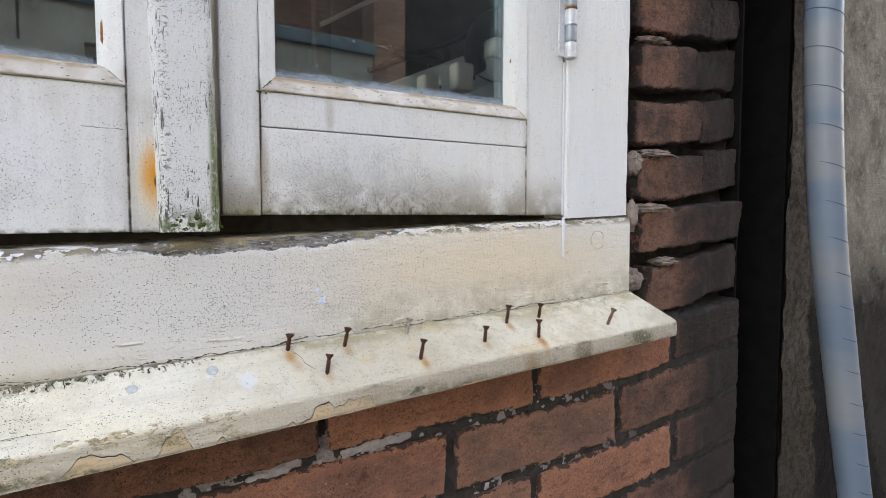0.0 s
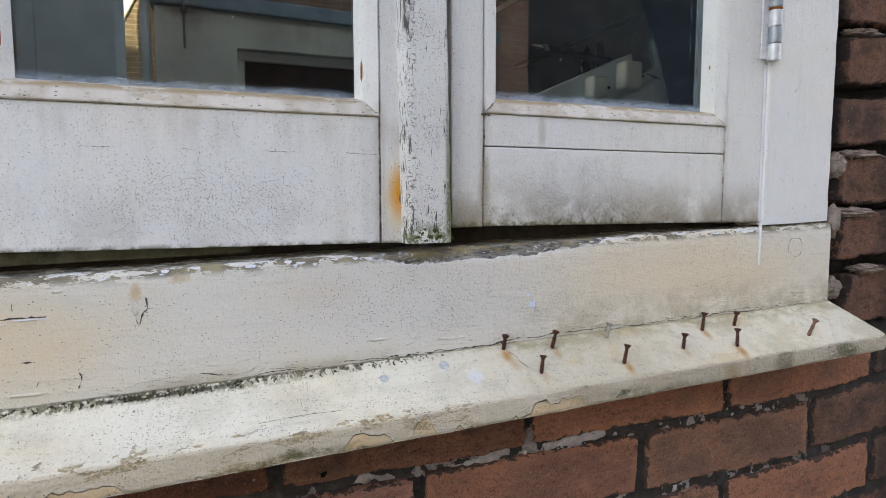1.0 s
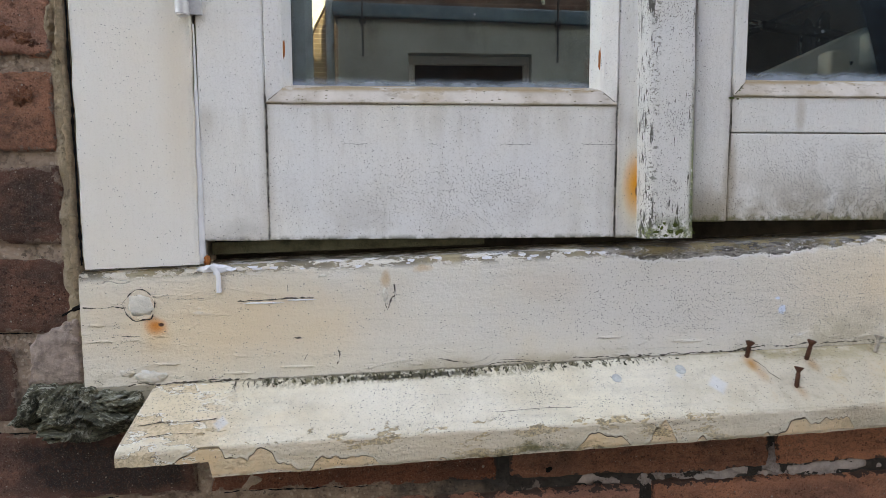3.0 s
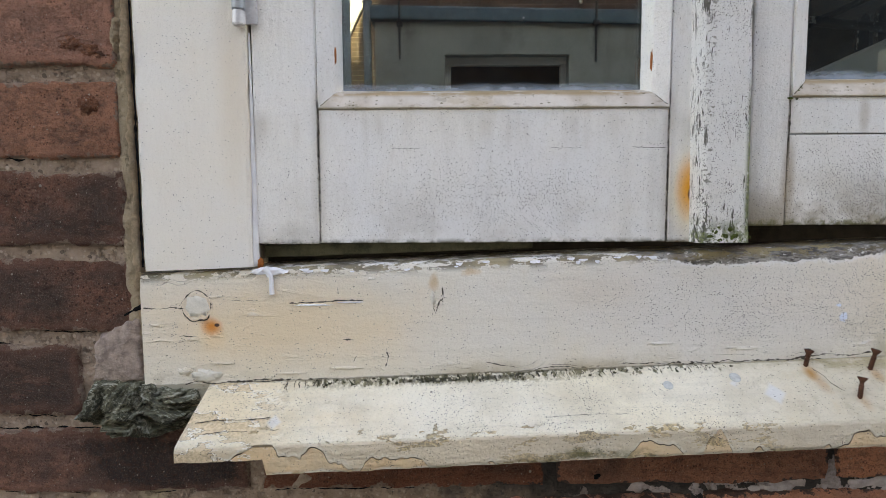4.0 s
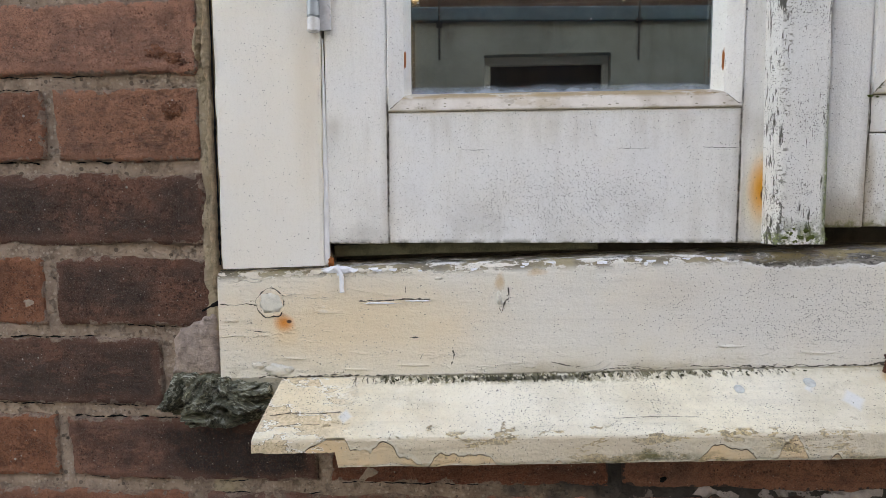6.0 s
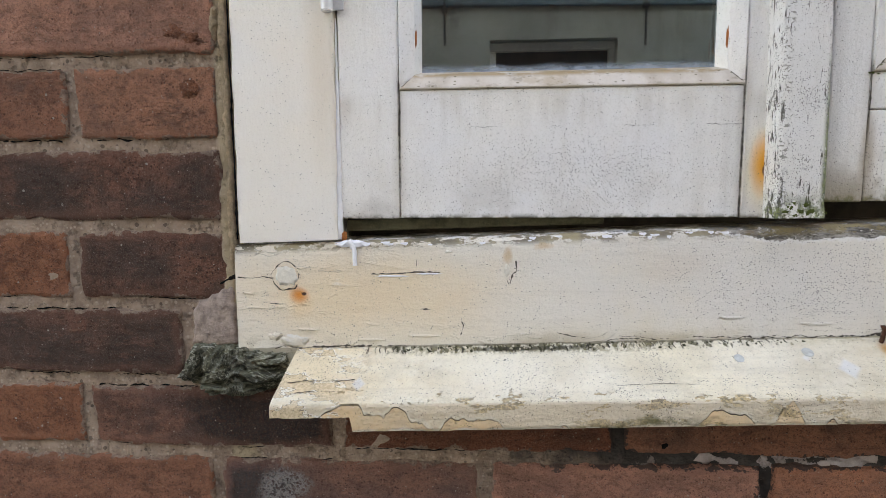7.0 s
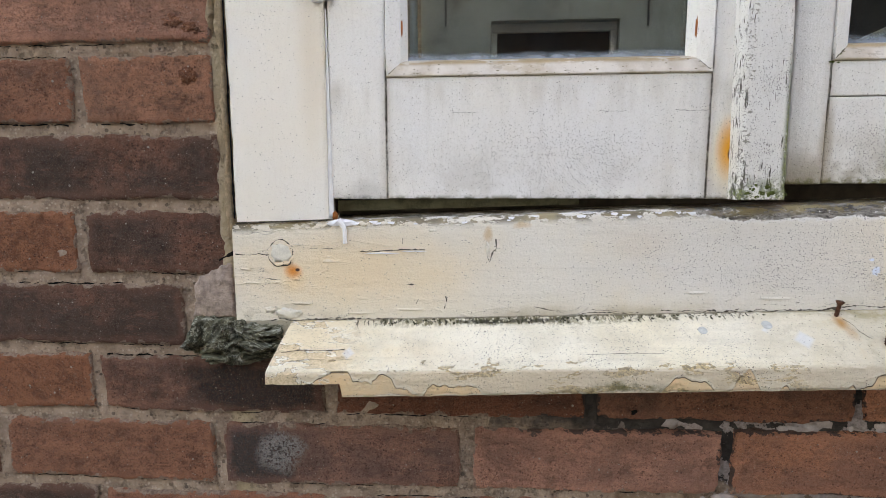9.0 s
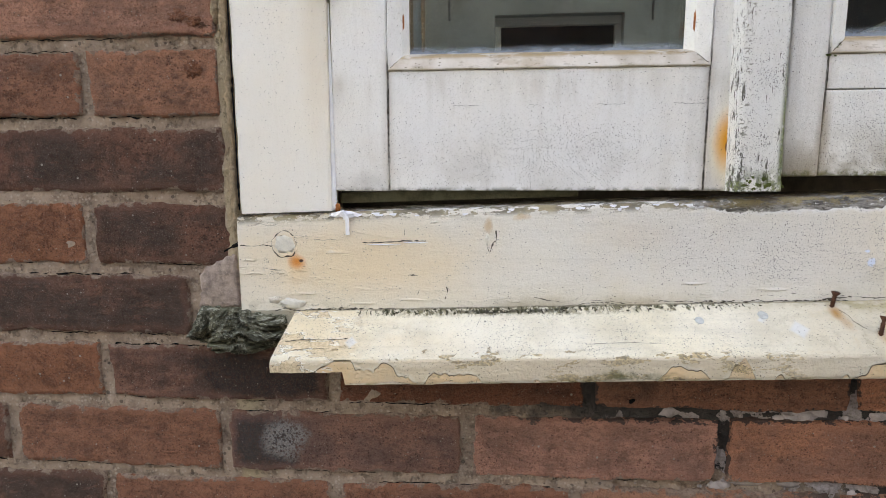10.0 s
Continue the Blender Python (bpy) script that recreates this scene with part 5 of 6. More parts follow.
# splits at the peeling end of the sill
for pts, w in ((((0.050, -0.031), (0.066, -0.0295), (0.085, -0.0300), (0.104, -0.0292)), 0.0006), (((0.058, -0.0395), (0.075, -0.038), (0.090, -0.0385)), 0.0004), (((0.30, -0.037), (0.33, -0.0362), (0.36, -0.037)), 0.0003)):
    crack([(x, y, 1.0126 + 0.0365 * x + 0.617 * y) for x, y in pts], w)
# blistered and lifting paint on the rail
for k, (cx, cz, sx, sz, mat) in enumerate(((0.046, 1.021, 0.011, 0.0050, PLUG), (0.030, 1.024, 0.006, 0.0030, PAINT_RAIL), (0.0415, 1.0745, 0.0098, 0.0092, PLUG), (0.010, 1.060, 0.006, 0.0012, PAINT_RAIL), (0.014, 1.048, 0.007, 0.0010, PAINT_RAIL),
                                          (0.130, 1.0752, 0.013, 0.0007, DRIP), (0.158, 1.0772, 0.010, 0.0006, DRIP), (0.2215, 1.080, 0.0022, 0.0050, PLUG), (0.060, 1.030, 0.009, 0.0010, PAINT_RAIL),
                                          (0.175, 1.095, 0.003, 0.0010, PLUG), (0.112, 1.022, 0.010, 0.0012, PAINT_RAIL), (0.155, 1.026, 0.012, 0.0011, PAINT_RAIL), (0.395, 1.044, 0.010, 0.0012, PAINT_RAIL), (0.46, 1.040, 0.012, 0.0014, PAINT_RAIL), (0.86, 1.058, 0.012, 0.0014, PAINT_RAIL))):
    lump("paint_blister", (cx, 0.0, cz), (sx, 0.0009, sz), mat, window_1, "", 3.7 + k * 1.3, 0.75 if k != 2 else 0.3, 3.0, 3)
# crumbling chips left standing in that joint
for k in range(70):
    x = min(0.44, 0.125 + abs(random.gauss(0.09, 0.11)))
    back = random.uniform(0.0005, 0.0065)
    cz = 1.0122 + 0.0365 * x - 0.66 * back
    lump("paint_chip", (x, -back, cz + 0.0002), (random.uniform(0.0004, 0.0016), random.uniform(0.0004, 0.0022), 0.0007), random.choice((CHIP_DARK, CHIP_DARK, CHIP_PALE)), window_1, "", k * 1.9, 0.9, 2.4, 2)
# fringe of short splits where the sill's paint has torn from the joint
random.seed(52)
for k in range(74):
    x = 0.104 + 0.345 * (k + random.uniform(0.0, 0.95)) / 74
    strong = 1.0 if 0.15 < x < 0.32 else 0.55
    b0, b1 = random.uniform(0.0004, 0.003), random.uniform(0.0035, 0.0078) * (1.0 if x < 0.36 else 0.6)
    lean_x = random.uniform(-0.0016, 0.0020)
    pts = [(x + lean_x * t + 0.0006 * math.sin(t * 5 + k), -(b0 + (b1 - b0) * t), 1.0124 + 0.0365 * x - 0.632 * (b0 + (b1 - b0) * t)) for t in (0.0, 0.35, 0.7, 1.0)]
    rad = random.choice((0.0004, 0.0005, 0.0007, 0.0010)) * strong
    part("paint_split", tube(glide(pts, 3), [rad * (0.35 + 0.9 * abs(nz(k, i * 0.4, 2, 1.7)) + 0.3 * math.sin(0.35 * i)) for i in range(10)], 5), random.choice((CHIP_DARK, CRACK)), window_1)
crack([(0.5085, -0.0085, 1.0258), (0.513, -0.0150, 1.0220), (0.514, -0.0205, 1.0190), (0.520, -0.0265, 1.0152)], 0.0005)
# curled flakes along the upper edge of the rail
random.seed(21)
for k in range(26):
    x = random.uniform(0.088, 0.40) if k < 19 else random.uniform(0.66, 0.80)
    length, tall = random.uniform(0.002, 0.008), random.uniform(0.0010, 0.0024)
    zt = 1.1 + SLOPE * x - random.uniform(0.0008, 0.0045)
    lift_out = random.uniform(0.0003, 0.0012)
    verts = []
    for i in range(7):
        t = i / 6
        jag = 0.0009 * nz(k * 3.1, t * 4, 0, 1.3)
        for side in (0.0, 0.00035):
            verts.append((x + length * (t - 0.5), -0.0002 - side, zt + SLOPE * length * t))
            verts.append((x + length * (t - 0.5), -0.0002 - side - lift_out * (0.4 + t), zt - tall * (0.5 + math.sin(math.pi * t) * 0.5) + jag))
    faces = []
    for i in range(6):
        a = i * 4
        faces += [(a, a + 1, a + 5, a + 4), (a + 2, a + 6, a + 7, a + 3), (a + 1, a + 3, a + 7, a + 5), (a, a + 4, a + 6, a + 2)]
    faces += [(0, 2, 3, 1), (24, 25, 27, 26)]
    pydata("paint_flake", verts, faces, DRIP, window_1)
lump("paint_smear", (0.096, 0.0002, 1.1015), (0.012, 0.0011, 0.0028), DRIP, window_1, "smear of fresh white paint", 6.1, 0.5, 2.2, 3)
# runs of fresh white paint and sealant
part("paint_run", tube(glide(((0.094, -0.0004, 1.104), (0.0985, -0.0008, 1.0975), (0.099, -0.001, 1.0880), (0.0992, -0.001, 1.0835)), 6), [0.0028, 0.0027, 0.0025, 0.0021] + [0.0018] * 13 + [0.0022, 0.0010], 8), DRIP, window_1, "dried run of white paint", True)
part("paint_run", tube(glide(((0.7995, -0.0002, 1.1305), (0.8000, -0.0003, 1.112), (0.8002, -0.0002, 1.088)), 8), [0.0016] * 9 + [0.0011] * 8, 8), DRIP, window_1, "dried run of white paint", True)
part("sealant_bead", tube([(0.0868, 0.0035, z) for z in np.linspace(1.105, 1.278, 30).tolist()], [0.0026 - 0.0020 * (z - 1.105) / 0.173 + 0.0005 * nz(z, 0, 0, 60) for z in np.linspace(1.105, 1.278, 30).tolist()], 8), CAULK, window_1, "", True)
part("sealant_bead", tube([(0.8020, 0.0042, z) for z in np.linspace(1.1335, 1.294, 30).tolist()], [0.0017 + 0.0005 * nz(z, 7, 0, 60) for z in np.linspace(1.1335, 1.294, 30).tolist()], 8), CAULK, window_1, "", True)
# backs the gap under the casements with painted-in shade
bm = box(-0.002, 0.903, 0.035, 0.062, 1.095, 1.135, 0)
part("rebate_strip", shear(bm, SLOPE * 0.9), SHADE_WOOD, window_1, "timber behind the gap under the casements, coloured dark for shade")
part("weather_strip", shear(wobble(box(0.089, 0.30, 0.016, 0.034, 1.1075, 1.1170, 0.001), 0.0006, 60), 0.03), OLIVE_WOOD, window_1, "mossy olive timber strip in the gap")
lump("rust_crust", (0.0895, 0.004, 1.1075), (0.0022, 0.003, 0.0040), HINGE_RUST, window_1, "orange rust crust in the corner", 4.2, 0.6, 2.6, 3)
for cx, cy, r in ((0.396, -0.0165, 0.0037), (0.4475, -0.0125, 0.0042), (0.143, -0.018, 0.0022), (0.30, -0.028, 0.0018), (0.296, -0.040, 0.003)):
    cz = 1.0122 + 0.0365 * cx + 0.617 * cy
    bm = bmesh.new()
    bmesh.ops.create_uvsphere(bm, u_segments=16, v_segments=8, radius=1.0)
    for vv in bm.verts:
        vv.co = Vector((cx + vv.co.x * r, cy + vv.co.y * r * 0.9, cz + vv.co.z * 0.0011 + vv.co.y * r * 0.55))
    part("nail_head", bm, NAIL if r > 0.003 else PAINT_SILL, window_1, "painted-over nail head", True)


# ---- the two casements ----
def mitre_bead(x0, x1, z0, z1, mat, side_mat, parent):
    """Four lengths of glazing bead, mitred, round-nosed, falling back to the glass."""
    prof = [(0.0, 0.0050), (0.0003, 0.0024), (0.0012, 0.0018), (0.0100, 0.0052), (0.0122, 0.0066), (0.0132, 0.0090), (0.0166, 0.0206)]
    corners = [(x0, z0, 1, 1), (x1, z0, -1, 1), (x1, z1, -1, -1), (x0, z1, 1, -1)]
    for a, b in ((0, 1), (1, 2), (2, 3), (3, 0)):
        verts, faces, n, cnt = [], [], len(prof), 60
        (ax, az, adx, adz), (bx, bz, bdx, bdz) = corners[a], corners[b]
        for i in range(cnt + 1):
            t = i / cnt
            for d, y in prof:
                pa, pb = (ax + adx * d, az + adz * d), (bx + bdx * d, bz + bdz * d)
                x, z = pa[0] + (pb[0] - pa[0]) * t, pa[1] + (pb[1] - pa[1]) * t
                q = 0.0004 * nz(x, d * 9, z, 70)
                verts.append((x, y + q, z + q * 0.6))
        for i in range(cnt):
            for k in range(n - 1):
                p = i * n + k
                faces.append((p, p + n, p + n + 1, p + 1))
        pydata("glazing_bead", verts, faces, mat if a == 0 else side_mat, parent, "stained glazing bead" if a == 0 else "")


def casement(x0, x1, stile0, stile1, foot, bead_z, mat, bead_mat, glass, split, label):
    c = thing("casement", ((x0 + x1) / 2, 0.02, foot), label, "casement window", "window casements")
    part("stile", wobble(box(x0, stile0 - 0.0003, 0.0032, 0.046, foot, TOP - 0.004, 0.0016), 0.0002, 20), mat, c)
    part("stile", wobble(box(stile1 + 0.0003, x1, 0.0032, 0.046, foot + 0.0002, TOP - 0.004, 0.0016), 0.0002, 20), mat, c)
    if split:
        part("sash_rail", box(stile0, stile1, 0.0036, 0.046, foot + 0.0006, split - 0.0005, 0.0010), mat, c, "lower rail with a grimy edge")
        part("sash_rail", box(stile0, stile1, 0.0036, 0.046, split + 0.0004, bead_z, 0.0008), mat, c)
    else:
        part("sash_rail", box(stile0, stile1, 0.0036, 0.046, foot + 0.0006, bead_z, 0.0010), mat, c, "lower rail with a grimy edge")
    part("sash_rail", box(stile0, stile1, 0.0036, 0.046, TOP - 0.060, TOP - 0.004, 0.0010), mat, c)
    mitre_bead(stile0, stile1, bead_z, TOP - 0.060, bead_mat, mat, c)
    for sx, d in ((stile0, 1), (stile1, -1)):
        crack(((sx + d * 0.0005, 0.0021, bead_z + 0.0008), (sx + d * 0.006, 0.0034, bead_z + 0.006), (sx + d * 0.0120, 0.0066, bead_z + 0.0118)), 0.0005, parent=c, name="mitre_gap")
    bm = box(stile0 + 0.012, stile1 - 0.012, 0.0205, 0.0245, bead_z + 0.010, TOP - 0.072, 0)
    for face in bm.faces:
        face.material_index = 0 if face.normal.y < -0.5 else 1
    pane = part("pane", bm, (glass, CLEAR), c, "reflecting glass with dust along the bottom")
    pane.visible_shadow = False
    return c


g = Graph("clear_glass_back")
_t = g.nodes.new("ShaderNodeBsdfTransparent")
g.links.new(_t.outputs[0], g.nodes["Material Output"].inputs["Surface"])
CLEAR = g.mat

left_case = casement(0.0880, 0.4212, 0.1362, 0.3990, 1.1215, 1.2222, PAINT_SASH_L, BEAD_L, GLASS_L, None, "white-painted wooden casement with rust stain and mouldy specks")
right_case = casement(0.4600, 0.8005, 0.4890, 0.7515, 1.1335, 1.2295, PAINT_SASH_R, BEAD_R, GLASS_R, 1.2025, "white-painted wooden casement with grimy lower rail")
for a, b in ((0.191, 0.213), (0.310, 0.333), (0.372, 0.398), (0.255, 0.262)):
    crack(((a, 0.0036, 1.1935), ((a + b) / 2, 0.0036, 1.1930), (b, 0.0036, 1.1932)), 0.0004 if a > 0.36 else 0.0003, parent=left_case)
crack(((0.1362, 0.0034, 1.222), (0.1366, 0.0034, 1.205), (0.1359, 0.0034, 1.187)), 0.0008, parent=left_case)
crack(((0.489, 0.0034, 1.228), (0.4893, 0.0034, 1.21), (0.4888, 0.0034, 1.197)), 0.0008, parent=right_case)
crack(((0.3990, 0.0034, 1.223), (0.3992, 0.0034, 1.17), (0.3990, 0.0034, 1.1225)), 0.0004, parent=left_case)

def rust_streak(x, y, z, length, parent):
    ob = lump("rust_streak", (x, y, z), (0.0011, 0.0006, length), HINGE_RUST, parent, "orange rust streak from a pin", x * 7, 0.5, 2.0, 3)
    return ob


rust_streak(0.3862, 0.0076, 1.2575, 0.0075, left_case)
rust_streak(0.1492, 0.0080, 1.2620, 0.0060, left_case)
rust_streak(0.7375, 0.0120, 1.2880, 0.0022, right_case)
# strip that covers the meeting stiles, and its frayed foot
COVER = []
nseg = 14
for k in range(nseg + 1):
    t = k / nseg
    x = 0.4165 + 0.0400 * t
    e = min(t, 1 - t) * 0.040
    COVER.append((x, -0.0125 + 0.007 * max(0.0, 1 - e / 0.005) ** 2))
outline = [(0.4165, 0.0036)] + COVER + [(0.4565, 0.0036)]
verts, faces, n = [], [], len(outline)
zs = [1.1222 + (TOP - 0.01 - 1.1222) * (i / 150) ** 1.7 for i in range(151)]
for z in zs:
    for k, (x, y) in enumerate(outline):
        lean = -0.020 * (z - 1.122)
        fray = max(0.0, 1 - (z - 1.122) / 0.05)
        q = nz(x * 6, 0, z, 45) * (0.0004 + 0.0016 * fray) + nz(x * 12, 3, z * 0.5, 90) * 0.0004
        verts.append((x + lean + (0.0008 * nz(k, 0, z, 60) if k in (1, 2, n - 2, n - 3) else 0), y + (abs(q) if 0 < k < n - 1 else 0), z - (0.0012 * abs(nz(x, 8, 0, 170)) if z < 1.1225 else 0)))
for i in range(len(zs) - 1):
    for k in range(n - 1):
        p = i * n + k
        faces.append((p, p + 1, p + 1 + n, p + n))
faces.append(tuple(range(n))[::-1])
pydata("cover_strip", verts, faces, PAINT_COVER, right_case, "weathered cover strip, mossy and split at its foot", True)
random.seed(5)
for k in range(26):
    x = random.choice((random.uniform(0.424, 0.446), random.uniform(0.450, 0.4565), random.uniform(0.426, 0.438)))
    z = 1.1235 + abs(random.gauss(0, 0.006))
    lump("moss", (x, -0.0115 if x < 0.45 else -0.006, z), (random.uniform(0.0009, 0.0025), 0.0012, random.uniform(0.0008, 0.002)), MOSSY, right_case, "", k * 2.3, 0.6, 2.4, 2)
for k in range(14):
    t = random.random()
    lump("moss", (0.4885 + 0.013 * t + random.uniform(-0.0025, 0.0025), 0.0025 + 0.003 * t, 1.229 + 0.009 * t + random.uniform(-0.003, 0.003)), (random.uniform(0.0005, 0.0020), 0.0008, random.uniform(0.0004, 0.0010)), MOSSY, right_case, "", k * 3.1, 0.8, 2.8, 2)


def cylinder(x, y, z0, z1, r, sides=18):
    bm = bmesh.new()
    bmesh.ops.create_cone(bm, cap_ends=True, segments=sides, radius1=r, radius2=r, depth=z1 - z0, matrix=pose(x, y, (z0 + z1) / 2))
    bmesh.ops.bevel(bm, geom=[e for e in bm.edges if abs(e.verts[0].co.z - e.verts[1].co.z) < 1e-6], offset=0.0008, segments=2, affect="EDGES")
    return bm


def hinge(x, leaf_side, foot, steps, parent, radius=0.0062):
    leaf = part("hinge", box(min(x, x + leaf_side * 0.012), max(x, x + leaf_side * 0.012), 0.0005, 0.0026, foot + 0.002, foot + 0.10, 0.0006), HINGE_WHITE, parent, "worn steel butt hinge under old paint")
    z = foot
    for length, mat in steps:
        part("knuckle", cylinder(x, -0.0035, z, z + length - 0.0004, radius if mat is not HINGE_RUST else radius + 0.0002, 28), mat, leaf)
        z += length
    return leaf


hinge(0.8035, -1, 1.2965, ((0.0165, HINGE_WHITE), (0.0165, HINGE_GREY), (0.0165, HINGE_WHITE), (0.0025, HINGE_RUST), (0.05, HINGE_GREY)), right_case)
hinge(0.0822, 1, 1.2815, ((0.0105, HINGE_WHITE), (0.012, HINGE_GREY), (0.03, HINGE_GREY), (0.04, HINGE_WHITE)), left_case, 0.0047)


# ---- screws standing out of the sill ----
def screw(base, head, mat, label):
    b, h = Vector(base), Vector(head)
    axis = (h - b).normalized()
    length = (h - b).length
    prof = [(-0.004, 0.0004), (-0.002, 0.0010)]
    t = 0.0
    while t < length * 0.62:
        prof += [(t, 0.00105), (t + 0.00055, 0.00165), (t + 0.0008, 0.00165)]
        t += 0.0013
    prof += [(t, 0.00115), (length - 0.0034, 0.00120), (length - 0.0004, 0.0029), (length, 0.0030), (length + 0.0002, 0.0026), (length - 0.0002, 0.0014), (length - 0.0012, 0.0009)]
    bm = tube([b + axis * d for d, _ in prof], [r * 1.15 for _, r in prof], 12)
    ob = part("screw", bm, mat, None, "", True)
    return tagged(ob, label, "screw", "screws in the sill")


RUSTY = "rusty brown countersunk screw standing out of the sill"
for b, h, mat, label in (
    ((0.5048, -0.0050, 1.0271), (0.5062, -0.0065, 1.0397), SCREW, RUSTY),
    ((0.5503, -0.0099, 1.0257), (0.5530, -0.0115, 1.0410), SCREW, RUSTY),
    ((0.5278, -0.0311, 1.0118), (0.5310, -0.0285, 1.0256), SCREW, RUSTY),
    ((0.6094, -0.0070, 1.0296), (0.6135, -0.0055, 1.0422), SCREW_GREY, "dull grey screw standing out of the sill"),
    ((0.6087, -0.0341, 1.0129), (0.6120, -0.0340, 1.0290), SCREW, RUSTY),
    ((0.6781, -0.0293, 1.0183), (0.6795, -0.0295, 1.0325), SCREW, RUSTY),
    ((0.7148, -0.0137, 1.0293), (0.7195, -0.0115, 1.0460), SCREW, RUSTY),
    ((0.7556, -0.0135, 1.0309), (0.7570, -0.0150, 1.0450), SCREW, RUSTY),
    ((0.7373, -0.0351, 1.0169), (0.7405, -0.0320, 1.0330), SCREW, RUSTY),
    ((0.8305, -0.0354, 1.0201), (0.8390, -0.0360, 1.0355), SCREW_PALE, "thin slanting screw, rusty with a pale head, in the sill"),
):
    screw(b, h, mat, label)


# ---- the rest of the brick face, beyond what is near ----
def rest_of_wall():
    verts, faces = [], []

    def block(x0, x1, z0, z1, y):
        n = len(verts)
        c = 0.003
        verts.extend([(x0, y + c, z0), (x1, y + c, z0), (x1, y + c, z1), (x0, y + c, z1), (x0 + c, y, z0 + c), (x1 - c, y, z0 + c), (x1 - c, y, z1 - c), (x0 + c, y, z1 - c), (x0, 0.04, z0), (x1, 0.04, z0), (x1, 0.04, z1), (x0, 0.04, z1)])
        for a, b in ((0, 1), (1, 2), (2, 3), (3, 0)):
            faces.append((n + a, n + b, n + 4 + b, n + 4 + a))
            faces.append((n + 8 + a, n + 8 + b, n + b, n + a))
        faces.append((n + 4, n + 5, n + 6, n + 7))

    row, z = 0, 0.653 - 9 * 0.066
    while z < 2.40:
        x = -3.0 + (0.111 if row % 2 else 0.0)
        while x < SLOT0 - 0.02:
            x1 = min(x + 0.2115, SLOT0 - 0.001)
            near = z > 0.64 and z < 1.445 and x1 > -0.585
            if not near and not (z > 0.9 and z < TOP + 0.07 and x1 > -0.004 and x < 0.905):
                block(x, x1, z + 0.0055, z + 0.0605, 0.003 + 0.002 * nz(x, row, 0, 3.3))
            x += 0.2225
        z += 0.0665 if z > 0.64 else 0.066
        row += 1
    ob = pydata("brick_rest", verts, faces, BRICKS["r"], wall_1, "weathered red-brown bricks")
    ob["kind"] = "stuff"
    bm = bmesh.new()
    for x0, x1, z0, z1 in ((-3.0, -0.62, 0.0, 2.45), (-0.62, SLOT0 - 0.001, 0.0, 0.66), (-0.62, -0.004, 1.464, 2.45), (0.908, SLOT0 - 0.001, 1.464, 2.45), (-0.004, 0.908, TOP + 0.062, 2.45)):
        box(x0, x1, 0.009, 0.062, z0, z1, 0, 1, bm)
    part("mortar_rest", bm, MORTAR, wall_1)
    # part of that added length, out of view
    part("outer_leaf", box(-14.0, -3.0, 0.006, 0.062, 0.0, TOP + 0.35, 0), PLAIN_BRICK, wall_1)


rest_of_wall()


# ---- next door: rough cement wall past the slot, and the conduit ----
def neighbour_material():
    g = Graph("rough_cement_render")
    a, b, c = g.noise(18.0, 5, 0.65), g.noise(90.0, 4, 0.65), g.noise(420.0, 3, 0.6)
    grey = g.mix(g.ramp(a, 0.35, 0.7), (0.47, 0.40, 0.325), (0.27, 0.225, 0.18))
    grey = g.mix(g.mul(g.ramp(b, 0.5, 0.68), 0.7), grey, (0.56, 0.49, 0.41))
    grey = g.mix(g.mul(g.ramp(c, 0.52, 0.7), 0.6), grey, (0.09, 0.075, 0.06))
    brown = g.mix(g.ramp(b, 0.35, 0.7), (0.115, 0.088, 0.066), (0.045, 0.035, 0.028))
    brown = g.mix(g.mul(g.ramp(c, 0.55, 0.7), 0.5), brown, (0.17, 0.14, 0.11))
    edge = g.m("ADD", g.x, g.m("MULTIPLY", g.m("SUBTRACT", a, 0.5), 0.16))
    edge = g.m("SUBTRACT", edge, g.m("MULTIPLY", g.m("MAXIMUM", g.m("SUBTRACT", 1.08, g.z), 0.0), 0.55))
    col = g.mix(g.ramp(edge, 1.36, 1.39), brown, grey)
    pale = g.mul(g.ramp(g.noise(11.0, 4, 0.6, vec=g.scaled(1.0, 1.0, 0.35)), 0.42, 0.6), g.ramp(g.z, 0.78, 0.95), g.ramp(g.x, 1.36, 1.33))
    col = g.mix(g.mul(pale, 0.7), col, g.mix(g.ramp(b, 0.4, 0.65), (0.215, 0.172, 0.132), (0.10, 0.078, 0.06)))
    # shadow behind the conduit's foot, painted on as black
    shade_at = g.m("ADD", g.m("SUBTRACT", g.x, g.m("MULTIPLY", g.m("SUBTRACT", 1.0, g.z), 0.16)), g.m("MULTIPLY", g.m("SUBTRACT", b, 0.5), 0.02))
    tar_shade = g.mul(g.ramp(shade_at, 1.322, 1.336), g.ramp(g.m("ADD", g.z, g.m("MULTIPLY", a, 0.2)), 1.20, 1.06))
    col = g.mix(g.mul(tar_shade, 0.9), col, (0.020, 0.016, 0.014))
    return g.done(col, 0.95, g.bump(g.m("ADD", a, g.m("ADD", b, g.m("MULTIPLY", c, 0.8))), 0.010, 1.0), spec=0.2)


NEIGHBOUR = neighbour_material()
house_next = thing("wall_2", (2.2, 0.1, 0.0), "neighbouring wall in rough weathered cement render", "wall", kind="structure")
verts, faces = [], []
xs, zs = np.linspace(SLOT1, 1.86, 130), np.linspace(0.45, 1.75, 240)
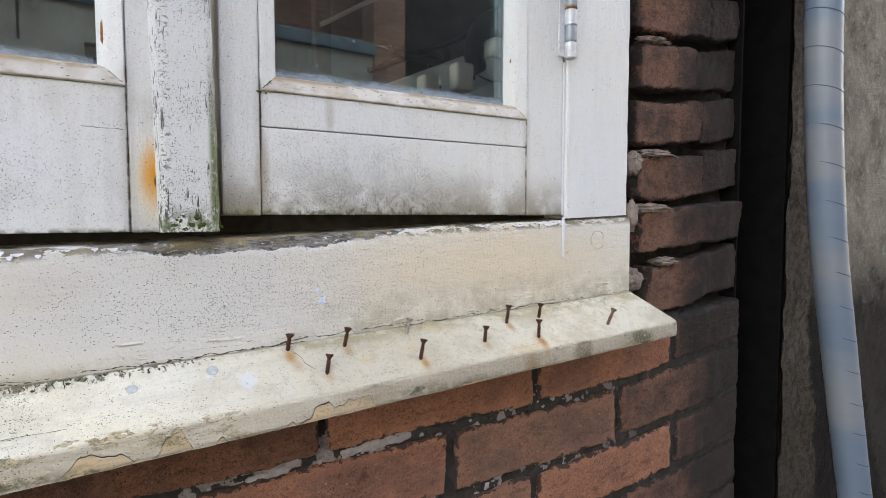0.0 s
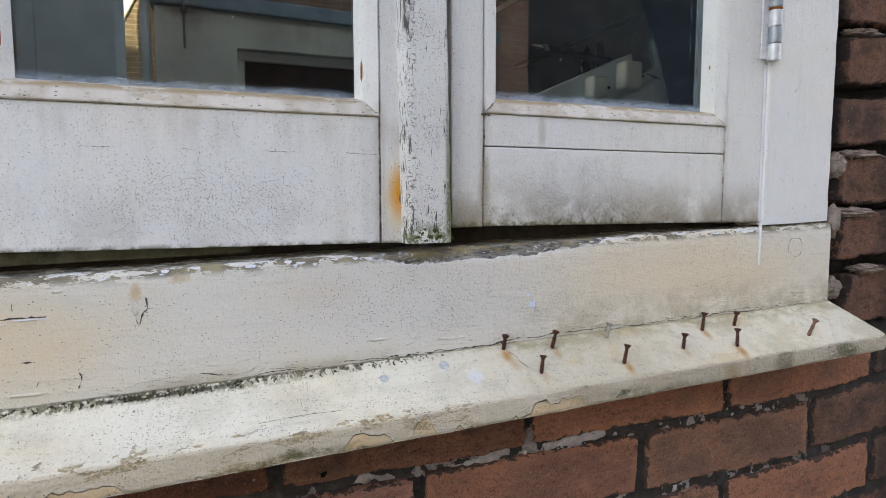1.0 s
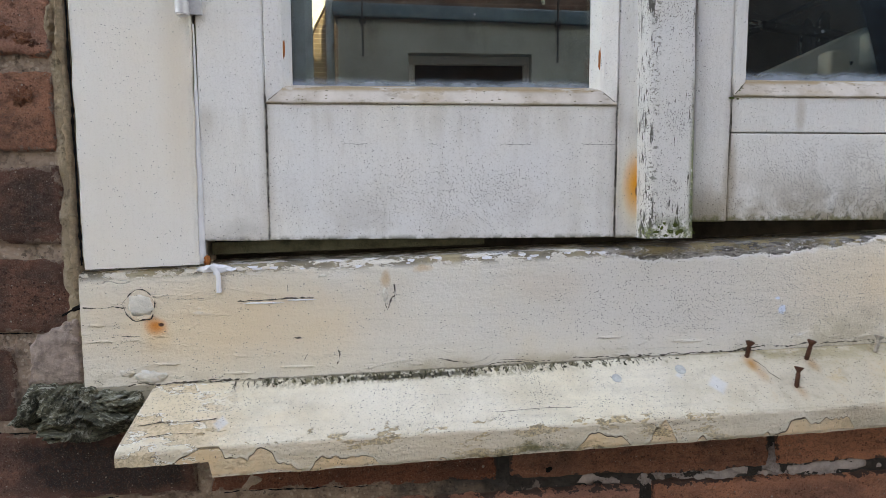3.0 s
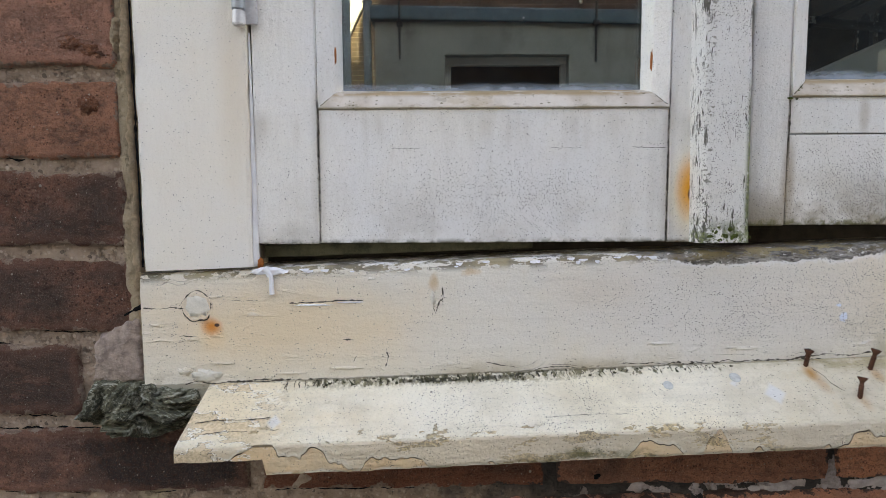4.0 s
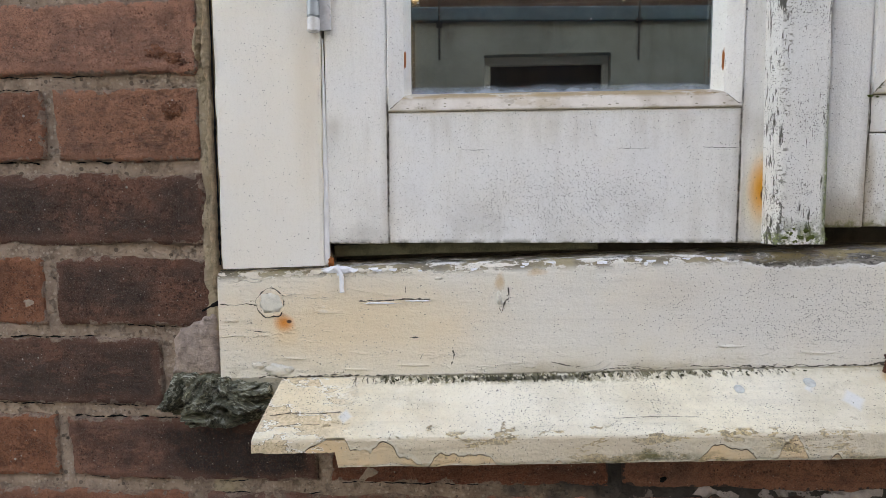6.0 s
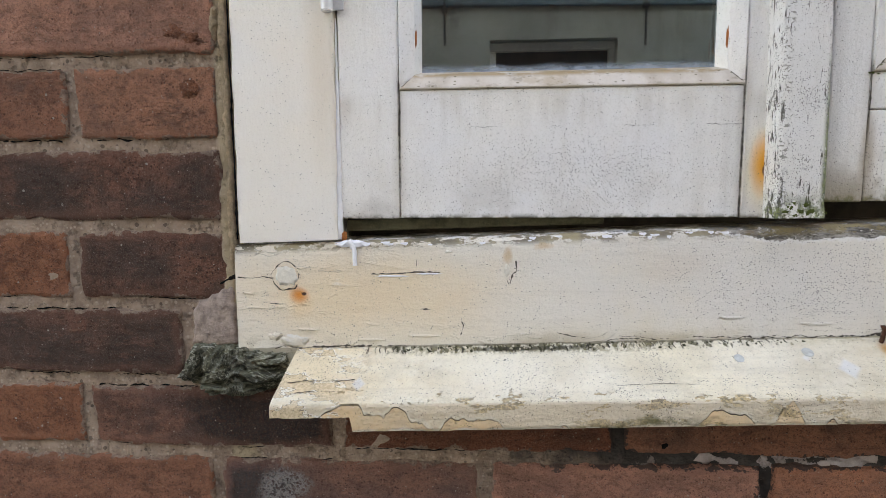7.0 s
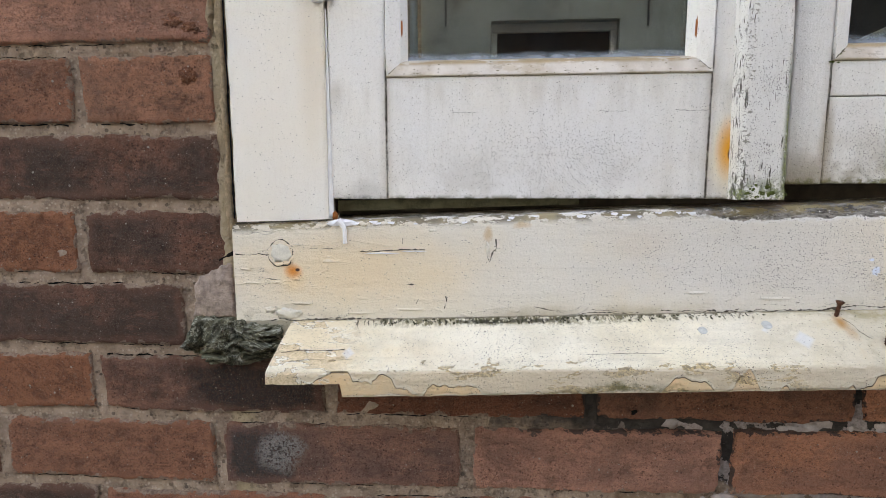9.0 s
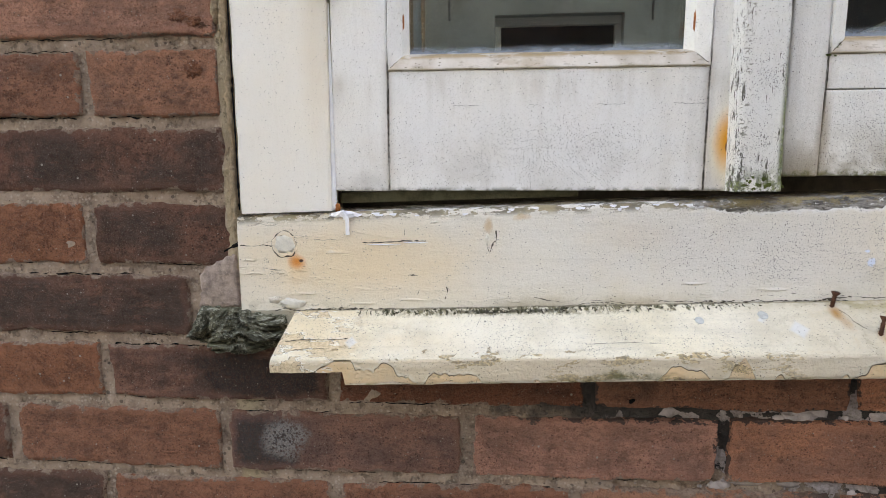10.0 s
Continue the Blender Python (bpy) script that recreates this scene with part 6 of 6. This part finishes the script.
for j, z in enumerate(zs):
    for i, x in enumerate(xs):
        y = 0.012 + 0.006 * nz(x, 0, z, 14) + 0.003 * nz(x, 2, z, 50) + 0.0015 * nz(x, 4, z, 160)
        xx = x
        if i == 0:
            xx += 0.016 * nz(0, 0, z, 6) + 0.006 * nz(0, 3, z, 19) + 0.003 * nz(0, 5, z, 95)
        verts.append((xx, y, z))
w = len(xs)
for j in range(len(zs) - 1):
    for i in range(w - 1):
        a = j * w + i
        faces.append((a, a + 1, a + 1 + w, a + w))
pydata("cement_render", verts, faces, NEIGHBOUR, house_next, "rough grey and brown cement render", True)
# run on to 14 m unseen, only to block the sun from the yard
part("masonry_core", box(SLOT1 + 0.012, 14.0, 0.030, 0.104, 0.0, 9.85, 0), CEMENT_BROWN, house_next)
bm = bmesh.new()
box(1.86, 14.0, 0.010, 0.029, 0.0, 9.85, 0, 1, bm), box(SLOT1 + 0.012, 1.86, 0.010, 0.029, 1.75, 9.0, 0, 1, bm), box(SLOT1 + 0.012, 1.86, 0.010, 0.029, 0.0, 0.45, 0, 1, bm)
part("outer_render", bm, NEIGHBOUR, house_next)
# far side of the slot, likewise blackened in place of shade
part("slot_side", box(SLOT1 + 0.004, SLOT1 + 0.0115, 0.020, 0.097, 0.0, 9.0, 0), SHADE_BLACK, house_next, "slot masonry, its deep shade put in as black colour")

IRON_GREY = plain("grimy_lap", (0.10, 0.11, 0.12), 0.7, 0, 0.2, 90, 0.2)
conduit = thing("conduit", (1.42, -0.05, 0.0), "blue-grey wrapped plastic conduit fixed upright on the cement wall", "pipe")
way = glide(((1.58, -0.05, 0.0), (1.455, -0.05, 0.40), (1.361, -0.05, 0.707), (1.325, -0.05, 0.826), (1.288, -0.05, 0.956), (1.254, -0.05, 1.078), (1.233, -0.05, 1.193), (1.219, -0.05, 1.304), (1.212, -0.05, 1.412), (1.210, -0.05, 1.55), (1.210, -0.05, 2.4)), 40)
# laps of tape: each turn starts a little proud of the one below
run, pts, radii = 0.0, [], []
for i, p in enumerate(way):
    if i:
        run += (p - way[i - 1]).length
    k = frac(run / 0.050)
    pts.append(p), radii.append(0.0222 + 0.0004 * k)
part("tube", tube(pts, radii, 24), CONDUIT, conduit, "", True)
run = 0.0
for i in range(1, len(way)):
    step = (way[i] - way[i - 1]).length
    if 0.55 < way[i].z < 1.65 and frac((run + step) / 0.050) < frac(run / 0.050):
        c = way[i]
        tilt = -0.30
        ring = [(c.x + 0.0226 * math.cos(a), c.y + 0.0226 * math.sin(a), c.z + tilt * 0.0226 * math.cos(a + 0.6)) for a in [2 * math.pi * q / 28 for q in range(29)]]
        part("lap", tube(ring, 0.0006, 6, False), IRON_GREY, conduit)
    run += step
part("clip", tube([(1.210 + 0.025 * math.cos(a), -0.05 + 0.025 * math.sin(a), 1.62) for a in np.linspace(0.0, math.pi, 14)] , 0.003, 8), HINGE_GREY, conduit)
part("clip_foot", box(1.205, 1.221, -0.03, 0.016, 1.612, 1.628, 0.001), HINGE_GREY, conduit)

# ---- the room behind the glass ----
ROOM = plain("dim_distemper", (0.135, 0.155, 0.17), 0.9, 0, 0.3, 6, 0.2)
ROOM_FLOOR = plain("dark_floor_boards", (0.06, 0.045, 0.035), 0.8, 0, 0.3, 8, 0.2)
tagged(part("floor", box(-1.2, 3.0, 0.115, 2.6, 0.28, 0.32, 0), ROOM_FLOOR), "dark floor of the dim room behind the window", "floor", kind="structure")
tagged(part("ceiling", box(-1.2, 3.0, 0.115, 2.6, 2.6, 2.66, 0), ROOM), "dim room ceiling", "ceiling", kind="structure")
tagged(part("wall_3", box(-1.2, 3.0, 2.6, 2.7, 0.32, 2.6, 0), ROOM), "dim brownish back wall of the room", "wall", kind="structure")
# the opening is made up, to let more light onto the machine
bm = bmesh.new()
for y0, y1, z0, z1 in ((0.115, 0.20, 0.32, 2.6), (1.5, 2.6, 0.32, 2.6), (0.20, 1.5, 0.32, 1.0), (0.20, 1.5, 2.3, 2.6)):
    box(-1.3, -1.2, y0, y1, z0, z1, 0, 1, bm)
tagged(part("wall_4", bm, ROOM), "dim side wall of the room with an added opening for light", "wall", kind="structure")
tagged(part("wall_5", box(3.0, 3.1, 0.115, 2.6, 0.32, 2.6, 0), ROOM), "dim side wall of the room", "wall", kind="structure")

BENCH = plain("dark_bench_timber", (0.075, 0.055, 0.04), 0.7, 0, 0.3, 25, 0.3)
GREY_PLASTIC = plain("pale_grey_plastic", (0.70, 0.76, 0.80), 0.45, 0, 0.12, 30, 0.1)
PALE_PLASTIC = plain("greenish_white_plastic", (0.84, 0.86, 0.80), 0.4, 0, 0.08, 40, 0.1)
RUBBER = plain("black_rubber", (0.008, 0.008, 0.009), 0.7, 0, 0.2, 60, 0.2, spec=0.12)
ORANGE = plain("orange_plastic", (0.62, 0.25, 0.03), 0.45, 0, 0.1, 60, 0.1)
DARK_RED = plain("dark_red_plastic", (0.10, 0.028, 0.022), 0.4, 0, 0.1, 60, 0.1)
STEEL = plain("bright_steel", (0.65, 0.65, 0.65), 0.25, 1.0, 0.1, 90, 0.05)

bench = thing("workbench", (1.2, 0.6, 0.32), "dark wooden workbench in the dim room", "workbench")
part("benchtop", box(0.55, 2.1, 0.29, 0.95, 1.165, 1.20, 0.003), BENCH, bench)
for lx in (0.6, 2.05):
    for ly in (0.34, 0.90):
        part("leg", box(lx - 0.03, lx + 0.03, ly - 0.03, ly + 0.03, 0.32, 1.165, 0.003), BENCH, bench)


def mx(px):
    return 0.871 + (px - 1095) * 0.00104


def mzz(py):
    return 1.383 - (py - 110) * 0.00101


def slab(outline, y0, y1, bevel):
    """An outline in x and z, thick in y, with softened edges."""
    bm = bmesh.new()
    a = [bm.verts.new((x, y0, z)) for x, z in outline]
    b = [bm.verts.new((x, y1, z)) for x, z in outline]
    n = len(outline)
    bm.faces.new(a), bm.faces.new(b[::-1])
    for k in range(n):
        bm.faces.new((a[k], b[k], b[(k + 1) % n], a[(k + 1) % n]))
    bmesh.ops.recalc_face_normals(bm, faces=bm.faces[:])
    bmesh.ops.bevel(bm, geom=bm.edges[:], offset=bevel, segments=3, affect="EDGES")
    return bm


machine = thing("machine", (0.9, 0.35, 1.20), "pale grey workshop machine with a sloping panel and two blocky knobs", "machine")
part("housing", slab([(mx(900), 1.20), (mx(1250), 1.20), (mx(1250), mzz(150)), (mx(1190), mzz(141)), (mx(1150), mzz(128)), (mx(1132), mzz(112)), (mx(1123), mzz(96)), (mx(960), mzz(170)), (mx(900), mzz(195))], 0.340, 0.40, 0.002), GREY_PLASTIC, machine)
part("front_ledge", slab([(mx(1080), 1.20), (mx(1250), 1.20), (mx(1250), mzz(136)), (mx(1190), mzz(134)), (mx(1150), mzz(140)), (mx(1115), mzz(160)), (mx(1085), mzz(178))], 0.318, 0.338, 0.003), GREY_PLASTIC, machine)
for x0, x1, z0, z1 in ((1031, 1061, 176, 143), (1088, 1121, 161, 116)):
    knob = part("knob", box(mx(x0), mx(x1), 0.312, 0.339, mzz(z0), mzz(z1), 0.006, 4), PALE_PLASTIC, machine, "pale blocky knob")
    part("knob_mark", box(mx(x1) - 0.0035, mx(x1) - 0.0010, 0.3105, 0.3125, (mzz(z0) + mzz(z1)) / 2 - 0.004, (mzz(z0) + mzz(z1)) / 2 + 0.001, 0), RUBBER, knob, "small dark mark")
part("guard", box(mx(1146), mx(1222), 0.296, 0.350, mzz(101), mzz(72), 0.008, 4), PALE_PLASTIC, machine, "rounded pale guard")
part("guard_stand", box(mx(1205), mx(1222), 0.35, 0.38, 1.30, mzz(98), 0.002), GREY_PLASTIC, machine)

hose = thing("suction_hose", (mx(1138), 0.32, 1.33), "black rubber suction hose with an orange collar on the machine", "hose")
part("hose_loop", tube(glide([(mx(a), 0.335, mzz(b)) for a, b in ((1146, 122), (1134, 100), (1138, 68), (1158, 42), (1190, 25), (1230, 16), (1290, 14), (1350, 30))], 8), 0.0165, 16), RUBBER, hose, "", True)
part("hose_end", tube([(mx(1148), 0.326, mzz(112)), (mx(1180), 0.326, mzz(119))], 0.0185, 18), GREY_PLASTIC, hose, "grey hose fitting", True)
part("collar", tube([(mx(1178), 0.326, mzz(119)), (mx(1191), 0.326, mzz(121))], 0.0195, 18), ORANGE, hose, "orange collar", True)
part("cap", tube([(mx(1190), 0.326, mzz(121)), (mx(1218), 0.326, mzz(126))], 0.020, 18), RUBBER, hose, "", True)
part("nozzle", tube([(mx(1206), 0.34, mzz(86)), (mx(1214), 0.34, mzz(116))], 0.012, 14), DARK_RED, hose, "dark red sleeve", True)

clamp = thing("clamp", (1.12, 0.62, 1.20), "black bar clamp with a steel tip standing on the bench", "clamp")
part("bar", tube(glide(((0.905, 0.62, 1.474), (0.95, 0.62, 1.468), (1.02, 0.62, 1.462), (1.09, 0.62, 1.452), (1.12, 0.62, 1.440), (1.12, 0.62, 1.201)), 6), 0.0085, 12), RUBBER, clamp, "", True)
part("tip", tube([(0.866, 0.62, 1.478), (0.912, 0.62, 1.475)], [0.004, 0.007], 12), STEEL, clamp, "bright steel tip", True)
rack = thing("chisel_rack", (1.04, 0.66, 1.20), "rack of dark chisels with bright edges on the bench", "tool rack")
part("block", box(0.98, 1.14, 0.645, 0.70, 1.201, 1.40, 0.004), BENCH, rack)
for k, (x, top) in enumerate(((1.015, 1.500), (1.050, 1.515), (1.085, 1.475))):
    blade = part("chisel", slab([(x - 0.010, 1.38), (x + 0.010, 1.38), (x + 0.012, top - 0.012), (x + 0.002, top), (x - 0.012, top - 0.02)], 0.650, 0.660, 0.002), RUBBER, rack)
    part("edge", box(x - 0.013, x - 0.011, 0.6475, 0.6495, 1.43, top - 0.02, 0), STEEL, blade, "bright ground edge")
shelf = thing("shelf", (1.1, 0.98, 1.2), "narrow shelf fixed aslant on a board behind the bench", "shelf")
part("back_board", box(0.86, 0.90, 0.98, 1.02, 0.32, 2.3, 0.002), BENCH, shelf)
part("slanting_rail", tube([(0.87, 0.972, 1.62), (1.35, 0.972, 1.92)], 0.006, 8), GREY_PLASTIC, shelf)
part("slanting_board", tube([(1.0, 0.972, 1.52), (1.8, 0.972, 1.88)], 0.008, 8), RUBBER, shelf)

# ---- the yard and the houses opposite, seen mirrored in the panes ----
GROUND = plain("grey_paving", (0.20, 0.19, 0.175), 0.9, 0, 0.3, 3, 0.3, 0.004)
bm = bmesh.new()
bmesh.ops.create_grid(bm, x_segments=8, y_segments=8, size=150.0)
tagged(part("ground", bm, GROUND), "grey paved yard ground", "ground", kind="structure")


def yard_brick(name, one, two, joint, scale=1.0):
    g = Graph(name)
    n = g.nodes.new("ShaderNodeTexBrick")
    cv = g.nodes.new("ShaderNodeCombineXYZ")
    g.put(cv.inputs[0], g.x), g.put(cv.inputs[1], g.z)
    g.put(n.inputs["Vector"], cv.outputs[0])
    n.inputs["Scale"].default_value = 1.0
    n.inputs["Brick Width"].default_value, n.inputs["Row Height"].default_value = 0.222 * scale, 0.0665 * scale
    n.inputs["Mortar Size"].default_value = 0.006 * scale
    g.put(n.inputs["Color1"], one), g.put(n.inputs["Color2"], two), g.put(n.inputs["Mortar"], joint)
    big = g.noise(1.6, 5, 0.7)
    col = g.mix(g.mul(g.ramp(big, 0.42, 0.62), 0.6), n.outputs["Color"], tuple(v * 0.35 for v in one))
    return g.done(col, 0.95, g.bump(n.outputs["Fac"], 0.01, -0.6))


def render_wall():
    g = Graph("stained_grey_render")
    a, b = g.noise(1.4, 5, 0.65), g.noise(14.0, 4, 0.6)
    streak = g.noise(7.0, 4, 0.65, vec=g.scaled(1.0, 1.0, 0.12))
    col = g.mix(g.ramp(a, 0.35, 0.7), (0.33, 0.36, 0.34), (0.24, 0.265, 0.25))
    col = g.mix(g.mul(g.ramp(streak, 0.55, 0.72), 0.5), col, (0.17, 0.165, 0.15))
    for sx, wdt in ((0.90, 0.11), (-0.10, 0.10), (1.82, 0.05), (-0.20, 0.03)):
        down = g.mul(g.ramp(g.m("ABSOLUTE", g.m("SUBTRACT", g.x, sx)), wdt, 0.01), g.ramp(g.z, 2.60, 2.95), g.ramp(b, 0.30, 0.55))
        col = g.mix(g.mul(down, 0.65), col, (0.10, 0.092, 0.08))
    return g.done(col, 0.9, g.bump(b, 0.004, 0.4))


FAR = -5.458
RENDER, ZINC = render_wall(), plain("grey_blue_zinc", (0.10, 0.18, 0.235), 0.5, 0.3, 0.25, 6, 0.2, 0.004)
DARK_BRICK = yard_brick("sooty_yard_brick", (0.135, 0.066, 0.048), (0.085, 0.046, 0.036), (0.20, 0.16, 0.135))
SUN_BRICK = yard_brick("yellow_brown_yard_brick", (0.22, 0.145, 0.075), (0.14, 0.088, 0.05), (0.46, 0.40, 0.30), 1.15)
BROWN_BRICK = yard_brick("brown_yard_brick", (0.34, 0.18, 0.125), (0.25, 0.135, 0.10), (0.34, 0.27, 0.22))
BLUE_GREY = plain("blue_grey_boarding", (0.23, 0.30, 0.34), 0.6, 0, 0.15, 2.5, 0.1, 0.002)
WHITE_BOARD = plain("white_painted_board", (0.82, 0.76, 0.60), 0.5, 0, 0.1, 5, 0.1)
PALE_WALL = plain("pale_green_render", (0.55, 0.60, 0.54), 0.8, 0, 0.2, 4, 0.2)
DARK_GAP = plain("dark_gap_black", (0.010, 0.010, 0.010), 0.95, 0, 0.1, 5, 0.2)
GREY_FRAME = plain("pale_grey_frame", (0.66, 0.68, 0.66), 0.5, 0, 0.1, 8, 0.1)
DARK_PANE = plain("dark_window_glass", (0.012, 0.017, 0.021), 0.45, 0, 0.2, 4, 0.0, spec=0.2)
IRON = plain("rusted_black_iron", (0.03, 0.027, 0.025), 0.7, 0.4, 0.3, 20, 0.3)

annexe = thing("annexe", (1.3, FAR - 0.5, 0.0), "low rendered annexe with a zinc coping across the yard", "house")
bm = bmesh.new()
for x0, x1, z0, z1 in ((-0.455, 0.26, 0.0, 2.985), (1.545, 3.02, 0.0, 2.985), (0.26, 1.545, 2.655, 2.985), (0.26, 1.545, 0.0, 1.55)):
    box(x0, x1, FAR - 0.30, FAR, z0, z1, 0, 1, bm)
part("wall", bm, RENDER, annexe, "stained grey render")
bm = shear(box(-0.50, 3.06, FAR - 0.38, FAR + 0.035, 2.995, 3.135, 0.012), -0.022)
part("coping", wobble(bm, 0.006, 3), ZINC, annexe, "grey-blue zinc coping")
win = part("window", box(0.262, 1.543, FAR - 0.20, FAR - 0.12, 1.552, 1.60, 0.004), GREY_FRAME, annexe, "grey-framed window")
for x0, x1, z0, z1 in ((0.262, 0.325, 1.60, 2.569), (1.48, 1.543, 1.60, 2.569), (0.262, 1.543, 2.570, 2.653)):
    part("window_frame", box(x0, x1, FAR - 0.18, FAR - 0.11, z0, z1, 0.006), GREY_FRAME, win)
part("pane", box(0.325, 1.48, FAR - 0.20, FAR - 0.19, 1.60, 2.572, 0), DARK_PANE, win, "dark glass")
for x, z0, z1 in ((-0.20, 2.60, 3.30), (1.805, 2.56, 3.28)):
    part("iron_rod", tube([(x, FAR + 0.05, z0), (x, FAR + 0.05, z1)], 0.011, 8), IRON, annexe)
    part("rod_clamp", box(x - 0.03, x + 0.03, FAR + 0.002, FAR + 0.065, 2.93, 2.975, 0.004), IRON, annexe)
bm = bmesh.new()
bmesh.ops.create_cone(bm, cap_ends=True, segments=20, radius1=0.055, radius2=0.05, depth=0.02, matrix=pose(-0.345, FAR + 0.010, 2.53, 90, 0, 0))
part("wall_disc", bm, RENDER, annexe)

row_house = thing("row_house", (2.0, FAR - 0.8, 0.0), "sooty dark brick house rising behind the annexe", "house")
part("wall", box(-0.45, 3.40, FAR - 1.0, FAR - 0.32, 0.0, 6.2, 0), DARK_BRICK, row_house)
part("hanging_strip", tube([(1.68, FAR - 0.30, 3.62), (1.70, FAR - 0.30, 3.42), (1.735, FAR - 0.30, 3.26)], 0.018, 8), WHITE_BOARD, row_house, "pale hanging strip")
part("return_wall", box(3.03, 3.42, FAR - 0.30, FAR + 0.02, 0.0, 6.2, 0), BROWN_BRICK, row_house)
# made-up black block: keeps the right pane's reflection as dark as a shaded gap
shed = thing("shed", (5.6, FAR, 0.0), "added black block in place of the dark gap at the end of the yard", "shed")
part("wall", box(3.43, 9.0, FAR - 0.8, FAR + 0.0, 0.0, 6.0, 0), DARK_GAP, shed)
boarding = thing("boarded_house", (-2.0, FAR, 0.0), "tall blue-grey boarded house wall across the yard", "house")
for k in range(5):
    part("board", box(-0.785 - 0.62 * (k + 1) + 0.004, -0.785 - 0.62 * k, FAR - 0.5, FAR + 0.006 * (k % 2), 0.0, 5.2, 0.004), BLUE_GREY, boarding)
drain = thing("drainpipe", (-0.54, FAR - 0.02, 0.0), "blue-grey drainpipe between the houses", "pipe")
part("pipe", tube([(-0.54, FAR - 0.05, 0.0), (-0.54, FAR - 0.05, 5.0)], 0.042, 14), BLUE_GREY, drain, "", True)
part("bracket", tube([(-0.54 + 0.048 * math.cos(a), FAR - 0.05 + 0.048 * math.sin(a), 3.2) for a in np.linspace(0, 2 * math.pi, 17)], 0.008, 6, False), BLUE_GREY, drain)

back_house = thing("gable_house", (-1.5, -9.1, 0.0), "sunlit yellow-brown brick house with a white verge board", "house")
part("wall", box(-4.0, -0.3, -9.3, -8.96, 0.0, 7.0, 0), SUN_BRICK, back_house)
part("upper_wall", slab([(-4.0, -1.05), (-1.62, 3.75), (0.0, 6.99), (-4.0, 6.99)], -8.955, -8.93, 0.001), PALE_WALL, back_house, "pale upper wall")
for off, wid, mat in ((0.0, 0.225, WHITE_BOARD), (0.265, 0.022, IRON), (0.33, 0.022, IRON)):
    ux, uz = 0.447, 0.894
    px, pz = -uz, ux
    a, b = Vector((-2.6, 0, 3.50 - 2.0 * (2.6 - 1.427))), Vector((-0.1, 0, 3.50 + 2.0 * (1.427 - 0.1)))
    q0, q1 = off, off + wid
    part("verge_board", slab([(a.x + px * q0, a.z + pz * q0), (b.x + px * q0, b.z + pz * q0), (b.x + px * q1, b.z + pz * q1), (a.x + px * q1, a.z + pz * q1)], -8.93, -8.86, 0.004), mat, back_house, "white verge board" if mat is WHITE_BOARD else "")
